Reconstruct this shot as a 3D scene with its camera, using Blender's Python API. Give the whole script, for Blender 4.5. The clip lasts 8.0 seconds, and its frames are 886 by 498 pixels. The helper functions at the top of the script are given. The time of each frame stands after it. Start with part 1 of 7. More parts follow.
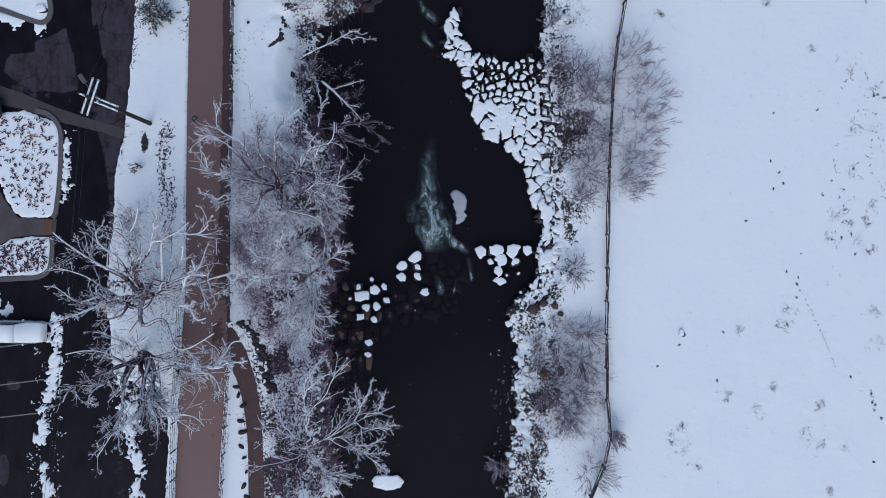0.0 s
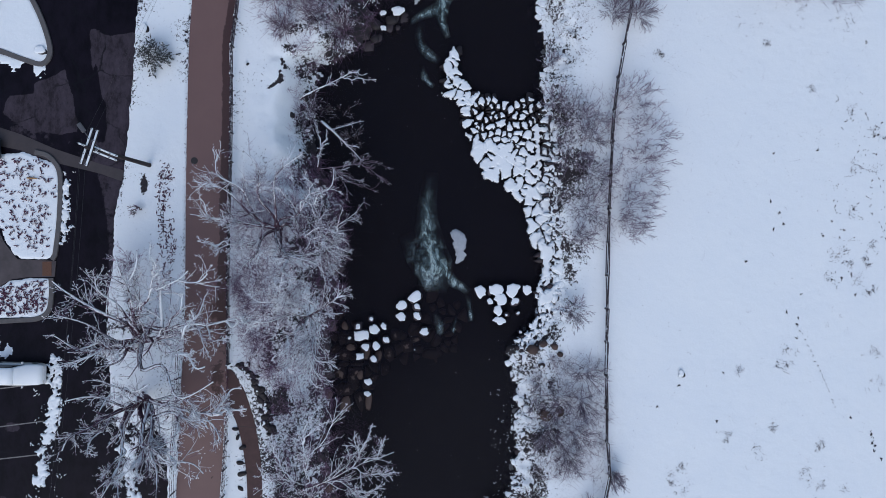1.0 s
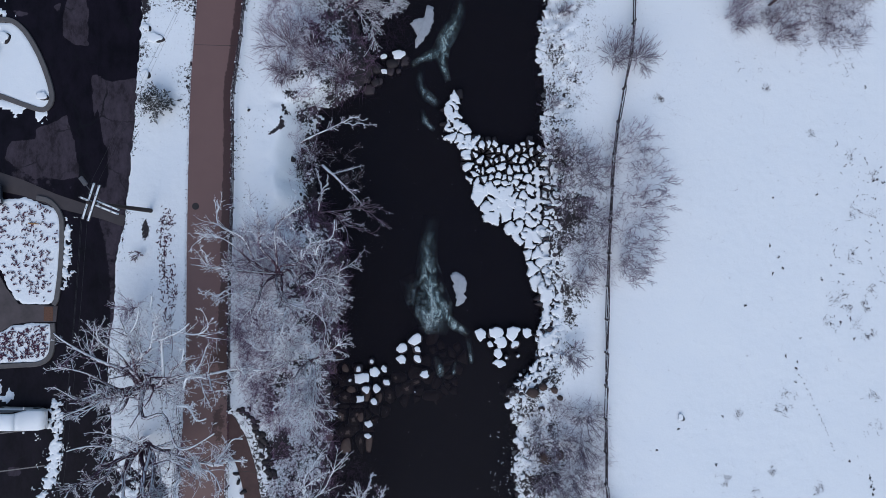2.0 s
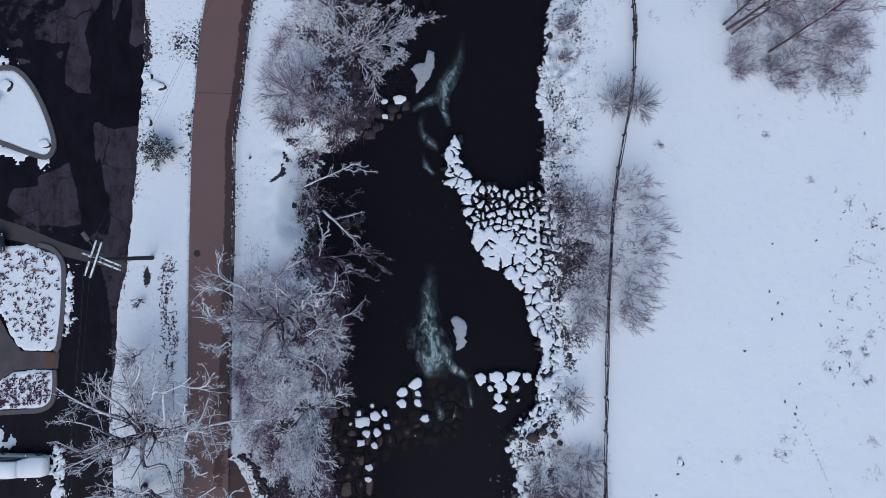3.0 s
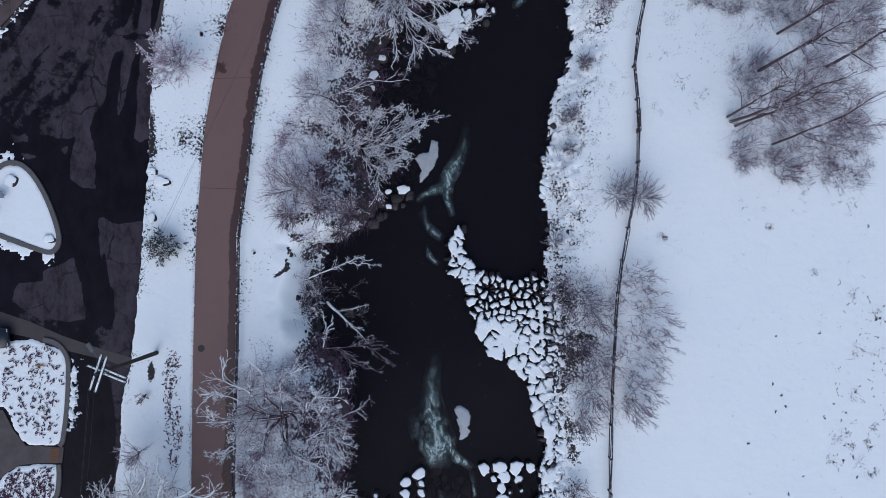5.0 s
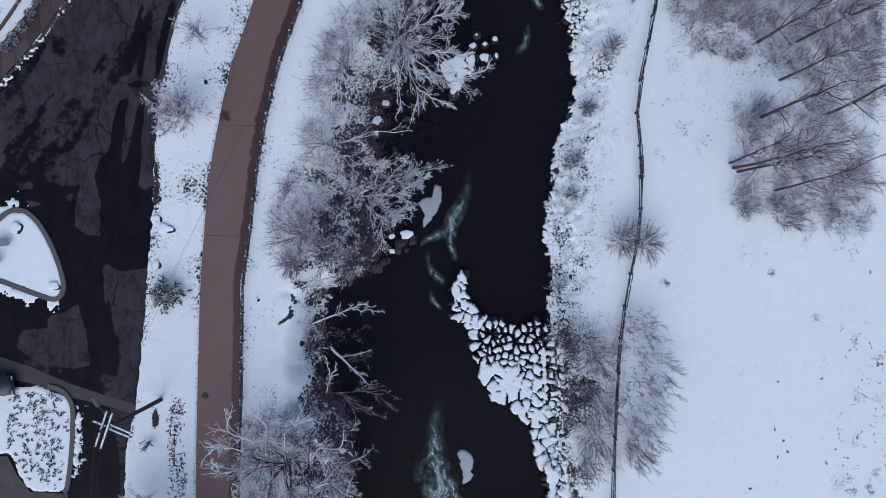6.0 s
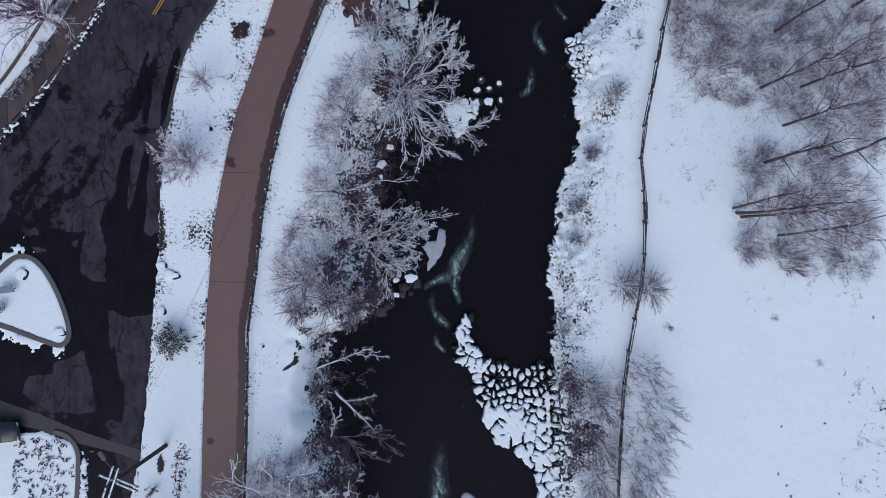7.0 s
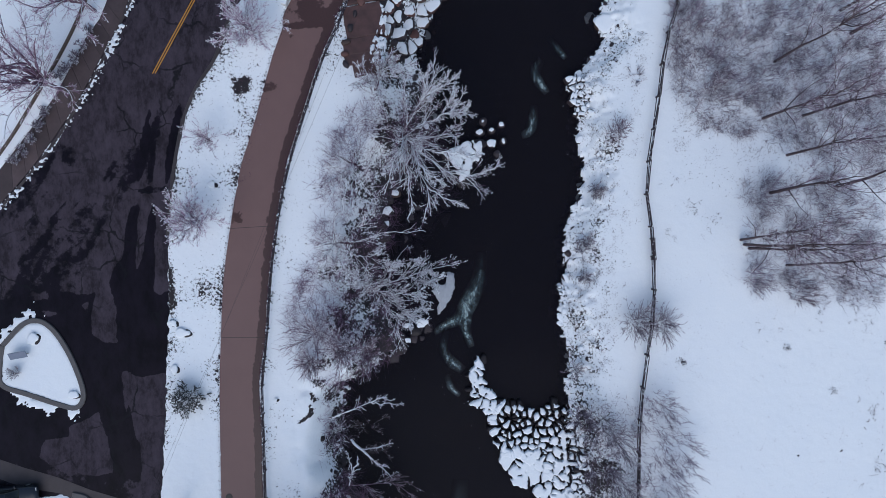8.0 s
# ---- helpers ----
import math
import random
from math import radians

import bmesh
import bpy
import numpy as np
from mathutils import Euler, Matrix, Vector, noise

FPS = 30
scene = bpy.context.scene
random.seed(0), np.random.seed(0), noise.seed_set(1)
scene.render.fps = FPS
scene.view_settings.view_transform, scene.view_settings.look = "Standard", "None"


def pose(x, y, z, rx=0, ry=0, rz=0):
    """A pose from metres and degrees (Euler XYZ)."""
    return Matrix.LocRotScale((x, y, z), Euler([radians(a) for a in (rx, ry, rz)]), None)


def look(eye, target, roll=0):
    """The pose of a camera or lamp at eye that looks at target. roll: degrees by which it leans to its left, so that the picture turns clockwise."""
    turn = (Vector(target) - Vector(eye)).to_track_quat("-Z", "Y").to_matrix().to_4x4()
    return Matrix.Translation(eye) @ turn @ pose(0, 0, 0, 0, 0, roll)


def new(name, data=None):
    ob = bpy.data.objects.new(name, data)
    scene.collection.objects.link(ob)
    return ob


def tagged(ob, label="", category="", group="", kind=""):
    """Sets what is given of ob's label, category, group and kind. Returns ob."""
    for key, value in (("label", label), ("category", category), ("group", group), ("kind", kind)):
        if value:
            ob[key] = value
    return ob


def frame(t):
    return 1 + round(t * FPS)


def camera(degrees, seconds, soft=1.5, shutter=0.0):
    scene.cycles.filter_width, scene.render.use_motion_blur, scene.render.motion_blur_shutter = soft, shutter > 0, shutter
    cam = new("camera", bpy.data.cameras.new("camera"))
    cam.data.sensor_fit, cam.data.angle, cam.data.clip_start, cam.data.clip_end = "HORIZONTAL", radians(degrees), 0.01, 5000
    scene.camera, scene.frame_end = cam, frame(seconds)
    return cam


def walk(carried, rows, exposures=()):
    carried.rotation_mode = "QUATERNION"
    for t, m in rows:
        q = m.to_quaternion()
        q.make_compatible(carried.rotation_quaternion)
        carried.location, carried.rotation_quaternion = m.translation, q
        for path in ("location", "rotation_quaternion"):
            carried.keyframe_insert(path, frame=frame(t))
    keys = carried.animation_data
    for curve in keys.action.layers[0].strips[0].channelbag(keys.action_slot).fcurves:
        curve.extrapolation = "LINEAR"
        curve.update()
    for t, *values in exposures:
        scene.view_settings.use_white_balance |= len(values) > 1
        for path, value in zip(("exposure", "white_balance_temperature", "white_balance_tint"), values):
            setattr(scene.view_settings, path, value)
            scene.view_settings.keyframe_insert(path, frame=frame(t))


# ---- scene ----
# ---- camera: a drone that looks straight down and glides north ----
cam = camera(73.0, 8.0, soft=0.7)
METRES, EYE, TILT, LEAN, TURN = 31.5, 50.4, -90.0, 0.0, 0.0
ROWS = [
    (0.0, 0.0, 0.0, 0.0, 0.0, 0.0, -0.0),
    (0.5, 0.0006, 0.001, 0.0541, 0.01, 0.01, -0.01),
    (1.0, 0.002, 0.0017, 0.114, 0.03, -0.07, -0.04),
    (1.5, 0.0012, 0.0, 0.1735, 0.02, -0.04, -0.07),
    (3.0, -0.0, -0.0091, 0.3619, 0.05, -0.03, -0.16),
    (3.5, -0.0014, -0.0103, 0.4251, 0.09, 0.01, -0.2),
    (4.0, -0.0027, -0.0111, 0.4884, 0.13, 0.06, -0.22),
    (4.5, -0.0048, -0.01, 0.5516, 0.15, 0.1, -0.23),
    (6.0, -0.0179, -0.0171, 0.7432, 0.15, 0.09, -0.28),
    (6.5, -0.0235, -0.0192, 0.8071, 0.15, 0.08, -0.31),
    (7.0, -0.0303, -0.0217, 0.8686, 0.16, 0.1, -0.32),
    (7.5, -0.0404, -0.0232, 0.933, 0.16, 0.06, 0.19),
    (8.0, -0.0528, -0.0229, 0.9962, 0.16, 0.04, 2.2),
]
walk(cam, [(t, pose(0, 0, EYE, TILT, LEAN, TURN) @ pose(METRES * x, METRES * y, METRES * z, 90 + pitch, roll, yaw)) for t, x, y, z, yaw, pitch, roll in ROWS],
     exposures=[(0.0, 0.38, 5960, 8.5), (4.0, 0.38, 5960, 8.5), (8.0, 0.42, 5960, 8.5)])

# ---- light: an overcast winter sky ----
world = bpy.data.worlds.new("overcast_sky")
scene.world = world
world.use_nodes = True
wn = world.node_tree
sky = wn.nodes.new("ShaderNodeTexSky")
sky.sky_type, sky.sun_disc = "NISHITA", False
sky.sun_elevation, sky.sun_rotation = radians(42), radians(200)
sky.dust_density, sky.air_density = 2.0, 1.2
wn.nodes["Background"].inputs["Strength"].default_value = 0.1
wn.links.new(sky.outputs["Color"], wn.nodes["Background"].inputs["Color"])
sun = new("sun", bpy.data.lights.new("sun", "SUN"))
sun.data.energy, sun.data.angle, sun.data.color = 0.8, radians(60), (1.0, 0.96, 0.92)
sun.matrix_world = look((10, -40, 60), (0, 10, 0))


# ---- materials ----
class Mat:
    """A small builder of node materials."""

    def __init__(self, name, rough=0.8):
        self.m = bpy.data.materials.new(name)
        self.m.use_nodes = True
        self.t = self.m.node_tree
        self.b = self.t.nodes["Principled BSDF"]
        self.b.inputs["Roughness"].default_value = rough

    def n(self, kind, **inputs):
        node = self.t.nodes.new("ShaderNode" + kind)
        for key, value in inputs.items():
            self.put(node, key.replace("_", " "), value)
        return node

    def put(self, node, key, value):
        if isinstance(value, bpy.types.NodeSocket):
            self.t.links.new(value, node.inputs[key])
        else:
            node.inputs[key].default_value = value

    def place(self):
        return self.n("NewGeometry").outputs["Position"]

    def noise(self, scale, detail=4, rough=0.6, vec=None, stretch=None):
        vec = vec or self.place()
        if stretch:
            mp = self.n("Mapping", Vector=vec)
            mp.inputs["Scale"].default_value = stretch
            vec = mp.outputs["Vector"]
        return self.n("TexNoise", Vector=vec, Scale=scale, Detail=detail, Roughness=rough).outputs["Fac"]

    def ramp(self, fac, stops):
        node = self.n("ValToRGB", Fac=fac)
        el = node.color_ramp.elements
        while len(el) < len(stops):
            el.new(0.5)
        for e, (p, c) in zip(el, stops):
            e.position, e.color = p, (c if len(c) == 4 else (*c, 1)) if isinstance(c, tuple) else (c, c, c, 1)
        return node.outputs["Color"]

    def mix(self, fac, a, b):
        node = self.t.nodes.new("ShaderNodeMix")
        node.data_type = "RGBA"
        for i, v in ((0, fac), (6, a), (7, b)):
            if isinstance(v, bpy.types.NodeSocket):
                self.t.links.new(v, node.inputs[i])
            else:
                node.inputs[i].default_value = v if i == 0 else (*v, 1)
        return node.outputs[2]

    def math(self, op, a, b=0.0):
        node = self.t.nodes.new("ShaderNodeMath")
        node.operation = op
        for i, v in ((0, a), (1, b)):
            if isinstance(v, bpy.types.NodeSocket):
                self.t.links.new(v, node.inputs[i])
            else:
                node.inputs[i].default_value = v
        return node.outputs[0]

    def bump(self, height, strength=0.3, distance=0.05):
        self.t.links.new(self.n("Bump", Height=height, Strength=strength, Distance=distance).outputs["Normal"], self.b.inputs["Normal"])

    def color(self, c):
        self.put(self.b, "Base Color", c if isinstance(c, bpy.types.NodeSocket) else (*c, 1))
        return self

    def up(self):
        geo = self.n("NewGeometry")
        return self.n("SeparateXYZ", Vector=geo.outputs["Normal"]).outputs["Z"]


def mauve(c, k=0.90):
    """Puts the purple cast of deep tones into a base colour, by less green."""
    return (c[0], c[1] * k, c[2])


def mat_plain(name, c, rough=0.7, var=0.25, scale=6.0, metallic=0.0):
    m = Mat(name, rough)
    f = m.noise(scale)
    m.color(m.mix(f, tuple(v * (1 - var) for v in c), tuple(min(1, v * (1 + var)) for v in c)))
    m.bump(m.noise(scale * 6, 3), 0.2, 0.01)
    m.b.inputs["Metallic"].default_value = metallic
    return m.m


SNOW = (0.80, 0.82, 0.86)


def mat_ground():
    m = Mat("snow_over_soil", 0.75)
    cover = m.n("Attribute")
    cover.attribute_name = "cover"
    fine = m.noise(4.5, 7, 0.75)
    big = m.noise(0.25, 4, 0.6)
    k = m.math("ADD", cover.outputs["Fac"], m.math("MULTIPLY", m.math("SUBTRACT", fine, 0.5), 4.0))
    mask = m.ramp(k, [(0.46, 0.0), (0.54, 1.0)])
    soil = m.ramp(m.noise(3.0, 6, 0.75), [(0.3, (0.008, 0.006, 0.009)), (0.55, (0.017, 0.012, 0.016)), (0.75, (0.042, 0.024, 0.029))])
    snow = m.mix(big, (0.745, 0.788, 0.838), (0.822, 0.848, 0.868))
    snow = m.mix(m.ramp(m.noise(14.0, 5, 0.75), [(0.66, 0.0), (0.74, 0.35)]), snow, (0.35, 0.32, 0.32))
    m.color(m.mix(mask, soil, snow))
    h = m.math("ADD", m.math("MULTIPLY", mask, 0.5), m.math("MULTIPLY", m.noise(2.2, 6, 0.65), 0.6))
    m.bump(h, 0.45, 0.12)
    return m.m


def mat_snow(name="snow"):
    m = Mat(name, 0.7)
    m.color(m.mix(m.noise(0.8), (0.748, 0.788, 0.838), (0.832, 0.856, 0.876)))
    m.bump(m.noise(6.0, 5), 0.3, 0.05)
    return m.m


def mat_asphalt():
    m = Mat("asphalt", 0.8)
    grain = m.noise(60, 3, 0.8)
    dry = m.mix(grain, (0.036, 0.029, 0.039), (0.058, 0.047, 0.062))
    wet = m.mix(grain, (0.0058, 0.0042, 0.0076), (0.0110, 0.0080, 0.0138))
    att = m.n("Attribute")
    att.attribute_name = "wet"
    k = m.math("ADD", att.outputs["Fac"], m.math("MULTIPLY", m.math("SUBTRACT", m.noise(1.3, 7, 0.7), 0.5), 1.0))
    mask = m.ramp(k, [(0.44, 0.0), (0.58, 1.0)])
    old = m.ramp(m.noise(0.8, 10, 0.74, stretch=(1.0, 0.5, 1.0)), [(0.39, 0.45), (0.50, 0.88), (0.62, 1.22)])
    mul = m.t.nodes.new("ShaderNodeMix")
    mul.data_type, mul.blend_type = "RGBA", "MULTIPLY"
    mul.inputs[0].default_value = 1.0
    m.t.links.new(m.mix(mask, dry, wet), mul.inputs[6])
    m.t.links.new(old, mul.inputs[7])
    warp = m.n("VectorMath", Vector=m.place())
    warp.operation = "ADD"
    m.t.links.new(m.n("TexNoise", Vector=m.place(), Scale=0.9, Detail=4).outputs["Color"], warp.inputs[1])
    vor = m.n("TexVoronoi", Vector=warp.outputs[0], Scale=0.28)
    vor.feature = "DISTANCE_TO_EDGE"
    crack = m.math("MULTIPLY", m.ramp(vor.outputs["Distance"], [(0.008, 1.0), (0.026, 0.0)]), m.ramp(m.noise(0.22, 3), [(0.44, 0.0), (0.60, 0.85)]))
    m.color(m.mix(crack, mul.outputs[2], (0.008, 0.008, 0.01)))
    m.b.inputs["Specular IOR Level"].default_value = 0.12
    m.put(m.b, "Roughness", m.ramp(mask, [(0.0, 0.85), (1.0, 0.35)]))
    m.bump(grain, 0.25, 0.01)
    return m.m


def mat_trail():
    m = Mat("brown_wet_concrete", 0.6)
    a = m.noise(0.5, 5, 0.6)
    b = m.noise(18, 4, 0.7)
    c = m.mix(a, (0.146, 0.083, 0.077), (0.186, 0.108, 0.100))
    c = m.mix(m.math("MULTIPLY", b, 0.35), c, (0.10, 0.06, 0.055))
    att = m.n("Attribute")
    att.attribute_name = "damp"
    k = m.math("ADD", att.outputs["Fac"], m.math("MULTIPLY", m.math("SUBTRACT", m.noise(1.3, 7, 0.75), 0.5), 1.8))
    damp = m.ramp(k, [(0.46, 0.0), (0.54, 1.0)])
    dirt = m.mix(m.noise(9, 5, 0.8), (0.030, 0.014, 0.012), (0.085, 0.041, 0.036))
    m.color(m.mix(damp, c, dirt))
    m.put(m.b, "Roughness", m.ramp(damp, [(0.0, 0.6), (1.0, 0.4)]))
    m.bump(b, 0.15, 0.01)
    return m.m


def mat_water():
    m = Mat("river_water", 0.12)
    c = m.mix(m.noise(0.12, 3), (0.0085, 0.0088, 0.0148), (0.0125, 0.0105, 0.0145))
    m.color(c)
    m.b.inputs["IOR"].default_value = 1.33
    m.b.inputs["Specular IOR Level"].default_value = 0.07
    m.b.inputs["Alpha"].default_value = 0.7
    m.bump(m.noise(1.4, 4, 0.6), 0.12, 0.05)
    return m.m


def mat_rock(name, dark, light, scale=2.5, rough=0.7):
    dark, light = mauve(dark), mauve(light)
    m = Mat(name, rough)
    info = m.n("ObjectInfo").outputs["Random"]
    f = m.noise(scale, 6, 0.7)
    c = m.mix(f, dark, light)
    c = m.mix(m.math("MULTIPLY", info, 0.5), c, tuple(v * 0.5 for v in dark))
    m.color(c)
    m.bump(m.noise(scale * 4, 5, 0.7), 0.5, 0.04)
    return m.m


def mat_bark(name, wood, snowy):
    """Bark whose upper side carries snow; snowy is how much of it."""
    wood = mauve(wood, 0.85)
    m = Mat(name, 0.85)
    f = m.noise(3.0, 4, 0.7)
    bark = m.mix(m.noise(20, 4), tuple(v * 0.6 for v in wood), tuple(v * 1.3 for v in wood))
    k = m.math("ADD", m.up(), m.math("MULTIPLY", m.math("SUBTRACT", f, 0.5), 1.6))
    k = m.math("MULTIPLY", k, 0.7)
    mask = m.ramp(k, [(min(0.98, max(0.0, 0.53 - snowy * 0.7)), 0.0), (min(1.0, 0.63 - snowy * 0.7), 1.0)])
    m.color(m.mix(mask, bark, SNOW))
    return m.m


M_GROUND, M_SNOW, M_ASPHALT, M_TRAIL, M_WATER = mat_ground(), mat_snow(), mat_asphalt(), mat_trail(), mat_water()
M_ROCK = mat_rock("dark_wet_rock", (0.018, 0.014, 0.017), (0.058, 0.046, 0.050))
M_ROCK_WET = mat_rock("black_wet_rock", (0.008, 0.006, 0.008), (0.026, 0.020, 0.023))
M_ROCK_BROWN = mat_rock("brown_river_rock", (0.030, 0.019, 0.014), (0.110, 0.072, 0.054))
M_ROCK_RED = mat_rock("red_sandstone", (0.06, 0.03, 0.025), (0.17, 0.085, 0.07))
M_STEP = mat_plain("stained_brown_step", (0.078, 0.040, 0.036), 0.5, 0.75, 1.1)
M_SPUR = mat_plain("dark_wet_brown_concrete", (0.062, 0.032, 0.031), 0.8, 0.5, 1.2)
M_CURB = mat_plain("concrete_curb", (0.095, 0.088, 0.090), 0.8, 0.3, 3)
M_WALK = mat_plain("old_grey_concrete", (0.062, 0.050, 0.054), 0.75, 0.75, 0.9)
M_SLAB = mat_rock("stained_concrete_slab", (0.034, 0.026, 0.026), (0.120, 0.094, 0.088), 0.7, 0.8)
M_GUTTER = mat_plain("stained_gutter_concrete", (0.044, 0.035, 0.038), 0.7, 0.4, 0.9)
M_BARK_SNOW = mat_bark("snowy_bark", (0.075, 0.040, 0.058), 0.06)
M_BARK_PINK = mat_bark("snowy_pink_bark", (0.17, 0.12, 0.15), 0.05)
M_BARK_BARE = mat_bark("bare_bark", (0.080, 0.064, 0.062), -0.1)
M_TWIG_BARE = mat_bark("bare_twigs", (0.175, 0.160, 0.185), -0.15)
M_TWIG_RED = mat_bark("reddish_twigs", (0.180, 0.140, 0.165), -0.2)
M_TWIG_PINK = mat_bark("pinkish_twigs", (0.36, 0.24, 0.33), -0.22)
M_TWIG_SNOW = mat_bark("frosted_twigs", (0.185, 0.128, 0.180), -0.40)
M_TWIG_GROVE = mat_bark("dark_purple_twigs", (0.23, 0.17, 0.22), -0.12)
M_WISP = mat_bark("lavender_twigs", (0.255, 0.235, 0.275), -0.10)
M_NEEDLE = mat_bark("dark_needles", (0.045, 0.056, 0.050), -0.27)
M_LEAF = mat_bark("dark_red_leaves", (0.075, 0.028, 0.050), -0.2)
M_WEED = mat_bark("dark_dead_weed", (0.060, 0.050, 0.056), -0.5)
M_GRASS = mat_bark("dry_grass", (0.085, 0.066, 0.075), -0.45)
M_RAIL = mat_bark("dark_weathered_rail", (0.030, 0.024, 0.028), -0.24)
M_RAIL_FENCE = mat_bark("weathered_split_rail", (0.034, 0.028, 0.031), -0.22)
M_RAIL_SNOW = mat_bark("snow_dusted_rail", (0.05, 0.045, 0.047), -0.06)


# ---- helpers for shapes ----
def mesh_of(name, verts, faces, mat=None, smooth=False):
    me = bpy.data.meshes.new(name)
    verts, faces = np.asarray(verts, np.float32), np.asarray(faces, np.int32)
    me.vertices.add(len(verts))
    me.vertices.foreach_set("co", verts.ravel())
    k = faces.shape[1]
    me.loops.add(faces.size)
    me.loops.foreach_set("vertex_index", faces.ravel())
    me.polygons.add(len(faces))
    me.polygons.foreach_set("loop_start", np.arange(0, faces.size, k, dtype=np.int32))
    me.polygons.foreach_set("loop_total", np.full(len(faces), k, np.int32))
    me.polygons.foreach_set("use_smooth", np.full(len(faces), smooth))
    me.update(calc_edges=True)
    if mat:
        me.materials.append(mat)
    return me


def part(name, bm, material, parent=None, label="", smooth=False):
    """Links a bmesh (or a mesh) as one object under a thing or a part."""
    if isinstance(bm, bmesh.types.BMesh):
        me = bpy.data.meshes.new(name)
        bm.normal_update()
        bm.to_mesh(me)
        bm.free()
        me.materials.append(material)
        if smooth:
            me.polygons.foreach_set("use_smooth", np.full(len(me.polygons), True))
    else:
        me = bm
        if material and not me.materials:
            me.materials.append(material)
    ob = new(name, me)
    if parent:
        ob.parent = parent
    if label:
        ob["label"] = label
    return ob


def thing(name, loc, label, category, group="", kind="", rz=0.0):
    ob = new(name)
    ob.matrix_basis = pose(*loc, 0, 0, rz)
    return tagged(ob, label, category, group, kind)


def box(bm, x, y, z, sx, sy, sz, bevel=0.0, rz=0.0, ry=0.0, rx=0.0):
    """A box centred at x, y, z, with rounded edges."""
    made = bmesh.ops.create_cube(bm, size=1.0)["verts"]
    bmesh.ops.scale(bm, vec=(sx, sy, sz), verts=made)
    if bevel:
        edges = list({e for v in made for e in v.link_edges})
        made = list({v for f in bmesh.ops.bevel(bm, geom=edges, offset=bevel, segments=2, affect="EDGES", profile=0.5)["faces"] for v in f.verts} | {v for v in made if v.is_valid})
    bmesh.ops.transform(bm, matrix=pose(x, y, z, rx, ry, rz), verts=made)
    return made


def tube(bm, a, b, r1, r2=None, n=8):
    """A tapered round bar from a to b."""
    a, b = Vector(a), Vector(b)
    d = b - a
    made = bmesh.ops.create_cone(bm, cap_ends=True, segments=n, radius1=r1, radius2=r2 or r1, depth=d.length)["verts"]
    bmesh.ops.transform(bm, matrix=Matrix.Translation((a + b) / 2) @ d.to_track_quat("Z", "Y").to_matrix().to_4x4(), verts=made)
    return made


def smooth_line(pts, step=0.5):
    """A Catmull-Rom curve through pts, sampled about every step metres."""
    p = np.array([q[:2] for q in pts], float)
    p = np.vstack([2 * p[0] - p[1], p, 2 * p[-1] - p[-2]])
    out = []
    for i in range(1, len(p) - 2):
        n = max(1, int(np.linalg.norm(p[i + 1] - p[i]) / step))
        for s in np.arange(n) / n:
            out.append(0.5 * (2 * p[i] + (p[i + 1] - p[i - 1]) * s + (2 * p[i - 1] - 5 * p[i] + 4 * p[i + 1] - p[i + 2]) * s**2 + (3 * p[i] - p[i - 1] - 3 * p[i + 1] + p[i + 2]) * s**3))
    out.append(p[-2])
    return np.array(out)


def vnoise(x, y, seed=0):
    """Smooth value noise in 0..1 for arrays."""
    xi, yi = np.floor(x).astype(np.int64), np.floor(y).astype(np.int64)
    fx, fy = x - xi, y - yi
    fx, fy = fx * fx * (3 - 2 * fx), fy * fy * (3 - 2 * fy)

    def h(a, b):
        v = (a * 374761393 + b * 668265263 + seed * 974634599) & 0xFFFFFFFF
        v = ((v ^ (v >> 13)) * 1274126177) & 0xFFFFFFFF
        return ((v ^ (v >> 16)) & 0xFFFF) / 65535.0

    return (h(xi, yi) * (1 - fx) + h(xi + 1, yi) * fx) * (1 - fy) + (h(xi, yi + 1) * (1 - fx) + h(xi + 1, yi + 1) * fx) * fy


def fbm(x, y, seed=0, octaves=4):
    out, amp, total = 0.0, 1.0, 0.0
    for i in range(octaves):
        out, total = out + amp * vnoise(x * 2**i, y * 2**i, seed + i), total + amp
        amp *= 0.55
    return out / total


def inside(poly, x, y):
    """How far (x, y) lie inside a closed outline; negative outside."""
    p = np.asarray(poly, float)
    q = np.roll(p, -1, 0)
    odd, best = np.zeros(x.shape, bool), np.full(x.shape, 1e9)
    for (ax, ay), (bx, by) in zip(p, q):
        dx, dy = bx - ax, by - ay
        s = np.clip(((x - ax) * dx + (y - ay) * dy) / (dx * dx + dy * dy + 1e-12), 0, 1)
        best = np.minimum(best, (x - ax - s * dx) ** 2 + (y - ay - s * dy) ** 2)
        if ay != by:
            odd ^= ((ay > y) != (by > y)) & (x < dx * (y - ay) / (by - ay) + ax)
    return np.where(odd, 1, -1) * np.sqrt(best)


def near_line(line, x, y):
    """The distance from an open line."""
    p, best = np.asarray(line, float), np.full(x.shape, 1e9)
    for (ax, ay), (bx, by) in zip(p[:-1], p[1:]):
        dx, dy = bx - ax, by - ay
        s = np.clip(((x - ax) * dx + (y - ay) * dy) / (dx * dx + dy * dy + 1e-12), 0, 1)
        best = np.minimum(best, (x - ax - s * dx) ** 2 + (y - ay - s * dy) ** 2)
    return np.sqrt(best)


def step01(v, a, b):
    s = np.clip((v - a) / (b - a), 0, 1)
    return s * s * (3 - 2 * s)

# ---- the plan, in metres: x east, y north, z = 0 on the trail ----
WATER_Z, FIELD_Z = -3.4, -2.1
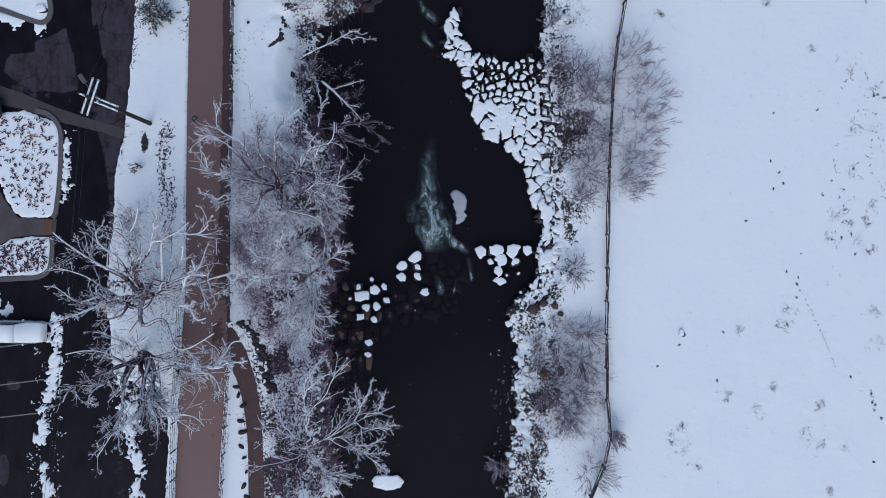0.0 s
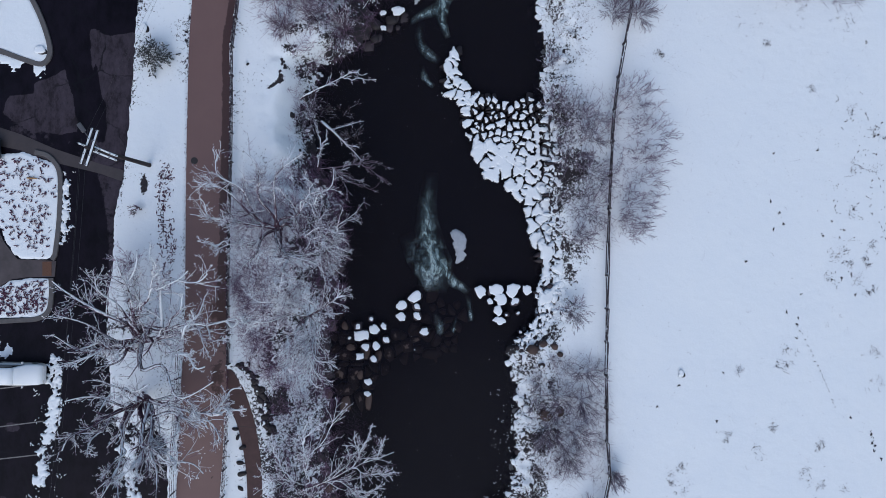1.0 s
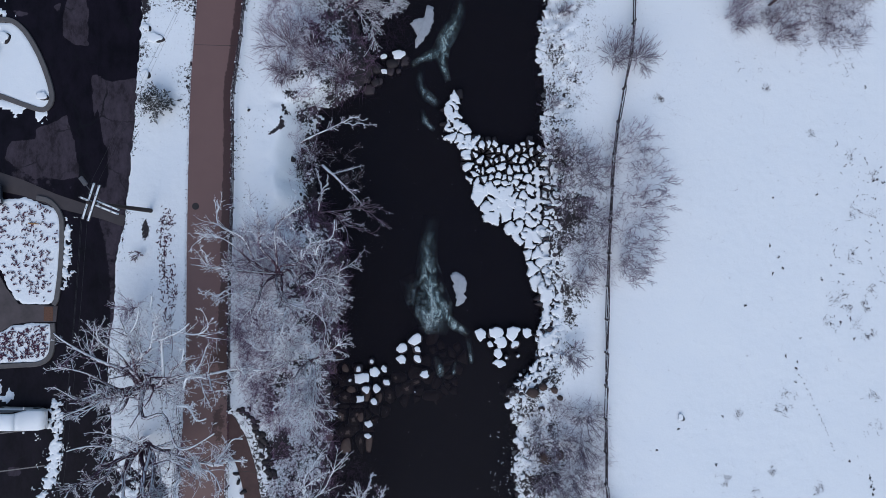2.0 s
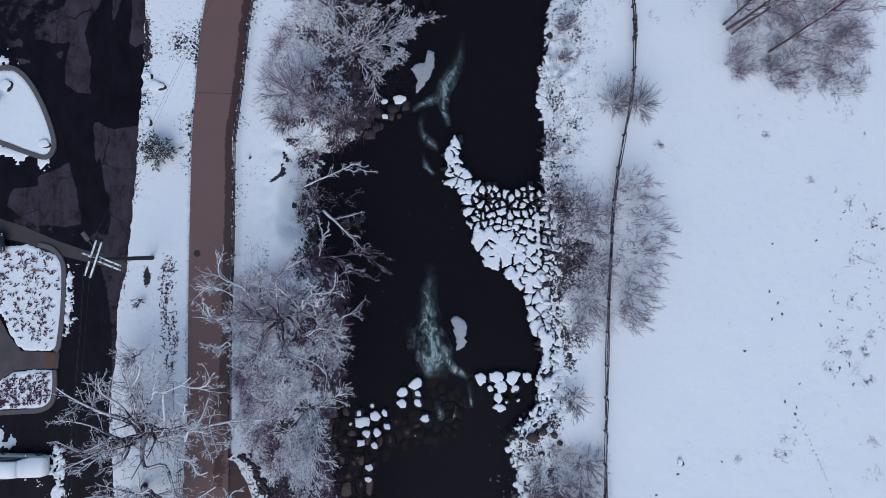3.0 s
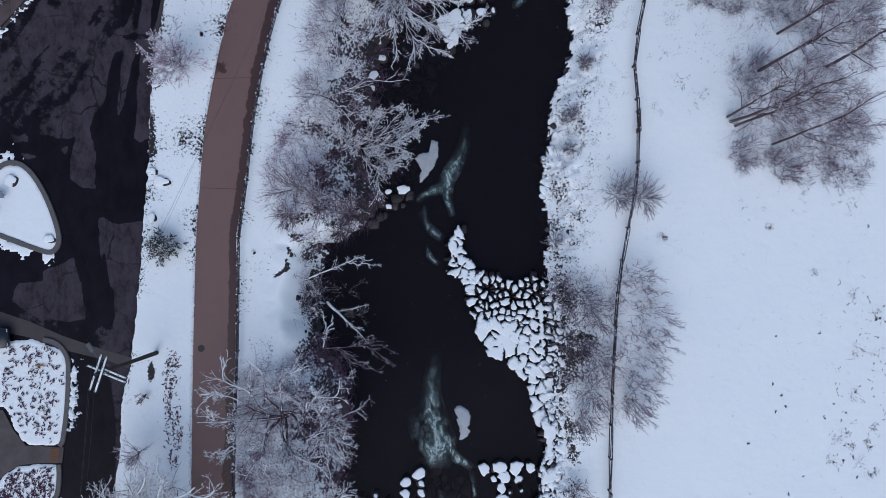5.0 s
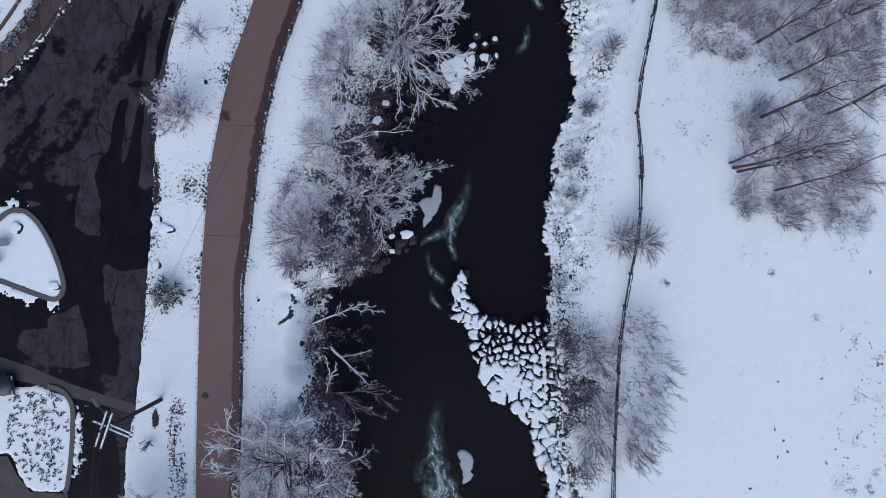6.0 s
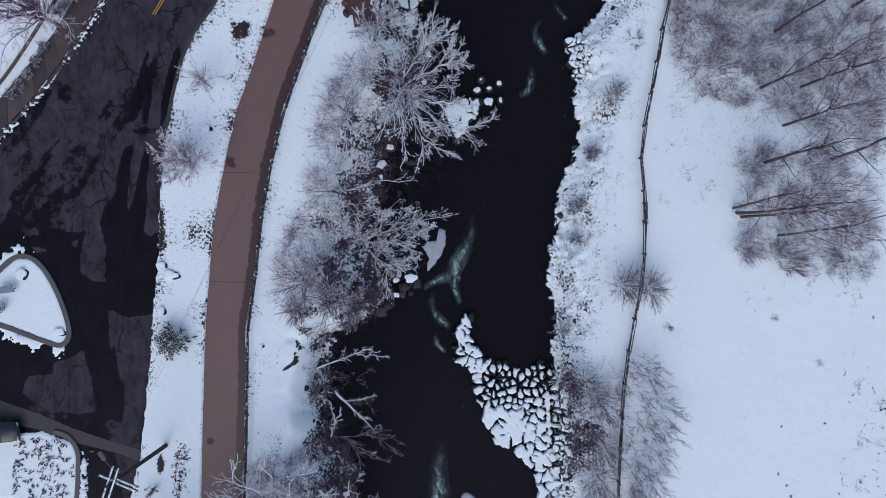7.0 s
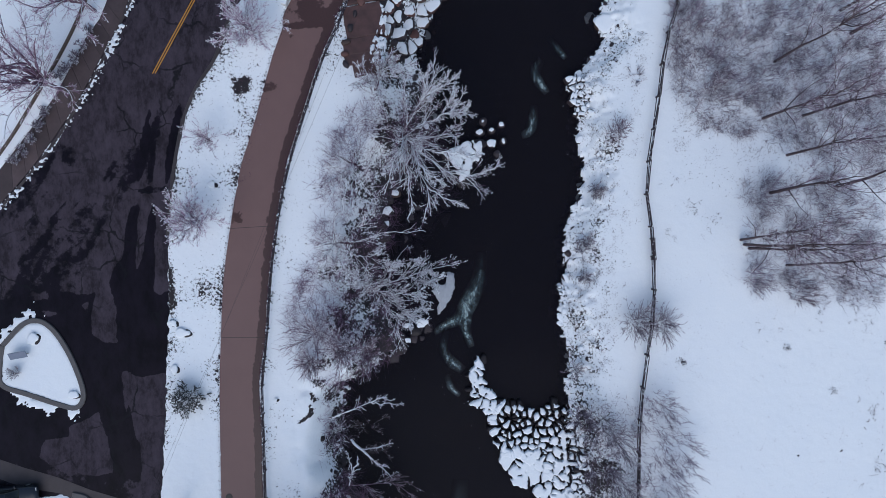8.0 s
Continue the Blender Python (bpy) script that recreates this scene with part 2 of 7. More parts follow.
# water's edges, from south to north
EDGE_W = [(-8.0, -400), (-8.0, -40), (-9.34, -22.39), (-9.85, -17.21), (-10.10, -13.15), (-10.36, -10.10), (-10.10, -6.04), (-9.75, -1.98), (-9.24, 2.08), (-8.94, 7.16), (-10.8, 11.22), (-11.75, 13.3), (-11.7, 15.2), (-11.4, 17.32), (-10.87, 19.85) , (-10.07, 20.06), (-8.28, 21.09), (-6.75, 22.52), (-5.89, 23.91), (-6.92, 25.69), (-7.95, 27.73), (-8.16, 29.52), (-7.45, 31.05), (-6.79, 32.85), (-6.44, 34.89), (-6.28, 34.47), (-5.94, 36.52), (-5.25, 38.56), (-4.26, 40.06), (-2.77, 41.29), (-2.19, 43.07), (-2.26, 45.39), (-3.21, 47.49), (-3.51, 49.05), (-2.69, 51.59), (-1.36, 53.86), (5.0, 70), (10.0, 110), (10.0, 500)]
EDGE_E = [(6.0, -400), (6.0, -40), (5.73, -22.35), (6.13, -18.20), (6.59, -15.15), (6.49, -12.62), (6.69, -10.09), (6.39, -7.55), (5.68, -5.42), (7.40, -3.90), (8.51, -1.98), (9.02, 0.05), (8.92, 2.08), (8.41, 4.61), (8.41, 8.16), (8.82, 11.20), (9.02, 14.24), (8.82, 16.78), (8.82, 18.55), (9.22, 20.83), (9.33, 20.62), (8.81, 23.17), (8.45, 24.70), (8.69, 27.25), (9.20, 29.29), (9.18, 32.86), (10.10, 34.39), (9.54, 31.27), (10.04, 34.35), (11.20, 37.94), (10.57, 41.26), (10.87, 44.08), (10.13, 45.40), (11.01, 46.90), (12.50, 48.39), (13.69, 49.88), (12.84, 51.71), (13.62, 53.48), (16.5, 70), (22.0, 110), (22.0, 500)]
EDGE_W, EDGE_E = np.array(EDGE_W), np.array(EDGE_E)
# the trail's two sides
TRAIL_W = smooth_line([(-23.6, -60), (-22.8, -26), (-22.55, -20.98), (-22.40, -17.08), (-22.17, -12.32), (-21.98, -7.56), (-21.69, -2.81), (-21.64, 1.95), (-21.60, 6.71), (-21.55, 11.46), (-21.45, 16.22), (-21.31, 20.98), (-21.07, 24.47), (-20.69, 29.29), (-19.88, 34.09), (-18.87, 38.89), (-18.05, 41.27), (-17.24, 43.66), (-15.75, 48.43), (-14.79, 50.81), (-13.97, 53.20), (-6.6, 64), (2.0, 80)])
TRAIL_E = smooth_line([(-19.8, -60), (-19.0, -26), (-18.84, -20.98), (-18.65, -17.08), (-18.27, -12.32), (-18.17, -9.47), (-18.17, -6.61), (-18.22, -2.81), (-18.17, 1.95), (-18.12, 6.71), (-17.98, 11.46), (-17.89, 16.22), (-17.89, 20.98), (-17.30, 24.33), (-16.82, 29.14), (-16.06, 33.94), (-15.01, 38.74), (-14.24, 41.12), (-13.37, 43.51), (-11.59, 48.27), (-10.44, 50.64), (-9.48, 53.02), (-2.6, 64), (6.0, 80)])
TRAIL = np.vstack([TRAIL_W, TRAIL_E[::-1]])
SPUR = smooth_line([(-16.36, -21.83), (-16.46, -16.13), (-16.84, -13.03), (-17.46, -10.80), (-18.17, -9.47), (-18.17, -6.61), (-17.79, -6.61), (-16.84, -8.13), (-16.13, -9.94), (-15.56, -12.32), (-15.22, -15.65), (-15.03, -21.83)], 0.4)
# the asphalt's east side, from south to north, and its west side along the far kerb
ROAD_E = [(-23.6, -60), (-23.5, -26), (-23.40, -20.98), (-23.21, -17.08), (-23.12, -14.22), (-23.31, -12.89), (-23.78, -12.03), (-24.64, -11.65), (-25.40, -11.94), (-26.26, -10.80), (-27.54, -8.51), (-28.26, -5.66), (-28.26, -2.81), (-27.88, 1.95), (-27.54, 6.71), (-27.02, 9.09), (-26.69, 11.46), (-26.26, 16.22), (-25.88, 20.98), (-25.80, 22.23), (-25.52, 27.06), (-25.33, 31.88), (-25.04, 35.74), (-24.43, 39.10), (-23.95, 41.50), (-23.28, 43.89), (-22.12, 46.27), (-20.43, 48.62), (-19.52, 51.00), (-18.32, 53.37), (-10.5, 62), (-3.0, 78)]
ROAD_W = [(-22.74, 68.06), (-27.79, 53.74), (-29.98, 49.57), (-32.31, 45.65), (-35.08, 41.69), (-37.37, 38.93), (-39.54, 36.69), (-44.0, 28.0), (-60, 14), (-90, 5)]
ROAD = smooth_line(ROAD_E, 0.6).tolist() + smooth_line(ROAD_W, 0.6).tolist() + [(-90, -60)]
# kerbed islands and walks
ISLAND = smooth_line([(-39.75, 24.60), (-37.99, 26.32), (-36.62, 26.61), (-35.35, 25.74), (-34.12, 23.76), (-33.19, 21.31), (-33.01, 19.85), (-33.67, 19.05), (-35.11, 19.40), (-37.73, 20.36), (-39.88, 21.22), (-40.07, 22.77), (-39.75, 24.60)], 0.3)[:-1]
BED_N = smooth_line([(-40.57, 10.43), (-39.61, 11.15), (-36.74, 11.59), (-34.82, 11.70), (-33.14, 11.32), (-32.27, 10.22), (-32.12, 8.54), (-32.25, 5.67), (-32.58, 3.03), (-32.86, 2.60), (-34.78, 2.50), (-35.74, 2.68), (-36.80, 3.97), (-37.67, 5.65), (-40.55, 6.12), (-40.57, 10.43)], 0.3)[:-1]
BED_S = smooth_line([(-37.41, 0.28), (-36.22, 0.96), (-34.78, 1.15), (-32.96, 1.06), (-32.90, -0.09), (-33.14, -1.62), (-34.05, -2.29), (-35.73, -2.40), (-39.08, -2.60), (-39.57, -2.03), (-37.41, 0.28)], 0.3)[:-1]
FOREWALK = [(-43.43, 5.63), (-37.67, 5.65), (-36.80, 3.97), (-35.74, 2.64), (-32.48, 2.50), (-32.62, 1.16), (-34.78, 1.15), (-36.22, 0.96), (-37.41, 0.28), (-39.57, -2.03), (-43.41, -2.04)]
SIDEWALK = smooth_line([(-24.77, 68.14), (-29.68, 53.82), (-31.74, 50.51), (-34.34, 46.02), (-36.88, 42.73), (-39.42, 39.68)], 0.6).tolist() + smooth_line([(-39.54, 36.69), (-37.01, 39.35), (-34.72, 42.16), (-32.42, 45.46), (-30.09, 49.48), (-27.84, 53.75), (-22.84, 68.06)], 0.6).tolist()
GUTTER = [(-38.41, 14.11), (-35.51, 13.16), (-32.61, 11.93), (-28.74, 10.65), (-26.81, 10.13), (-27.00, 9.21), (-28.74, 9.83), (-32.60, 10.77), (-35.50, 11.81), (-38.40, 12.38), (-44.20, 14.66), (-44.21, 16.34)]
# snow that lies on the asphalt: ploughed strips, south to north, with half widths
PLOUGHED = [
    [(-36.34, -5.28, 0.5), (-38.25, -4.95, 0.6)],
    [(-40.10, 21.81, 0.2), (-37.28, 19.53, 0.5), (-35.14, 18.57, 0.5), (-33.68, 18.66, 0.2)],
    [(-39.97, 25.19, 0.35), (-38.72, 26.35, 0.4), (-36.98, 27.40, 0.35)],
]


def polygon_slab(name, outline, z, mat, thick=0.25, parent=None, label=""):
    """A flat slab with an outline, as thick as told."""
    bm = bmesh.new()
    vs = [bm.verts.new((x, y, z)) for x, y in outline]
    f = bm.faces.new(vs)
    bm.normal_update()
    if f.normal.z < 0:
        bmesh.ops.reverse_faces(bm, faces=[f])
    r = bmesh.ops.extrude_face_region(bm, geom=[f])
    low = [v for v in r["geom"] if isinstance(v, bmesh.types.BMVert)]
    bmesh.ops.translate(bm, verts=low, vec=(0, 0, -thick))
    for face in bm.faces:
        if all(v in low for v in face.verts):
            face.normal_flip()
    top = [face for face in bm.faces if len(face.verts) > 4]
    bmesh.ops.triangulate(bm, faces=top)
    bmesh.ops.recalc_face_normals(bm, faces=bm.faces)
    return part(name, bm, mat, parent, label)


def grid_coords():
    far = np.array([900, 400, 180, 100, 70])
    gx = np.concatenate([-far - 0, np.arange(-48, 17.5, 0.175), np.arange(17.5, 47, 0.3), far[::-1] - 15])
    gy = np.concatenate([-far, np.arange(-26, 56.5, 0.175), np.array([58, 61, 65, 75, 100, 180, 400, 900])])
    return gx, gy


def ground_height(x, y):
    """The ground's height without paving: two banks and the river bed."""
    wob = (fbm(x * 0.9, y * 0.9, 3) - 0.5) * 1.6 + (fbm(x * 3.5, y * 3.5, 9, 3) - 0.5) * 0.5
    west = x - np.interp(y, EDGE_W[:, 1], EDGE_W[:, 0]) + wob * 0.7 + (fbm(x * 2.4, y * 2.4, 19, 2) - 0.5) * 1.1
    east = np.interp(y, EDGE_E[:, 1], EDGE_E[:, 0]) - x + wob * 0.40 + (fbm(x * 2.6, y * 2.6, 15, 2) - 0.5) * 0.9
    lump = (fbm(x * 0.7, y * 0.7, 21) - 0.5) * 0.9
    slope = x - np.interp(y, EDGE_W[:, 1], EDGE_W[:, 0]) + 0.35 * (fbm(x * 0.5, y * 0.5, 13, 2) - 0.5)
    reach = 5.2 - 2.5 * step01(y, 9.5, 12.5) * (1 - step01(y, 21, 24))  # a short, steep bank at the open stretch
    hw = -3.25 * step01(slope / reach, -1.0, -0.02) - 1.15 * step01(west, -0.15, 0.6) + 0.55 * lump * step01(west, -5, -2.5) * step01(-west, 0.1, 1.0)
    he = FIELD_Z - 1.1 * step01(east, -3.2, -0.1) - 1.2 * step01(east, -0.15, 0.6) + 0.35 * lump * step01(east, -4, -2) * step01(-east, 0.1, 0.8)
    return np.maximum(hw, he), west, east


def surface(x, y):
    h, _, _ = ground_height(np.array([x]), np.array([y]))
    return float(h[0]) + 0.05


def build_ground():
    gx, gy = grid_coords()
    x, y = np.meshgrid(gx, gy)
    h, west, east = ground_height(x, y)
    h = h + 0.05 + 0.05 * (fbm(x * 0.35, y * 0.35, 5) - 0.5) + 0.03 * (fbm(x * 2, y * 2, 6) - 0.5)
    rag = (fbm(x * 1.3, y * 1.3, 31) - 0.5) * 0.9 + (fbm(x * 3, y * 3, 37, 2) - 0.5) * 0.45
    near = (x > -95) & (x < 0) & (y > -65) & (y < 85)
    xs, ys, rg = x[near], y[near], rag[near]
    paved = inside(ROAD, xs, ys)
    for strip in PLOUGHED:
        line = np.array([p[:2] for p in strip])
        wide = np.interp(ys, *(lambda a: (a[:, 0], a[:, 1]))(np.array(sorted([(p[1], p[2]) for p in strip])))) if abs(line[0, 1] - line[-1, 1]) > 3 else np.full(ys.shape, strip[0][2])
        paved = np.minimum(paved, near_line(line, xs, ys) - wide + rg * 1.9)
    paved = np.maximum(paved, inside(TRAIL, xs, ys) * 1.0)
    paved = np.maximum(paved, inside(SPUR, xs, ys))
    for outline in (ISLAND, BED_N, BED_S):
        paved = np.minimum(paved, -(inside(outline, xs, ys) - 0.1))
    for outline in (FOREWALK, SIDEWALK, GUTTER):
        paved = np.maximum(paved, inside(outline, xs, ys))
    flat = h[near]
    drop = step01(paved + rg * 0.35, -0.12, 0.12)
    h[near] = flat * (1 - drop) + np.minimum(flat, -0.16) * drop
    cover = np.full(x.shape, 1.5)
    patch = fbm(x * 0.8, y * 0.8, 51)
    land_w, land_e = (west < 0.3) & (x < 4), (east < 0.3) & (x > -2)
    # snow thins towards the west water's edge, which also paints the bank's shadow
    cover -= land_w * step01(west, -6.5, -3.5) * (1 - 0.75 * step01(y, 10.5, 13) * (1 - step01(y, 20, 22))) * (0.36 + 0.55 * step01(patch, 0.42, 0.64))
    cover -= land_w * step01(west, -2.5, -0.6) * 0.25
    cover -= land_e * step01(east, -5.2, -1.8) * (1 - 0.22 * step01(y, 26, 33) - 0.3 * step01(y, 42, 46)) * (0.56 + 0.46 * step01(patch, 0.44, 0.62) * (1 - 0.3 * step01(y, 8, 20)))
    cover -= land_e * 0.40 * step01(east, -9, -4) * step01(fbm(x * 0.3, y * 0.3, 58), 0.45, 0.65)
    cover -= land_e * 0.30 * step01(x, 26, 38) * step01(fbm(x * 0.35, y * 0.35, 59), 0.5, 0.7)
    cover -= land_e * 0.45 * step01(-east, 6, 9) * step01(y + 0.35 * (x - 15), 33, 40) * step01(fbm(x * 0.5, y * 0.5, 57), 0.4, 0.65)
    edge = np.full(x.shape, 9.0)
    edge[near] = -paved
    cover -= np.exp(-((np.maximum(edge, 0) / 0.45) ** 2)) * 0.35 * (x > -30) + 0.36 * (x > -30) * step01(-edge, -3.5, -0.5) * step01(fbm(x * 0.5, y * 0.5, 61), 0.4, 0.62)
    cover -= (0.26 * step01(y, 12, 26) + 0.12) * ((edge > 0) & (edge < 3.2) & (x < -8) & (x > -29)) + 0.05 * land_w * step01(west, -10, -6) + 0.06 * land_e
    # thinned cover: bare soil, litter and painted shade under trees
    litter = np.zeros(x.shape)
    for cx, cy, rx, ry, k in BARE_OR_SHADED:
        litter = np.maximum(litter, k * np.exp(-(((x - cx) / rx) ** 2 + ((y - cy) / ry) ** 2)))
    cover -= litter * (1.2 + 1.0 * (fbm(x * 2.5, y * 2.5, 77) - 0.4))
    cover = np.where(h < WATER_Z - 0.06, -2.0, cover)
    n, m = len(gx), len(gy)
    i = np.arange(n * m).reshape(m, n)
    faces = np.stack([i[:-1, :-1], i[:-1, 1:], i[1:, 1:], i[1:, :-1]], -1).reshape(-1, 4)
    me = mesh_of("ground", np.stack([x, y, h], -1).reshape(-1, 3), faces, M_GROUND, True)
    a = me.attributes.new("cover", "FLOAT", "POINT")
    a.data.foreach_set("value", cover.astype(np.float32).ravel())
    return tagged(new("ground", me), "fresh snow over soil, sloping to a river", "ground", kind="structure")


# bare or littered patches in the snow, some painting shade under trees: x, y, two radii, strength
BARE_OR_SHADED = [
(-4.49, 30.06, 2.2, 2.2, 0.9), (-6.92, 26.92, 2.2, 2.0, 0.8), (-10.80, 24.82, 2.0, 1.8, 0.55), (-6.97, 23.51, 2.4, 1.8, 0.9), (-9.34, 30.75, 1.8, 2.0, 0.45),
    (-4.47, 39.93, 3.2, 3.4, 0.6), (-8.27, 36.69, 2.0, 2.0, 0.5),
    (-7.64, 50.83, 1.2, 3.4, 0.6), (-5.71, 51.51, 2.2, 3.6, 0.8),
    (-18.25, 46.35, 0.55, 0.45, 1.5), (-18.75, 45.85, 0.45, 0.75, 1.3), (-18.1, 45.75, 0.35, 0.4, 1.1), (-19.1, 46.5, 0.3, 0.5, 0.8), (-18.9, 44.9, 0.3, 0.5, 0.5), (-18.43, 44.19, 0.7, 1.2, 0.35), (-25.07, 8.90, 0.30, 0.75, 1.7), (-23.53, 6.18, 0.35, 2.4, 0.6), (-23.30, 9.53, 0.6, 0.7, 0.6),
]
BARE_OR_SHADED += [
(-25.07, 28.44, 0.3, 2.6, 0.6), (-22.57, 28.69, 0.8, 1.0, 0.4),
]
BARE_OR_SHADED += [
    (-18.87, 38.89, 0.6, 4.0, 0.18), (-25.88, -3.04, 2.0, 0.7, 0.7), (-29.45, -17.08, 1.0, 3.0, 0.2), (-36.43, 41.99, 0.8, 2.4, 0.4), (-32.78, 48.62, 0.8, 2.4, 0.4),
]
BARE_OR_SHADED += [
    (-5.65, 36.92, 4.0, 2.5, 0.6), (-9.58, 29.27, 2.5, 2.5, 0.45), (9.54, -10.93, 1.6, 1.0, 0.45), (9.29, -12.93, 1.6, 1.5, 0.35), (-15.65, -9.47, 0.9, 1.8, 0.4),
]
BARE_OR_SHADED += [
    (-5.04, 34.73, 2.5, 2.2, 1.0), (-7.68, 29.01, 2.6, 2.5, 0.4), (-9.90, 24.00, 2.6, 2.0, 0.35), (-6.04, 44.18, 3.0, 3.0, 0.25), (-9.69, 10.53, 2.0, 3.0, 0.5),
]
BARE_OR_SHADED += [
    (-10.83, 5.49, 2.0, 4.0, 0.7), (-10.58, -5.89, 2.0, 3.0, 0.6), (-9.19, -13.93, 2.6, 5.0, 0.4), (-12.44, -12.69, 2.0, 4.0, 0.35), (-14.60, -3.80, 2.0, 4.0, 0.3), (-16.05, 1.97, 1.5, 4.0, 0.4),
]
BARE_OR_SHADED += [(-13.64, -9.56, 1.8, 3.0, 0.3), (-14.36, -13.88, 1.6, 3.5, 0.35), (-13.24, -18.80, 2.0, 3.0, 0.45), (-10.97, -0.44, 2.0, 3.5, 0.3)]
BARE_OR_SHADED += [(-2.6, 37.6, 3.6, 3.4, 1.0), (-3.4, 42.5, 2.4, 2.6, 0.7), (-5.3, 37.2, 1.6, 1.6, 0.9)]
# thinned snow that paints the twigs' shade below the trail trees
BARE_OR_SHADED += [(-25.2, -2.6, 2.2, 4.0, 0.45), (-23.6, -7.5, 1.6, 4.5, 0.4), (-24.8, 3.5, 1.4, 2.4, 0.2)]
# small ledges in the bank's snow: their dark undercut edges are painted, not shaped
BARE_OR_SHADED += [(-14.57, 17.13, 0.2, 0.13, 1.3), (-14.3, 17.25, 0.2, 0.13, 1.4), (-14.07, 17.40, 0.2, 0.15, 1.6), (-13.84, 17.57, 0.2, 0.18, 1.6), (-13.66, 17.78, 0.2, 0.2, 1.7), (-13.57, 18.1, 0.16, 0.2, 1.7), (-13.66, 18.42, 0.14, 0.16, 1.4), (-13.32, 18.87, 0.16, 0.2, 1.6), (-13.44, 19.21, 0.16, 0.2, 1.5), (-13.56, 19.52, 0.14, 0.16, 1.3)]
BARE_OR_SHADED += [(-13.6, 21.3, 0.4, 0.6, 0.8), (-12.8, 20.4, 0.7, 0.6, 0.7), (-12.6, 22.0, 0.8, 0.8, 0.8), (-11.6, 19.6, 0.8, 0.9, 0.7), (-12.2, 18.9, 0.7, 1.0, 0.65), (-11.6, 16.9, 0.8, 1.3, 0.75), (-12.4, 14.3, 0.8, 1.6, 0.6), (-11.5, 12.6, 0.9, 1.2, 0.7), (12.6, 10.8, 2.6, 5.5, 0.3), (10.6, 14.2, 1.6, 2.4, 0.3)]
BARE_OR_SHADED += [(-9.22, 20.60, 1.4, 2.2, 0.55), (-11.00, 17.30, 1.0, 1.6, 0.5), (-11.4, 14.59, 1.0, 1.6, 0.5), (-9.94, 23.28, 2.2, 1.6, 0.5)]
ground = build_ground()

silt = mat_plain("dark_river_silt", (0.010, 0.008, 0.007), 0.9, 0.6, 0.8)
bed = mesh_of("river_bed", [(-60, -300, -4.3), (60, -300, -4.3), (60, 400, -4.3), (-60, 400, -4.3)], [(0, 1, 2, 3)], silt)
tagged(new("river_bed", bed), "dark silt bed of the river", "river bed", kind="structure")
water = mesh_of("water", [(-60, -300, WATER_Z), (60, -300, WATER_Z), (60, 400, WATER_Z), (-60, 400, WATER_Z)], [(0, 1, 2, 3)], M_WATER)
tagged(new("water", water), "dark, clear, slow river water", "river", kind="structure")


def build_road():
    gx = np.concatenate([np.arange(-90, -50, 2.0), np.arange(-50, -7.9, 0.2)])
    gy = np.concatenate([np.arange(-60, -27, 1.5), np.arange(-27, 58, 0.2), np.arange(58, 79, 1.5)])
    x, y = np.meshgrid(gx, gy)
    keep = inside(ROAD, x, y) > -1.2
    north = step01(y, 24, 34)
    run = fbm((x - 0.65 * y) * 0.75, (y + 0.65 * x) * 0.14, 93, 5) - 0.5
    wet = 0.62 - 0.29 * north + (fbm(x * 0.25, y * 0.12, 91) - 0.5) * (1.3 - 0.7 * north) + run * 1.1 * north
    rag = (fbm(x * 0.9, y * 0.7, 95) - 0.5) * 0.8
    soaked = step01(inside(SOAKED, x, y) + rag * 2, -0.6, 0.6)
    wet = wet * (1 - soaked) + (1.05 + 0.25 * run) * soaked
    for outline in DRY:
        wet -= 1.1 * soaked * step01(inside(outline, x, y) + rag * 0.5, -0.18, 0.18)
    for cx, cy, rx, ry, rz, k in DAMP:
        c, s = math.cos(radians(rz)), math.sin(radians(rz))
        u, v = (x - cx) * c + (y - cy) * s, -(x - cx) * s + (y - cy) * c
        wet += k * (1 - step01((u / rx) ** 2 + (v / ry) ** 2, 0.75, 1.15))
    i = np.arange(x.size).reshape(x.shape)
    quads = np.stack([i[:-1, :-1], i[:-1, 1:], i[1:, 1:], i[1:, :-1]], -1).reshape(-1, 4)
    ok = keep.ravel()[quads].any(1)
    used = np.unique(quads[ok])
    remap = np.full(x.size, -1)
    remap[used] = np.arange(len(used))
    me = mesh_of("road", np.stack([x, y, np.full(x.shape, -0.03)], -1).reshape(-1, 3)[used], remap[quads[ok]], M_ASPHALT)
    me.attributes.new("wet", "FLOAT", "POINT").data.foreach_set("value", wet.ravel()[used].astype(np.float32))
    return tagged(new("road", me), "patchy wet and drying asphalt road", "road", kind="structure")


# the soaked part of the junction, and what has dried in it
SOAKED = [(-48.44, 27.6), (-37.0, 28.6), (-33.4, 29.2), (-30.2, 30.5), (-28.9, 34.0), (-28.2, 36.0), (-24.27, 36.4), (-24.12, 11.93), (-48.29, 15.64)]
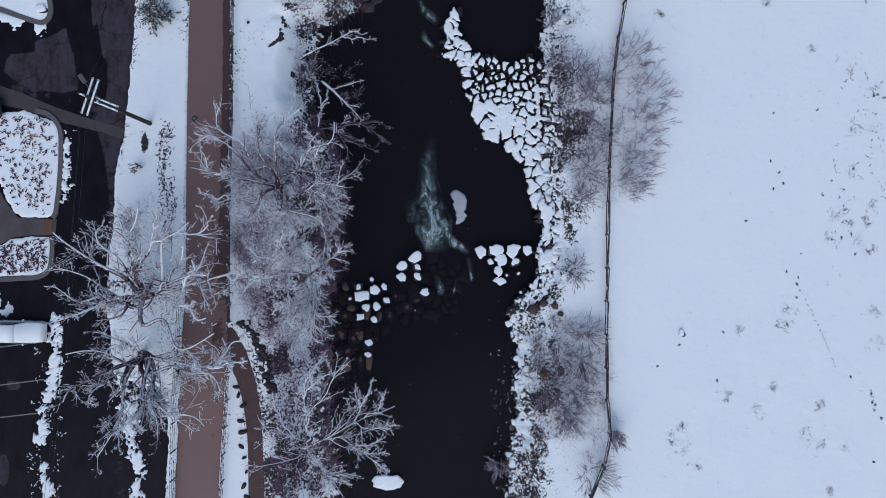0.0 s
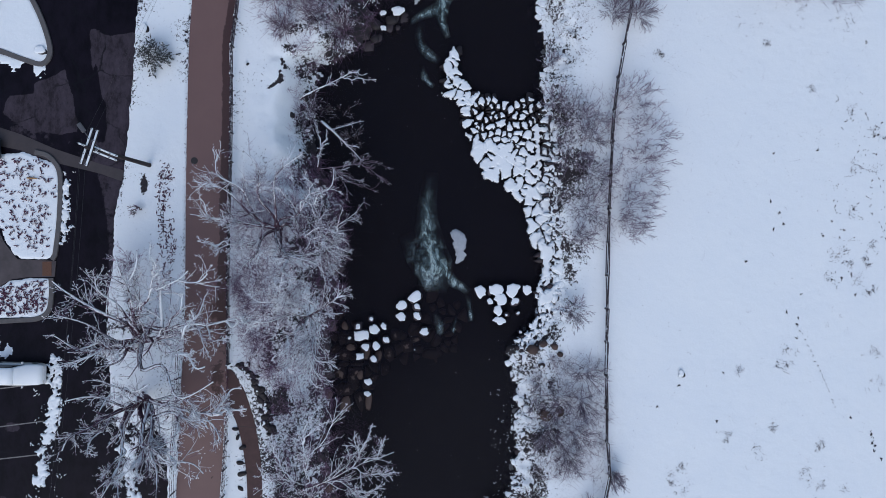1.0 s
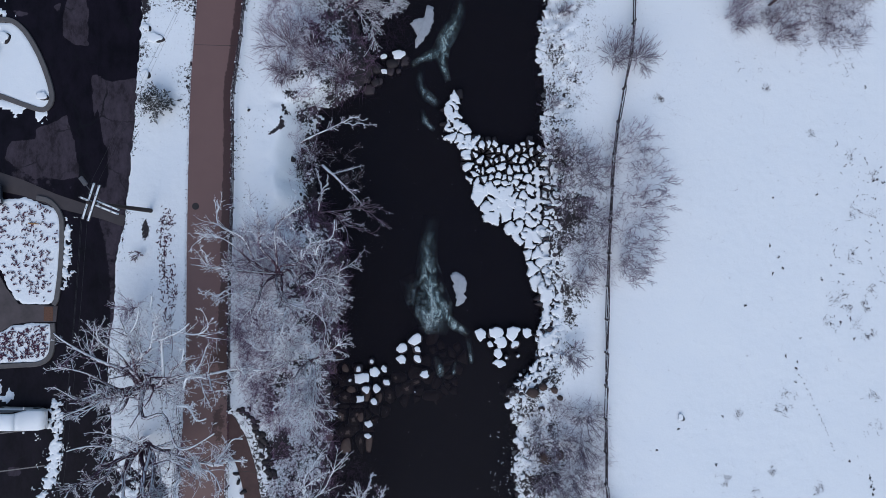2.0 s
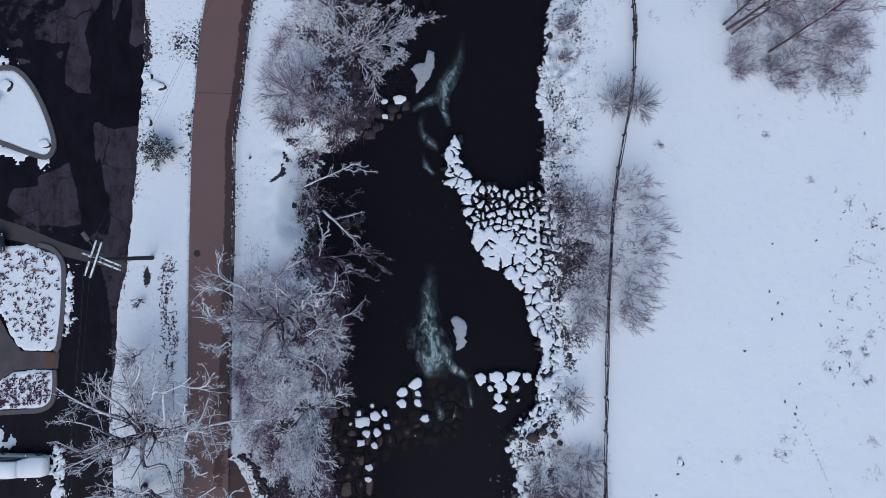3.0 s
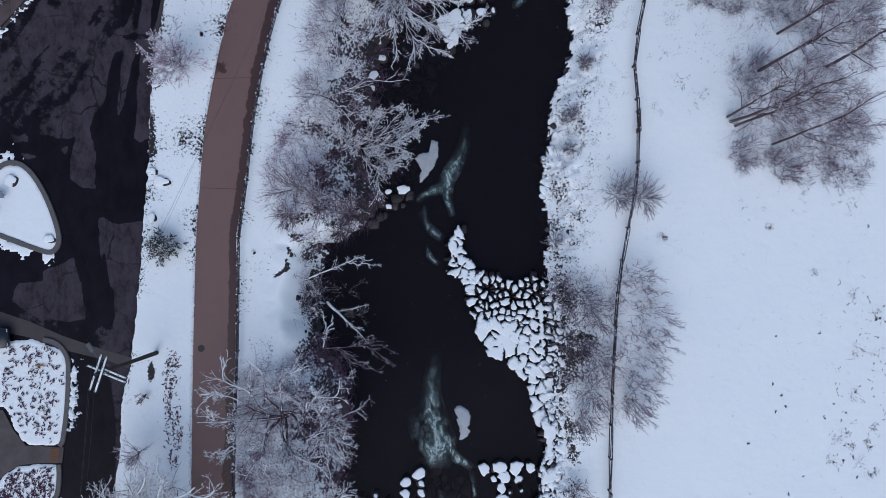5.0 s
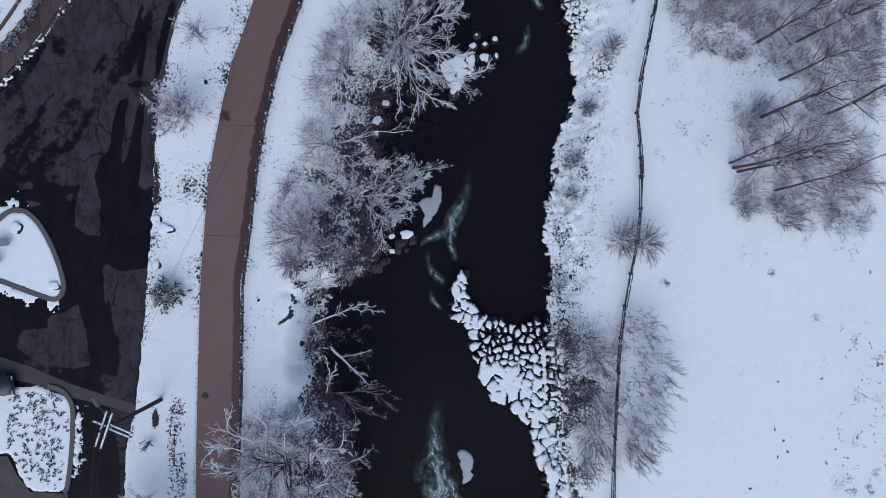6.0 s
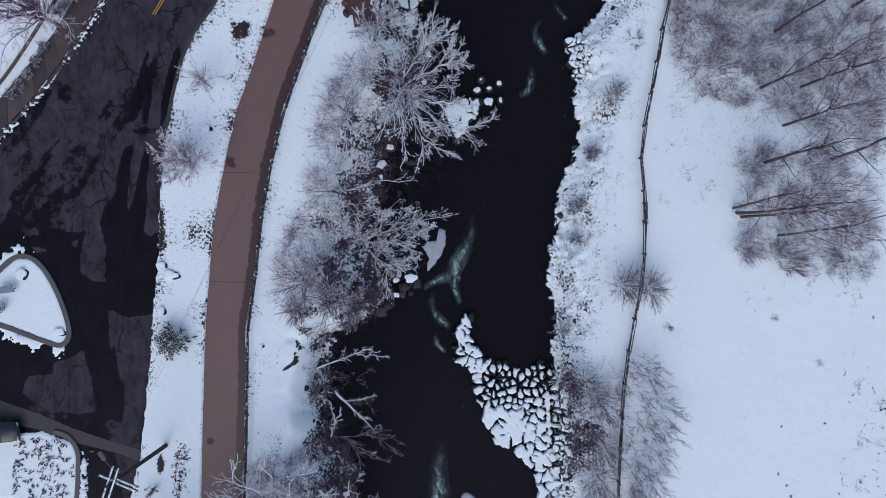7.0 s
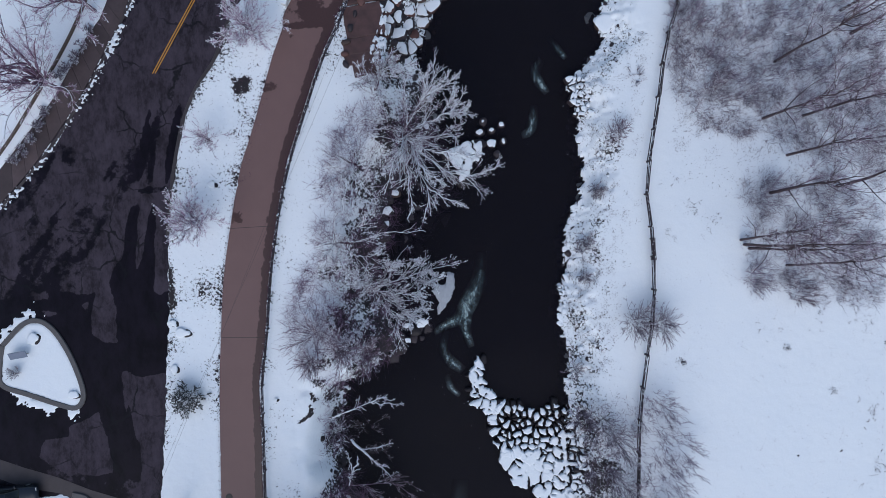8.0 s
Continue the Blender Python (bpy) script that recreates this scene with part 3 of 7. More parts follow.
DRY = [
    [(-34.85, 30.09), (-34.41, 29.22), (-33.35, 28.70), (-31.75, 28.80), (-32.03, 26.87), (-32.07, 25.28), (-31.15, 24.51), (-29.99, 24.52), (-29.91, 27.51), (-30.46, 29.67), (-30.12, 30.74), (-29.26, 31.80), (-28.89, 34.84), (-28.23, 36.97), (-28.38, 37.69), (-31.04, 37.68), (-33.14, 34.15), (-34.86, 31.77)],
    [(-27.36, 37.46), (-26.30, 37.46), (-27.05, 34.18), (-27.57, 31.62), (-28.00, 30.84), (-28.10, 32.05), (-27.69, 34.85)],
    [(-25.96, 37.46), (-24.27, 37.47), (-24.71, 28.84), (-25.62, 28.54), (-26.15, 28.40), (-26.59, 28.83), (-26.51, 32.68)],
    [(-27.94, 21.35), (-26.01, 21.79), (-25.38, 21.07), (-25.32, 11.44), (-28.51, 11.42), (-28.24, 15.56), (-28.73, 16.72), (-29.09, 19.12), (-29.20, 21.97), (-28.57, 21.54)],
    [(-29.68, 21.96), (-29.35, 21.97), (-29.28, 19.12), (-29.47, 18.40)],
]
DRY += [
    [(-34.34, 17.41), (-31.79, 18.53), (-31.10, 16.37), (-30.69, 13.33), (-34.31, 13.17), (-37.12, 14.84), (-36.51, 16.33), (-34.33, 16.59)],
    [(-37.21, 29.01), (-35.91, 29.21), (-35.71, 28.49), (-36.97, 28.34)], [(-36.33, 27.47), (-34.64, 27.10), (-35.90, 26.99)], [(-33.00, 27.93), (-32.28, 28.07), (-32.47, 27.20)],
    [(-35.74, 32.11), (-35.74, 32.83), (-33.82, 34.58), (-32.00, 36.71), (-30.31, 37.44), (-30.16, 36.77), (-35.49, 31.77)], [(-37.68, 33.93), (-35.86, 35.73), (-34.46, 36.70), (-34.17, 35.88), (-34.26, 35.01), (-35.84, 33.94), (-36.80, 32.83), (-37.53, 33.06)],
    [(-38.74, 33.93), (-37.78, 33.64), (-37.77, 32.34), (-38.73, 31.37)], [(-38.24, 30.41), (-36.79, 31.14), (-37.27, 30.17)], [(-42.60, 32.07), (-39.72, 35.95), (-39.23, 34.02), (-41.62, 30.63)],
]
# drier (minus) and wetter (plus) patches elsewhere on the asphalt: x, y, two radii, turn, amount
DAMP = [
    (-26.99, 41.47, 0.28, 3.4, -10, 0.5), (-24.58, 41.24, 0.4, 3.6, -12, 0.5),
    (-30.5, 43.5, 1.6, 1.2, -30, 0.22), (-27.2, 47.0, 1.2, 0.8, 0, 0.20), (-33.0, 40.5, 1.4, 1.0, -35, 0.25), (-29.3, 40.6, 0.3, 3.0, -30, 0.25), (-24.0, 50.5, 0.35, 4.0, -28, 0.2),
    (-32.54, -9.94, 6.5, 12.0, 0, 0.9), (-30.16, 1.95, 2.0, 9.0, 0, 0.8), (-24.45, -17.08, 2.4, 9.0, 0, 0.9), (-28.00, 46.98, 3.0, 9.0, -30, -0.45), (-28.80, 45.08, 0.35, 6.0, -28, 0.16), (-25.6, 44.0, 0.3, 6.0, -22, 0.18), (-31.25, 39.92, 2.2, 1.6, -35, 0.22), (-26.89, 50.81, 0.9, 1.3, 0, 0.35), (-26.4, 37.4, 1.4, 0.3, 3, 0.6), (-26.5, 39.0, 0.25, 2.6, -8, 0.35), (-24.9, 39.6, 0.3, 2.6, -10, 0.35), (-36.0, 33.5, 0.5, 3.0, -48, 0.2), (-33.8, 36.2, 0.5, 2.2, -50, 0.25),
    (-36.25, -11.51, 0.7, 0.5, 0, -1.3), (-37.01, -18.50, 0.5, 1.3, 0, -1.2),
]
build_road()


def build_trail():
    """A concrete strip between its two sides, with a damp attribute along the rail and at stains."""
    k, n = 330, 18
    rows = []
    for line in (TRAIL_W, TRAIL_E):
        s = np.concatenate([[0], np.cumsum(np.linalg.norm(np.diff(line, axis=0), axis=1))])
        rows.append(np.stack([np.interp(np.linspace(0, s[-1], k), s, line[:, i]) for i in (0, 1)], -1))
    a = np.linspace(0, 1, n)[None, :, None]
    p = rows[0][:, None] * (1 - a) + rows[1][:, None] * a
    top = np.concatenate([p, np.zeros((k, n, 1))], -1)
    top = np.concatenate([top[:, :1] - (0, 0, 0.25), top, top[:, -1:] - (0, 0, 0.25)], 1)
    i = np.arange(k * (n + 2)).reshape(k, n + 2)
    f = np.stack([i[:-1, :-1], i[:-1, 1:], i[1:, 1:], i[1:, :-1]], -1).reshape(-1, 4)
    x, y = top[..., 0], top[..., 1]
    across = np.concatenate([[0], np.linspace(0, 1, n), [1]])[None] + 0 * x
    damp = step01(across, 0.74, 0.90) * (0.80 + 0.9 * (fbm(x * 0.2, y * 0.2, 73) - 0.35)) * step01(y, -8, 2) + step01(-across, -0.12, 0.0) * 0.35
    damp += (fbm(x * 0.4, y * 0.25, 71) - 0.5) * 0.35
    for cx, cy, rx, ry, kk in STAINS:
        damp += kk * np.exp(-(((x - cx) / rx) ** 2 + ((y - cy) / ry) ** 2))
    me = mesh_of("trail", top.reshape(-1, 3), f, M_TRAIL)
    me.attributes.new("damp", "FLOAT", "POINT").data.foreach_set("value", damp.astype(np.float32).ravel())
    return tagged(new("trail", me), "wide reddish brown concrete trail, wet along the rail", "path", kind="structure")


# dark stains on the trail: x, y, two radii, strength
STAINS = [(-15.95, 45.78, 0.7, 0.3, 1.0), (-19.22, 34.79, 0.5, 0.5, 0.9), (-16.95, 34.70, 0.5, 0.25, 0.8), (-13.33, 51.00, 1.6, 0.35, 1.0), (-10.44, 50.64, 0.5, 0.9, 0.8), (-18.98, -7.56, 0.8, 2.0, 0.7),
          (-19.22, -1.86, 0.9, 2.5, 0.5), (-18.50, 1.00, 0.5, 2.0, 0.7), (-18.98, -12.80, 0.3, 0.3, 0.9), (-19.46, -15.65, 0.25, 0.25, 0.9), (-14.09, 50.06, 0.35, 0.3, 0.9), (-12.53, 52.90, 1.2, 0.4, 0.9), (-11.27, 51.74, 1.4, 0.8, 0.9), (-13.04, 52.10, 1.3, 0.4, 0.8)]
build_trail()
spur = polygon_slab("side_path", SPUR, -0.008, M_SPUR)
tagged(spur, "narrow brown concrete side path, wet", "path", kind="structure")
def slab_walk(name, left, right, z, label, step=1.55):
    """A walk of single concrete slabs between two lines, on a base, with open joints."""
    base = tagged(polygon_slab(name, np.vstack([left, right[::-1]]).tolist(), z - 0.03, M_GUTTER), label, "sidewalk", kind="structure")
    n = max(2, round(float(np.linalg.norm(np.diff(left, axis=0), axis=1).sum()) / step))
    rows = []
    for line in (left, right):
        d = np.concatenate([[0], np.cumsum(np.linalg.norm(np.diff(line, axis=0), axis=1))])
        rows.append(np.stack([np.interp(np.linspace(0, d[-1], n + 1), d, line[:, k]) for k in (0, 1)], -1))
    for i in range(n):
        quad = np.array([rows[0][i], rows[0][i + 1], rows[1][i + 1], rows[1][i]])
        mid = quad.mean(0)
        quad = mid + (quad - mid) * 0.984
        bm = bmesh.new()
        top = [bm.verts.new((x - mid[0], y - mid[1], z)) for x, y in mid + (quad - mid) * 0.99]
        low = [bm.verts.new((x - mid[0], y - mid[1], z - 0.015)) for x, y in quad]
        foot = [bm.verts.new((x - mid[0], y - mid[1], z - 0.12)) for x, y in quad]
        bm.faces.new(top)
        for u, v in ((top, low), (low, foot)):
            for k in range(4):
                bm.faces.new((u[k], u[(k + 1) % 4], v[(k + 1) % 4], v[k]))
        bmesh.ops.recalc_face_normals(bm, faces=bm.faces)
        ob = part("slab", bm, M_SLAB, base)
        ob.location = (mid[0], mid[1], 0.004 * math.sin(i * 2.3))
    return base


slab_walk("sidewalk", smooth_line([(-24.77, 68.14), (-29.68, 53.82), (-31.74, 50.51), (-34.34, 46.02), (-36.88, 42.73), (-39.42, 39.68)], 0.6), smooth_line([(-22.84, 68.06), (-27.84, 53.75), (-30.09, 49.48), (-32.42, 45.46), (-34.72, 42.16), (-37.01, 39.35), (-39.54, 36.69)], 0.6), 0.05, "stained grey concrete sidewalk slabs beside the road")
tagged(polygon_slab("pavement", FOREWALK, 0.05, M_WALK), "grey concrete walk between planting beds", "pavement", kind="structure")
tagged(polygon_slab("gutter_pan", GUTTER, -0.022, M_GUTTER), "brownish concrete gutter across the drive", "gutter", kind="structure")


# ---- boulders ----
def cells(outline, n, seed, margin=0.0):
    """Splits an outline into about n cells: a Voronoi packing of seeded points, also of those a margin outside."""
    rng = np.random.default_rng(seed)
    p = np.asarray(outline, float)
    lo, hi = p.min(0) - margin, p.max(0) + margin
    pts = []
    gap = math.sqrt(max(1e-6, abs(0.5 * np.sum(p[:, 0] * np.roll(p[:, 1], -1) - p[:, 1] * np.roll(p[:, 0], -1))) / n)) * 0.72
    for _ in range(n * 60):
        q = rng.uniform(lo, hi)
        g = gap * (0.5 + 1.1 * rng.uniform() ** 1.6)
        if all((q[0] - a) ** 2 + (q[1] - b) ** 2 > g * g for a, b in pts):
            pts.append((q[0], q[1]))
        if len(pts) > n * 3:
            break
    a = np.array(pts)
    ok = inside(p, a[:, 0], a[:, 1])
    out = []
    for i in np.nonzero(ok > -margin)[0]:
        c = a[i]
        poly = [c + gap * 1.5 * np.array((math.cos(k * math.pi / 6), math.sin(k * math.pi / 6))) for k in range(12)]
        for j in np.argsort(((a - c) ** 2).sum(1))[1:14]:
            mid, nrm = (a[j] + c) / 2, a[j] - c
            cut = []
            for u, v in zip(poly, poly[1:] + poly[:1]):
                du, dv = (u - mid) @ nrm, (v - mid) @ nrm
                if du <= 0:
                    cut.append(u)
                if du * dv < 0:
                    cut.append(u + (v - u) * du / (du - dv))
            poly = cut
        if len(poly) > 3:
            out.append((c, np.array(poly) - c))
    return out


def round_off(poly):
    """Cuts the corners of an outline."""
    q = np.roll(poly, -1, 0)
    return np.stack([poly * 0.78 + q * 0.22, poly * 0.22 + q * 0.78], 1).reshape(-1, 2)


def boulder(poly, loc, depth, mat, cap, rng, home, shrink=0.86, name="boulder"):
    """A block of rock over an outline, uneven on top, with a pad of snow on it (cap: its share of the top)."""
    poly = round_off(round_off(poly))
    n = len(poly)
    ring = []
    for lev, (s, z) in enumerate(((0.95, -depth), (1.0, -depth * 0.45), (0.97, -0.10), (0.80, 0.0))):
        k = rng.uniform(0.97, 1.03, (n, 1))
        ring.append(np.hstack([poly * shrink * s * k, np.full((n, 1), z) + rng.uniform(-0.015, 0.015, (n, 1))]))
    verts = np.vstack(ring + [[(0, 0, 0.03)]])
    faces = []
    for r in range(3):
        for i in range(n):
            j = (i + 1) % n
            faces.append((r * n + i, r * n + j, (r + 1) * n + j, (r + 1) * n + i))
    tri = [(3 * n + i, 3 * n + (i + 1) % n, 4 * n) for i in range(n)]
    bm = bmesh.new()
    vs = [bm.verts.new(v) for v in verts]
    for f in faces + tri:
        bm.faces.new([vs[i] for i in f])
    rock = part(name, bm, mat, smooth=True)
    rock.matrix_basis = pose(*loc)
    rock.parent = home
    if cap > 0:
        fine = poly * (0.93 + 0.14 * vnoise(np.arange(n) * 0.31, np.full(n, loc[0] * 3.1), 4))[:, None]
        fine = fine + 0.34 * np.stack([fbm(fine[:, 0] * 3 + loc[0] * 5, fine[:, 1] * 3, 7, 2) - 0.5, fbm(fine[:, 0] * 3, fine[:, 1] * 3 + loc[1] * 5, 8, 2) - 0.5], -1)
        m = len(fine)
        off = np.array((rng.uniform(-0.05, 0.05), rng.uniform(-0.05, 0.05)))
        rings = [np.hstack([fine * shrink * cap * s + off, np.full((m, 1), z)]) for s, z in ((0.98, -0.07), (1.0, 0.02), (0.97, 0.06), (0.75, 0.075))]
        cv = np.vstack(rings + [[(*off, 0.09)]])
        bm = bmesh.new()
        vs = [bm.verts.new(v) for v in cv]
        for r in range(3):
            for i in range(m):
                j = (i + 1) % m
                bm.faces.new([vs[k] for k in (r * m + i, r * m + j, (r + 1) * m + j, (r + 1) * m + i)])
        for i in range(m):
            bm.faces.new([vs[k] for k in (3 * m + i, 3 * m + (i + 1) % m, 4 * m)])
        part("snow_cap", bm, M_SNOW, rock, "pad of fresh snow", True)
    return rock


def blob(rng, r, long=1.0, n=8):
    """An uneven outline round the origin."""
    a = np.sort(rng.uniform(0, 2 * math.pi, n) * 0.08 + np.arange(n) * 2 * math.pi / n)
    q = r * rng.uniform(0.85, 1.08, n) / np.maximum(np.abs(np.cos(a)), np.abs(np.sin(a))) ** 0.6 * 0.9
    return np.stack([q * np.cos(a) * long, q * np.sin(a) / long], -1)


def pack(home, outline, n, seed, top, cap, mat=None, depth=1.2, shrink=0.86, spread=0.12, bare=0.0):
    rng = np.random.default_rng(seed + 1)
    for c, poly in cells(outline, n, seed):
        z = top(c[0], c[1]) if callable(top) else top
        k = 0 if rng.uniform() < bare else rng.uniform(*cap)
        poly = np.delete(poly, rng.integers(len(poly)), 0) if len(poly) > 5 else poly
        boulder(poly * rng.uniform(0.86, 1.1, (len(poly), 1)), (c[0], c[1], z + rng.uniform(-spread, spread)), depth, mat[int(rng.integers(len(mat)))] if isinstance(mat, tuple) else mat or M_ROCK, k, rng, home, shrink * rng.uniform(0.82, 1.08) if shrink < 0.9 else shrink)


# the jetty: a curved arm of packed stones from the east bank
JETTY_MID = [(2.72, 16.78), (4.33, 16.58), (6.10, 16.08), (7.61, 16.58), (8.62, 16.18), (9.63, 14.16), (10.13, 11.39), (10.38, 8.87), (8.87, 9.02), (7.76, 10.13), (6.25, 11.49), (4.44, 12.65), (3.07, 12.75), (2.12, 15.07)]
BANK_E = [(8.34, 4.07), (10.09, 4.07), (10.85, 2.06), (10.59, 0.05), (10.09, -1.46), (9.09, -1.96), (8.44, -0.45), (8.94, 1.56)]
BANK_E3 = [(9.30, 12.06), (10.55, 12.06), (11.31, 9.55), (11.06, 6.55), (10.30, 4.05), (9.55, 5.55), (9.20, 8.55)]
BANK_E4 = [(9.94, 46.26), (11.02, 46.73), (11.74, 45.68), (12.16, 43.38), (11.12, 42.66), (10.40, 43.70)]
BANK_E2 = [(8.57, -1.95), (10.07, -1.70), (10.83, -4.96), (10.07, -5.96), (8.32, -5.76), (7.07, -5.96), (6.06, -5.21), (7.32, -3.96)]
jetty = thing("rock_jetty", (0, 0, 0), "curved jetty of packed dark boulders capped with snow", "jetty")
riprap = thing("bank_riprap", (0, 0, 0), "snow-capped dark boulders along the east river bank", "riprap")
SHEET_TIP = smooth_line([(0.95, 21.45), (1.35, 21.00), (1.55, 20.00), (1.30, 19.40), (1.80, 18.99), (2.16, 18.19), (2.61, 17.69), (3.06, 17.29), (2.91, 16.79), (2.41, 16.34), (2.10, 15.69), (1.40, 15.99), (0.80, 16.49), (0.65, 17.09), (0.20, 17.29), (0.10, 17.49), (0.65, 17.89), (0.15, 18.29), (0.60, 18.79), (0.30, 19.35), (0.15, 19.85), (0.45, 20.50), (0.65, 21.20), (0.95, 21.45)], 0.2)
SHEET_EDGE = smooth_line([(2.71, 12.73), (3.91, 12.88), (4.41, 13.58), (5.31, 13.88), (5.91, 13.28), (6.06, 11.83), (6.62, 10.98), (7.32, 10.07), (8.22, 9.17), (9.22, 8.47), (10.07, 6.57), (9.82, 4.16), (8.57, 3.96), (7.92, 6.16), (7.22, 7.92), (6.42, 8.97), (6.06, 9.17), (5.06, 9.92), (4.11, 10.37), (3.51, 11.33), (2.71, 12.73)], 0.2)

def snow_field(outline, gap, seed, size=0.8):
    """Snow over stones: how far a place lies inside the sheet, less dark seams along some of the stones' edges."""
    rng = np.random.default_rng(seed)

    def field(x, y):
        wx, wy = x + (fbm(x * 1.7, y * 1.7, seed) - 0.5) * 0.7, y + (fbm(x * 1.7, y * 1.7, seed + 9) - 0.5) * 0.7
        cx, cy = np.floor(wx / size), np.floor(wy / size)
        near = []
        for i in (-1, 0, 1):
            for j in (-1, 0, 1):
                px, py = cx + i, cy + j
                near.append(np.hypot((px + 0.5 + 0.8 * (vnoise(px, py, seed + 3) - 0.5)) * size - wx, (py + 0.5 + 0.8 * (vnoise(px, py, seed + 4) - 0.5)) * size - wy))
        near = np.sort(np.stack(near), 0)
        seam = (near[1] - near[0]) / 2 - 0.065 + 0.7 * step01(fbm(x * 1.1, y * 1.1, seed + 5), gap - 0.04, gap + 0.10) - 0.08 * vnoise(x * 5, y * 5, seed)
        return np.minimum(inside(outline, x, y) + (fbm(x * 3, y * 3, seed + 7) - 0.5) * 0.3, seam)

    return field


def snow_sheet(name, outline, step, field, base, home, label, steep=1.2, thick=0.16):
    """A sheet of snow with a ragged edge and holes; it dips under what it lies on where the field is negative."""
    p = np.asarray(outline, float)
    x, y = np.meshgrid(np.arange(p[:, 0].min() - 0.5, p[:, 0].max() + 0.5, step), np.arange(p[:, 1].min() - 0.5, p[:, 1].max() + 0.5, step))
    f = field(x, y)
    z = base + thick * (1 - np.exp(-np.maximum(f, 0) * steep / thick)) + np.minimum(f, 0) * steep * 2 + 0.05 * (fbm(x * 1.5, y * 1.5, 4) - 0.5) * (f > 0.05)
    i = np.arange(x.size).reshape(x.shape)
    quads = np.stack([i[:-1, :-1], i[:-1, 1:], i[1:, 1:], i[1:, :-1]], -1).reshape(-1, 4)
    ok = (f.ravel()[quads] > 0).any(1)
    used = np.unique(quads[ok])
    remap = np.full(x.size, -1)
    remap[used] = np.arange(len(used))
    ob = part(name, mesh_of(name, np.stack([x, y, z], -1).reshape(-1, 3)[used], remap[quads[ok]], M_SNOW, True), None, home, label)
    return ob


def bedded(home, outline, n, seed, top, wide, shut, label, mat=None, rag=0.45, margin=0.35, skip=None):
    """Packed stones under one snow cover that follows them: wide(x, y) is half the dark gap between stones, shut(x, y)
    the share of gaps that the snow bridges."""
    rng = np.random.default_rng(seed + 1)
    stones = cells(outline, n, seed, margin)
    if skip is not None:
        stones = [(q, p) for q, p in stones if inside(skip, q[:1], q[1:])[0] < 0.1]
    c = np.array([q for q, _ in stones])
    for q, poly in stones:
        boulder(poly, (q[0], q[1], top - 0.06 + rng.uniform(-0.05, 0.03)), 1.2, mat or M_ROCK_WET, 0, rng, home, 0.88)
    reach = np.array([np.hypot(p[:, 0], p[:, 1]).max() for _, p in stones])

    def field(x, y):
        wx, wy = x + (fbm(x * 1.6, y * 1.6, seed) - 0.5) * rag, y + (fbm(x * 1.6, y * 1.6, seed + 9) - 0.5) * rag
        d = np.stack([np.hypot(wx - a, wy - b) for a, b in c])
        which = d.argmin(0)
        near = np.partition(d, 1, axis=0)[:2]
        over = step01(fbm(x * 1.3, y * 1.3, seed + 5), 0.56 - 0.4 * shut(x, y), 0.66 - 0.4 * shut(x, y))
        seam = (near[1] - near[0]) / 2 - wide(x, y) + 0.7 * over - 0.07 * vnoise(x * 5, y * 5, seed)
        rim = np.minimum(inside(outline, wx, wy) + margin + 0.1, reach[which] * 1.05 - near[0])
        if skip is not None:
            rim = np.minimum(rim, 0.3 - inside(skip, wx, wy))
        return np.minimum(seam, rim)

    ob = snow_sheet("snow_cover", outline, 0.055, field, top + 0.03, home, label, 2.6, 0.09)
    return tagged(ob, kind="stuff")


flat = lambda v: (lambda x, y: v + 0 * x)
bedded(jetty, SHEET_TIP, 11, 11, -2.98, flat(0.05), flat(0.0), "sheet of snow over the stones", rag=0.6, margin=0.0)
bedded(jetty, JETTY_MID, 52, 12, -2.93,
       lambda x, y: 0.05 + 0.04 * step01(y - 0.3 * (x - 4), 12.8, 14.6) + 0.05 * step01(x, 7.0, 9.0),
       lambda x, y: -0.06 - 0.5 * step01(y - 0.3 * (x - 4), 12.6, 14.4) - 0.15 * step01(x, 7.2, 9.2), "broken sheet of snow over the stones", rag=0.6)
bedded(jetty, SHEET_EDGE, 32, 13, -2.95, flat(0.05), flat(-0.02), "sheet of snow over the stones", rag=0.6, skip=JETTY_MID)
SHEET_BANK = smooth_line([(8.40, 4.30), (10.05, 5.55), (10.80, 2.55), (10.96, 0.05), (10.30, -1.95), (10.80, -5.20), (10.05, -6.20), (8.05, -5.75), (6.55, -5.75), (7.30, -4.05), (8.55, -2.20), (8.30, -0.45), (8.90, 1.80), (8.40, 4.30)], 0.3)
tagged(snow_sheet("snow_cover", SHEET_BANK, 0.06, snow_field(SHEET_BANK, 0.56, 45, 0.7), -2.60, riprap, "broken sheet of snow over the stones"), kind="stuff")
pack(riprap, BANK_E, 22, 14, -2.66, (0.7, 1.05), shrink=0.88, bare=0.5, spread=0.06)
pack(riprap, BANK_E2, 38, 15, -2.6, (0.8, 1.1), shrink=0.86, bare=0.45)
pack(riprap, BANK_E3, 34, 16, -2.6, (0.85, 1.25), shrink=0.86, bare=0.3)
pack(riprap, BANK_E4, 16, 17, -2.7, (0.9, 1.05), shrink=0.9, bare=0.05)

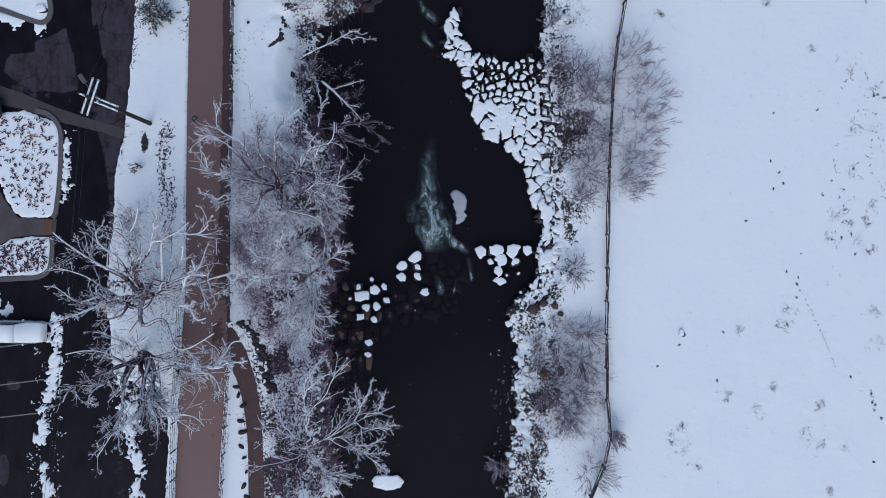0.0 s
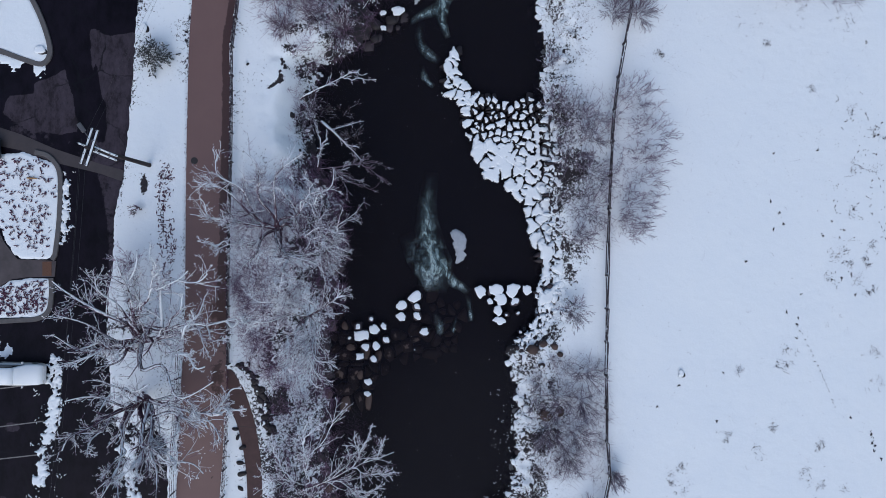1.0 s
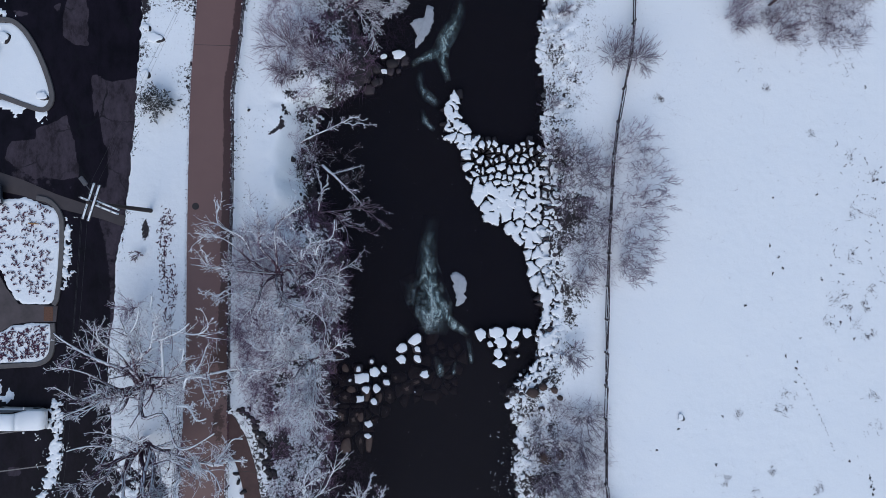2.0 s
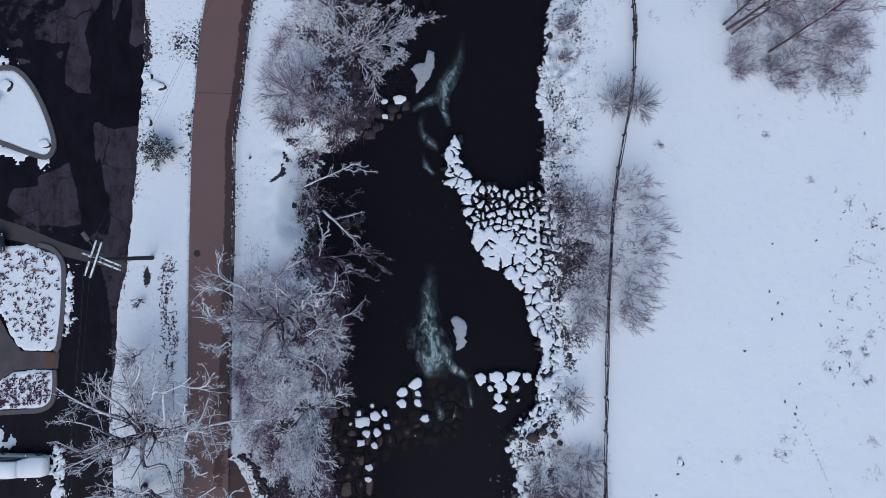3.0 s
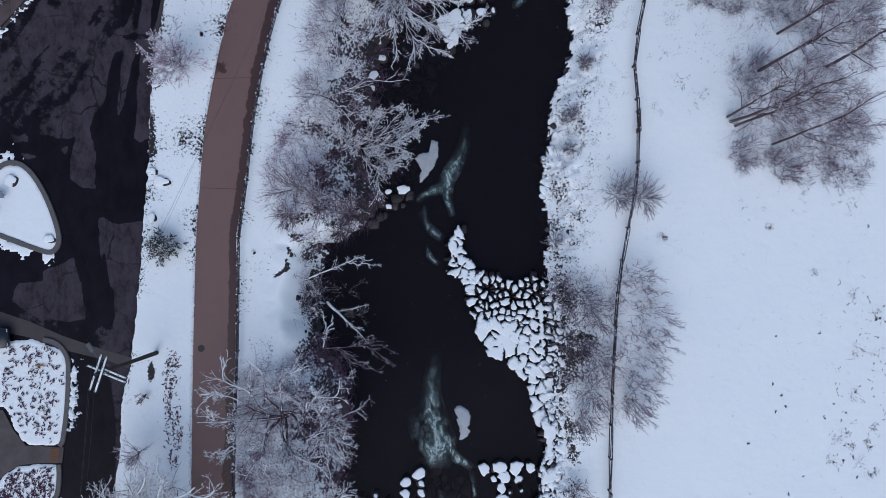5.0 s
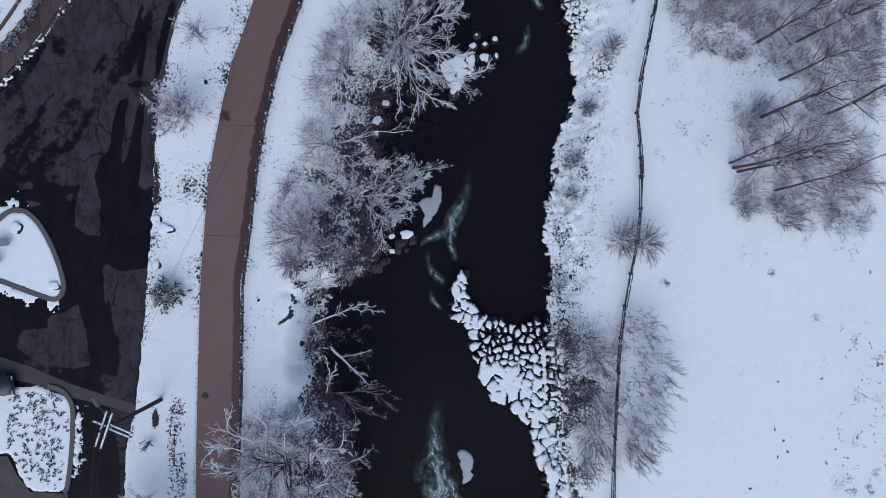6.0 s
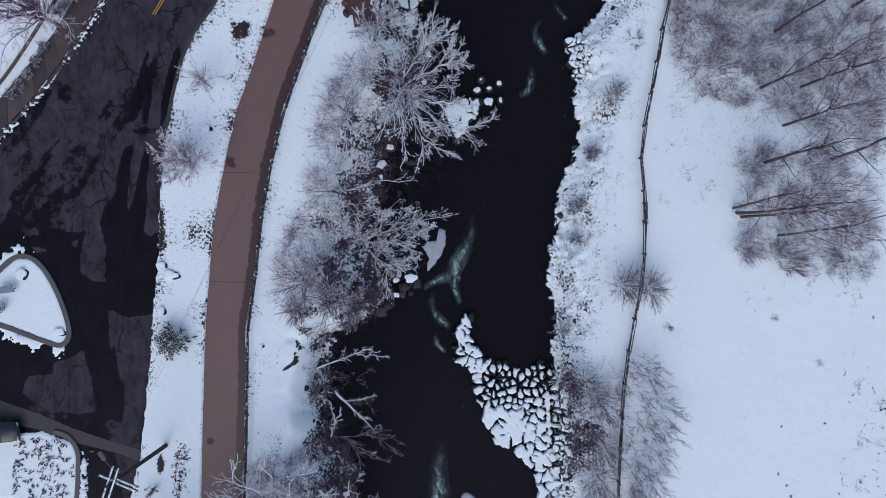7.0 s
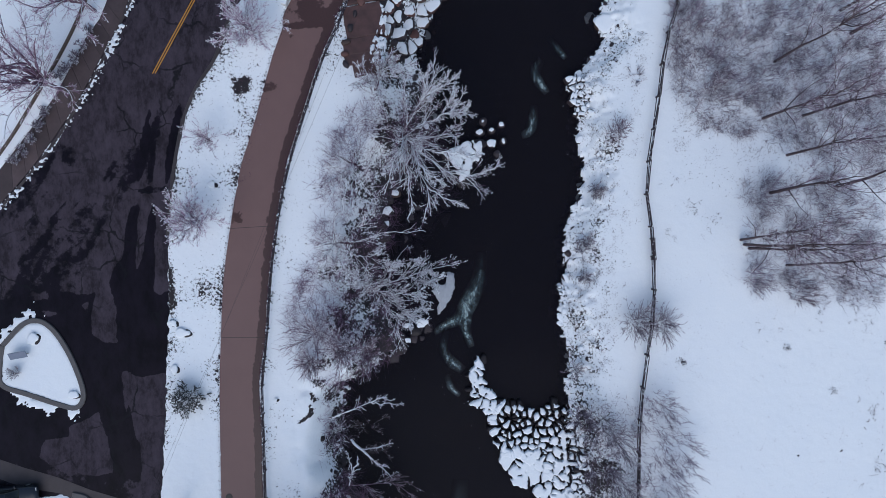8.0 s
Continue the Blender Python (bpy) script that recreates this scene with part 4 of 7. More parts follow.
# the weir: single stones across the river: x, y, half length, long side ratio, turn, snow's share of the top
WEIR_E = [(3.32, -0.30, 0.5, 1.05, 10, 1), (4.78, -0.05, 0.62, 1.3, 8, 1), (6.29, -0.15, 0.62, 1, 40, 1), (7.55, -0.10, 0.42, 0.75, 5, 1), (5.13, -0.96, 0.55, 1, 0, 1), (4.23, -1.16, 0.3, 0.9, 0, 0.9), (6.49, -1.16, 0.45, 1.4, 30, 0.7), (4.93, -1.96, 0.46, 0.9, 20, 0.95), (5.73, -2.31, 0.25, 1, 0, 0.5), (5.13, -2.82, 0.5, 1.6, -10, 0.95), (6.69, -2.21, 0.22, 0.9, 0, 0.6), (6.94, -3.87, 0.2, 1.2, 0, 0.8), (4.23, -0.30, 0.3, 0.8, 0, 0.3)]
WEIR_W = [(-2.47, -0.76, 0.62, 1.3, 30, 0.9), (-3.63, -1.56, 0.5, 1.1, 35, 0.95), (-2.32, -1.66, 0.4, 0.9, 20, 0.7), (-3.68, -2.52, 0.48, 1.1, 5, 1), (-2.22, -2.47, 0.45, 1, -30, 0.85), (-1.61, -3.88, 0.5, 1.05, 10, 0.8), (-7.20, -4.18, 0.62, 1.4, 10, 0.95), (-6.09, -3.68, 0.5, 1, 20, 1), (-6.39, -2.72, 0.3, 0.9, 0, 0.6), (-5.24, -3.32, 0.28, 0.8, 0, 0.9), (-7.55, -3.37, 0.4, 1.1, 0, 0.6), (-6.85, -5.19, 0.45, 1.3, 20, 0.8), (-5.89, -5.14, 0.4, 1.1, -40, 0.9), (-5.04, -4.58, 0.4, 1.1, -10, 0.8), (-7.35, -6.04, 0.4, 1.1, -25, 0.9), (-6.14, -6.29, 0.42, 1.3, -20, 0.85)]
WEIR_LOW = [(-6.73, -8.45, 0.5, 1, 0, 0.7), (-6.78, -9.46, 0.45, 0.8, 40, 0.6), (-8.04, -8.04, 0.6, 1, 0, 0), (-8.80, -6.02, 0.6, 1, 0, 0), (-8.30, -4.50, 0.55, 1, 0, 0.25), (-9.31, -7.54, 0.6, 1, 0, 0), (-7.69, -7.54, 0.5, 1.2, 0, 0), (-8.55, -9.16, 0.6, 1, 0, 0), (-4.25, -4.25, 0.5, 1, 0, 0), (-3.24, -5.26, 0.6, 1, 0, 0), (-2.48, -5.51, 0.3, 1, 0, 0.2), (-4.76, -6.02, 0.5, 1, 0, 0)]
weir = thing("rock_weir", (0, 0, 0), "low weir of square snow-capped stones across the river", "weir")
BAR = [(3.00, 41.99, 0.36, 1.2, 0, 0.6), (3.89, 42.52, 0.36, 1, 20, 0.7), (3.00, 40.86, 0.45, 1, 0, 0.9), (4.03, 41.02, 0.34, 0.8, 0, 0.6), (1.97, 41.87, 0.4, 1.2, 0, 0.8), (2.26, 42.84, 0.4, 1, 0, 0.3), (3.43, 39.87, 0.35, 1, 0, 0)]
PIER = [(-3.98, 24.87, 0.5, 1.4, 10, 1), (-5.30, 23.34, 0.25, 1, 0, 0.9), (-4.59, 24.01, 0.5, 1.2, 0, 0), (-6.01, 23.60, 0.5, 1, 0, 0), (-6.10, 22.32, 0.4, 1, 0, 0), (-5.35, 24.61, 0.3, 1, 0, 0.9)]
SLAB = [(-5.00, -20.80, 0.95, 2.3, -2, 1)]
for rows, top in ((WEIR_E, -2.95), (WEIR_W, -3.0), (WEIR_LOW, -3.42), (BAR, -3.15), (PIER, -3.15), (SLAB, -3.2)):
    rng = np.random.default_rng(len(rows))
    for x, y, r, long, rz, cap in rows:
        c, s = math.cos(radians(rz)), math.sin(radians(rz))
        outline = blob(rng, r * 1.12, math.sqrt(long), 14 if long > 2 else 8) @ np.array(((c, s), (-s, c)))
        boulder(outline, (x, y, top), 1.4, M_ROCK_BROWN if rows is WEIR_LOW and not cap else M_ROCK_WET if rows is PIER else M_ROCK, cap, rng, weir, 1.0, "stone")
BAR_SNOW = smooth_line([(-0.92, 40.11), (-0.15, 40.68), (1.39, 40.87), (2.07, 40.68), (1.97, 40.1), (1.48, 39.52), (1.0, 38.56), (0.23, 37.69), (-0.25, 38.18), (-0.54, 39.34), (-0.92, 40.11)], 0.2)
bedded(weir, BAR_SNOW, 7, 18, -3.12, flat(0.04), flat(0.25), "broken patch of snow over low stones", rag=0.9, margin=0.0)
SUNK = [[(-2.14, -0.71), (2.24, -0.87), (2.60, -3.01), (1.07, -5.81), (-0.97, -6.68), (-1.99, -4.54)], [(-10.14, -1.99), (-8.61, -1.73), (-7.34, -4.03), (-4.79, -4.03), (-1.99, -3.01), (-1.22, -6.07), (-4.28, -6.83), (-6.32, -10.14), (-9.38, -10.14), (-10.65, -6.07)], [(-6.98, 37.47), (-1.60, 37.74), (-2.62, 34.67), (-4.24, 32.25), (-6.45, 32.35), (-7.22, 33.88), (-6.72, 35.68)], [(-5.97, 38.85), (-2.70, 40.69), (-0.47, 38.13), (-0.26, 34.25), (-2.71, 33.57), (-4.34, 31.57), (-5.40, 30.83), (-6.58, 33.72)], [(-6.93, 23.39), (-3.60, 24.69), (-3.34, 23.66), (-6.67, 21.60)]]
for i, outline in enumerate(SUNK):
    pack(weir, outline, (12, 26, 10, 15, 6)[i], 90 + i, (-3.60, -3.47, -3.50, -3.50, -3.42)[i], (0, 0), M_ROCK if i > 1 else M_ROCK_BROWN, 0.9, 0.88, 0.1, bare=1.0)


# ---- trees ----
def tubes(lines, radii, sides):
    """One mesh's arrays from many bent, tapering bars: lines (b, k, 3), radii (b, k)."""
    b, k, _ = lines.shape
    d = np.gradient(lines, axis=1)
    d /= np.linalg.norm(d, axis=2, keepdims=True) + 1e-9
    ref = np.where(np.abs(d[..., 2:3]) > 0.9, np.array((1.0, 0, 0)), np.array((0, 0, 1.0)))
    u = np.cross(d, ref)
    u /= np.linalg.norm(u, axis=2, keepdims=True) + 1e-9
    v = np.cross(d, u)
    a = np.arange(sides) * 2 * math.pi / sides + (math.pi / 2 if sides == 3 else 0)
    ring = lines[:, :, None] + radii[:, :, None, None] * (np.cos(a)[:, None] * u[:, :, None] + np.sin(a)[:, None] * v[:, :, None])
    i = np.arange(b * k * sides).reshape(b, k, sides)
    j = np.roll(i, -1, 2)
    f = np.stack([i[:, :-1], i[:, 1:], j[:, 1:], j[:, :-1]], -1).reshape(-1, 4)
    return ring.reshape(-1, 3), f


def cones(lines, radii):
    """Arrays of many thin pointed twigs, each from a line's first point to its last, flat on top."""
    a, b = lines[:, 0], lines[:, -1]
    d = b - a
    d /= np.linalg.norm(d, axis=1, keepdims=True) + 1e-9
    ref = np.where(np.abs(d[:, 2:3]) > 0.9, np.array((1.0, 0, 0)), np.array((0, 0, 1.0)))
    u = np.cross(d, ref)
    u /= np.linalg.norm(u, axis=1, keepdims=True) + 1e-9
    v = np.cross(d, u)
    q = np.pi / 2 + np.arange(3) * 2 * math.pi / 3
    ring = a[:, None] + radii[:, None, None] * (np.cos(q)[:, None] * u[:, None] + np.sin(q)[:, None] * v[:, None])
    verts = np.concatenate([ring, b[:, None]], 1)
    f = np.array(((0, 3, 1), (1, 3, 2), (2, 3, 0)))
    return verts.reshape(-1, 3), (f[None] + 4 * np.arange(len(a))[:, None, None]).reshape(-1, 3)


def join(chunks):
    vs, fs, n = [], [], 0
    for v, f in chunks:
        vs.append(v)
        fs.append(f + n)
        n += len(v)
    return np.vstack(vs), np.vstack(fs)


def sprout(rng, lines, radii, count, length, angle, up, k=4, low=0.25, thin=0.6, wob=0.11):
    """Side branches for every line: count each, at an angle, bending upwards by up."""
    b, n, _ = lines.shape
    idx = np.repeat(np.arange(b), count)
    s = rng.uniform(low, 1.0, len(idx))
    pos = s * (n - 1)
    i0 = np.minimum(pos.astype(int), n - 2)
    f = (pos - i0)[:, None]
    start = lines[idx, i0] * (1 - f) + lines[idx, i0 + 1] * f
    d = lines[idx, i0 + 1] - lines[idx, i0]
    d /= np.linalg.norm(d, axis=1, keepdims=True) + 1e-9
    r = rng.normal(size=d.shape)
    r -= (r * d).sum(1, keepdims=True) * d
    r /= np.linalg.norm(r, axis=1, keepdims=True) + 1e-9
    a = np.radians(rng.normal(angle, 14, len(idx)))[:, None]
    way = d * np.cos(a) + r * np.sin(a)
    own = np.linalg.norm(lines[idx, -1] - lines[idx, 0], axis=1)
    ln = (length * own * (1.15 - 0.6 * s) * rng.uniform(0.6, 1.25, len(idx)))[:, None]
    out = [start]
    for _ in range(k - 1):
        way = way + np.array((0, 0, up)) / k + rng.normal(0, wob, way.shape)
        way /= np.linalg.norm(way, axis=1, keepdims=True)
        out.append(out[-1] + way * ln / (k - 1))
    r0 = (radii[idx, i0] * (1 - f[:, 0]) + radii[idx, i0 + 1] * f[:, 0]) * thin
    rad = r0[:, None] * np.linspace(1, 0.28, k)[None]
    return np.stack(out, 1), rad


def clumps(rng, pts, size):
    """Small pads of snow, one at each point."""
    base = np.array(((1, 0, 0), (0, 1, 0), (-1, 0, 0), (0, -1, 0), (0, 0, 0.7)))
    f = np.array(((0, 1, 4), (1, 2, 4), (2, 3, 4), (3, 0, 4)))
    s = size * rng.uniform(0.5, 1.5, (len(pts), 1, 3))
    v = pts[:, None] + base[None] * s
    return v.reshape(-1, 3), (f[None] + 5 * np.arange(len(pts))[:, None, None]).reshape(-1, 3)


def tree(name, loc, tips, spec, seed, mats, label, category="tree", group="", snow=0.0, least=0.012, bow=1.3, foot=0.0, bud=0.045, kink=0.075, laden=1.0):
    """A bare winter tree. tips: rows of (x, y, z, radius), where each main stem ends; spec: the
    rows of (count, length, angle, up) for each order of branches."""
    rng = np.random.default_rng(seed)
    root = thing(name, loc, label, category, group)
    winding = laden > 1.5  # long limbs that wind out from one crotch
    k = 18 if winding else 12
    s = np.linspace(0, 1, k)[:, None]
    lines, radii, paths = [], [], []
    forked = not foot
    if forked and not winding:
        tips = tips[:1] + sorted(tips[1:], key=lambda q: (q[0] - loc[0]) ** 2 + (q[1] - loc[1]) ** 2)
    for x, y, z, rad in tips:
        tip = np.array((x - loc[0], y - loc[1], z - loc[2]))
        if lines and forked:
            # fork from the stem point that makes the shortest way up
            best = None
            for line, rr, run in zip(lines, radii, paths):
                for j in range(2, k - 2):
                    cost = np.linalg.norm(tip - line[j]) * (1.0 + 0.25 * (tip[2] < line[j, 2])) + 0.82 * run[j]
                    if best is None or cost < best[0]:
                        best = (cost, line[j], line[j] - line[j - 1], rr[j], run[j])
            _, p, way, r0, run0 = best
            ln = np.linalg.norm(tip - p)
            mid = p + way / (np.linalg.norm(way) + 1e-9) * ln * 0.33 + rng.normal(0, 0.05 * ln, 3) * (1, 1, 0.5)
            if winding and len(lines) < 10:
                j = 2 + len(lines) % 2
                p, run0, r0 = lines[0][j], paths[0][j], radii[0][j]
                ln = np.linalg.norm(tip - p)
                mid = (p + tip) / 2 + np.array((0, 0, 0.16 * ln))
            line = p * (1 - s) ** 2 + 2 * mid * s * (1 - s) + tip * s**2
            bend = np.cumsum(rng.normal(0, kink * ln / math.sqrt(k), (k, 3)) * (1, 1, 0.5), 0)
            if winding:
                side = np.cross(tip - p, (0, 0, 1))
                side = side / (np.linalg.norm(side) + 1e-9)
                turn = sum(rng.normal(0, q) * np.sin((n + 1) * math.pi * s) for n, q in enumerate((0.07, 0.05, 0.03, 0.02)))
                line = line + (side + np.array((0, 0, 0.3))) * turn * ln
            else:
                line += bend - bend[:1] - (bend[-1:] - bend[:1]) * s * 0.6
            r0 = min(rad, r0 * 0.92)
        else:
            rise = s ** (0.8 if bow > 1 else 1.0)
            line = np.hstack([tip[0] * s**bow, tip[1] * s**bow, tip[2] * rise])
            line += np.cumsum(rng.normal(0, 0.14 * np.linalg.norm(line[-1]) / k, (k, 3)), 0) * s
            line[0] = (0, 0, -0.35)
            if foot:
                line[:, :2] += (1 - s) * tip[:2] * foot + (1 - s) * rng.normal(0, 0.12, 2)
            r0, run0 = rad, 0.0
        lines.append(line)
        radii.append(np.maximum(r0, 0.04 if forked else 0.0) * (1 - ((0.86 if laden < 1.5 else 0.8) if forked else 0.6) * s[:, 0] ** 0.9))
        paths.append(run0 + np.concatenate([[0], np.cumsum(np.linalg.norm(np.diff(line, axis=0), axis=1))]))
    lines, radii = np.array(lines), np.array(radii)
    levels = [(lines, radii)]
    for count, length, angle, up in spec:
        a, r = levels[-1]
        order, last = len(levels), len(spec)
        k_n = 2 if order == last and not winding else 3 if order == last - 1 else 6 if order == 1 and forked else 4
        levels.append(sprout(rng, a, r, count, length, angle, up, k=k_n, thin=0.48 if order < 2 and forked else 0.6, low=(0.22 if forked else 0.12) if order < 2 else 0.1, wob=0.13 if order < 2 else 0.12))
    if foot and len(tips) > 8:
        v, f = tubes(lines[:, ::2] if lines.shape[1] > 6 else lines, np.maximum(radii, least)[:, ::2] if lines.shape[1] > 6 else np.maximum(radii, least), 4)
        tagged(part("stem", mesh_of("stem", v, f, mats[0], True), None, root), kind="stuff")
    else:
        for i in range(len(tips)):
            v, f = tubes(lines[i : i + 1], np.maximum(radii[i : i + 1], least * 1.5), 8)
            part("limb" if i else "trunk", mesh_of("limb", v, f, mats[0], True), None, root)
    cut = max(2, len(levels) - 2)
    v, f = join([tubes(a, np.maximum(r, least * 1.2), 4 if forked else 3) for a, r in levels[1:cut]])
    tagged(part("branch", mesh_of("branch", v, f, mats[0], True), None, root), kind="stuff")
    v, f = join([tubes(a, np.maximum(r * 0.7, least * 0.72), 3) for a, r in levels[cut:-1]] or [tubes(levels[-1][0], np.maximum(levels[-1][1] * 0.7, least * 0.6), 3)])
    if levels[cut:-1]:
        tv, tf = cones(levels[-1][0], np.maximum(levels[-1][1][:, 0] * 0.7, least * 0.75))
        tagged(part("twig", mesh_of("twig", tv, tf, mats[1], False), None, root), kind="stuff")
    tagged(part("crown", mesh_of("crown", v, f, mats[1], False), None, root), kind="stuff")
    if mats[0] in (M_BARK_SNOW, M_BARK_PINK):
        ridges, heavy = [], laden if mats[0] is M_BARK_SNOW else 0.5
        for i, (a, r) in enumerate(levels[: min(4, len(levels) - 1)]):
            load = heavy if not i else min(heavy, 1.0)
            few = rng.uniform(size=len(a)) < (1.0, 0.85, 0.45, 0.2)[i] * load
            a, r = a[few], np.maximum(r[few], (0.058, 0.034, 0.022, 0.016)[i] * load * np.linspace(1.0, 0.8 if i > 1 else 0.4, a.shape[1])[None])
            d = np.gradient(a, axis=1)
            level = 1 - np.abs(d[..., 2]) / (np.linalg.norm(d, axis=2) + 1e-9)
            deep = r * np.clip(0.45 + 0.9 * level, 0.3, 1.0) * rng.uniform(0.75 if i < 2 else 0.5, 1.05, r.shape)
            ridges.append(tubes(a + np.stack([0.25 * r, 0.15 * r, 0.5 * r], -1), deep, 4 if i < 1 else 3))
        v, f = join(ridges)
        tagged(part("snow_ridge", mesh_of("snow_ridge", v, f, M_SNOW, True), None, root, "snow lying along the limbs"), kind="stuff")
    if snow:
        # snow on the outer half of some twigs, thickest towards the tip
        tips_of = [(a[:, -1], a[:, 0] * 0.55 + a[:, -1] * 0.45) for a, _ in levels[-2:]]
        ends = np.concatenate([np.stack(p, 1) for p in tips_of])
        ends = ends[rng.uniform(size=len(ends)) < 2.2 * snow] + np.array((0, 0, 0.015))
        v, f = cones(ends, bud * rng.uniform(0.35, 0.95, len(ends)))
        tagged(part("snow_cover", mesh_of("snow_cover", v, f, M_SNOW), None, root, "pads of clinging snow"), kind="stuff")
    return root


BIG = [(9, 0.5, 36, 0.06), (5, 0.48, 36, 0.05), (3, 0.5, 36, 0.03), (3, 0.55, 36, 0.0)]
SPREAD = [(13, 0.30, 44, 0.06), (7, 0.46, 42, 0.05), (4, 0.5, 42, 0.0)]
FULL = [(15, 0.40, 27, 0.02), (8, 0.38, 32, 0.02), (4, 0.46, 38, 0.0)]
MID = [(11, 0.32, 36, 0.2), (7, 0.5, 34, 0.1), (5, 0.5, 36, 0.05)]
UPRIGHT = [(7, 0.42, 20, 0.10), (4, 0.42, 24, 0.05)]
SPARSE = [(6, 0.5, 38, 0.06), (5, 0.46, 36, 0.05), (4, 0.5, 36, 0.0)]
VERGE = [(12, 0.5, 30, 0.05), (9, 0.5, 32, 0.05), (6, 0.5, 34, 0.0)]
SHRUB = [(5, 0.55, 30, 0.2), (5, 0.5, 32, 0.1), (2, 0.5, 30, 0.0)]
SNOWY, BARE_M, REDDISH, PINK = (M_BARK_SNOW, M_TWIG_SNOW), (M_TWIG_BARE, M_TWIG_BARE), (M_TWIG_RED, M_TWIG_RED), (M_BARK_BARE, M_TWIG_PINK)
GROVE = (M_BARK_BARE, M_TWIG_GROVE)


def bush(name, loc, size, height, stems, seed, mats, label, spec=None, category="shrub", group="", snow=0.0, least=0.008, foot=0.35):
    rng = np.random.default_rng(seed + 500)
    rows = []
    for i in range(stems):
        a = rng.uniform(0, 2 * math.pi)
        q = size * math.sqrt(rng.uniform(0.02, 1))
        rows.append((loc[0] + q * math.cos(a), loc[1] + q * math.sin(a), loc[2] + height * rng.uniform(0.6, 1.1) * (1 - 0.35 * q / size), 0.016))
    return tree(name, loc, rows, spec or SHRUB, seed, mats, label, category, group, snow, least * 1.25, foot=foot, bud=0.032)


def limbs(z, rad, pts, most=15):
    """Rows of tips at about one height, the first the thickest, with lesser limbs in the gaps between them."""
    rng = random.Random(len(pts) * 31 + round(abs(pts[0][0]) * 10))
    mx, my = sum(p[0] for p in pts) / len(pts), sum(p[1] for p in pts) / len(pts)
    rows = [(x, y, z * (0.85 + 0.3 * ((7 * i) % 5) / 5), rad * (1.0 if i == 0 else 0.62 + 0.08 * (i % 3))) for i, (x, y) in enumerate(pts)]
    fan = 2 * sorted(pts, key=lambda p: math.atan2(p[1] - my, p[0] - mx))
    for (ax, ay), (bx, by) in zip(fan, fan[1:] + fan[:1]):
        if len(rows) < most:
            s, k = rng.uniform(0.3, 0.7), rng.uniform(0.55, 1.05)
            rows.append((mx + (ax * (1 - s) + bx * s - mx) * k, my + (ay * (1 - s) + by * s - my) * k, z + rng.uniform(0.3, 1.6), rad * rng.uniform(0.35, 0.5)))
    return rows


S = 0.013
# west bank, south to north
FAN = [(12, 0.38, 27, 0.02), (7, 0.38, 32, 0.02), (5, 0.46, 38, 0.0)]
tree("bank_tree", (-12.47, -17.37, -1.6), limbs(4.5, 0.11, [(-3.55, -12.30), (-3.90, -13.91), (-4.07, -15.55), (-5.59, -10.14), (-6.24, -17.50), (-7.75, -8.84), (-9.49, -8.62), (-4.51, -16.94), (-13.17, -12.09), (-14.47, -16.85), (-7.97, -18.80)], 24), FAN, 1, SNOWY, "leafless river bank tree with snow on every branch", snow=0.12, least=0.010, laden=1.15)
tree("bank_tree", (-13.39, 5.14, -1.0), limbs(5.5, 0.18, [(-18.60, 5.98), (-16.91, 10.64), (-15.00, 11.06), (-8.22, 9.58), (-7.37, 4.70), (-9.07, 1.74), (-12.16, 0.47), (-18.39, 8.52), (-15.43, 1.74), (-10.5, 10.6), (-17.3, 3.4)], 26), SPREAD, 2, SNOWY, "leafless spreading bank tree thick with snow", snow=0.15, least=0.010, laden=1.55, bud=0.04)
tree("bank_tree", (-11.73, -2.40, -1.6), limbs(4.0, 0.11, [(-7.84, 0.04), (-8.50, -5.21), (-11.56, -6.09), (-15.07, 0.04), (-15.50, -3.46), (-9.81, -7.40), (-12.44, 1.80)], 22), SPREAD, 3, SNOWY, "leafless bank tree with snow on every branch", snow=0.18, least=0.010, laden=1.55, bud=0.04)
tree("bank_tree", (-11.12, 4.52, -2.2), limbs(2.0, 0.08, [(-7.72, 6.44), (-7.49, 3.24), (-8.41, 1.87), (-10.23, 6.90), (-9.32, 0.05)]), BIG, 33, SNOWY, "low snowy leafless tree on the river bank", snow=0.09, least=S)
TRAIL_LIMBS_N = [(-14.96, -0.99), (-27.59, -4.1), (-28.23, 1.2), (-25.78, 1.33), (-23.84, 2.89), (-22.67, 1.59), (-20.6, 2.11), (-16.98, 1.72), (-17.62, 0.04), (-16.72, -6.17), (-26.03, -5.39), (-28.4, -1.4), (-14.3, -1.8), (-18.79, -2.16), (-21.3, 3.9), (-17.5, -4.3), (-20.0, -5.2), (-15.8, -3.0), (-29.2, -5.5), (-22.0, -0.3)]
TRAIL_LIMBS_S = [(-16.2, -8.76), (-16.33, -10.57), (-19.17, -11.86), (-17.75, -13.16), (-25.25, -15.23), (-24.48, -11.09), (-26.55, -10.05), (-27.5, -11.09), (-20.6, -11.09), (-20.85, -13.67), (-15.03, -6.94), (-14.4, -8.24), (-25.0, -5.91), (-22.54, -12.12), (-18.27, -7.98), (-28.3, -7.9), (-21.6, -6.4), (-23.4, -14.6), (-19.6, -9.6)]
tree("trail_tree", (-25.8, -4.4, 0.0), limbs(6.5, 0.30, TRAIL_LIMBS_N, 38), SPREAD, 4, SNOWY, "large leafless tree with thick snowy limbs beside the trail", snow=0.14, least=0.009, kink=0.2, laden=2.1, bud=0.04)
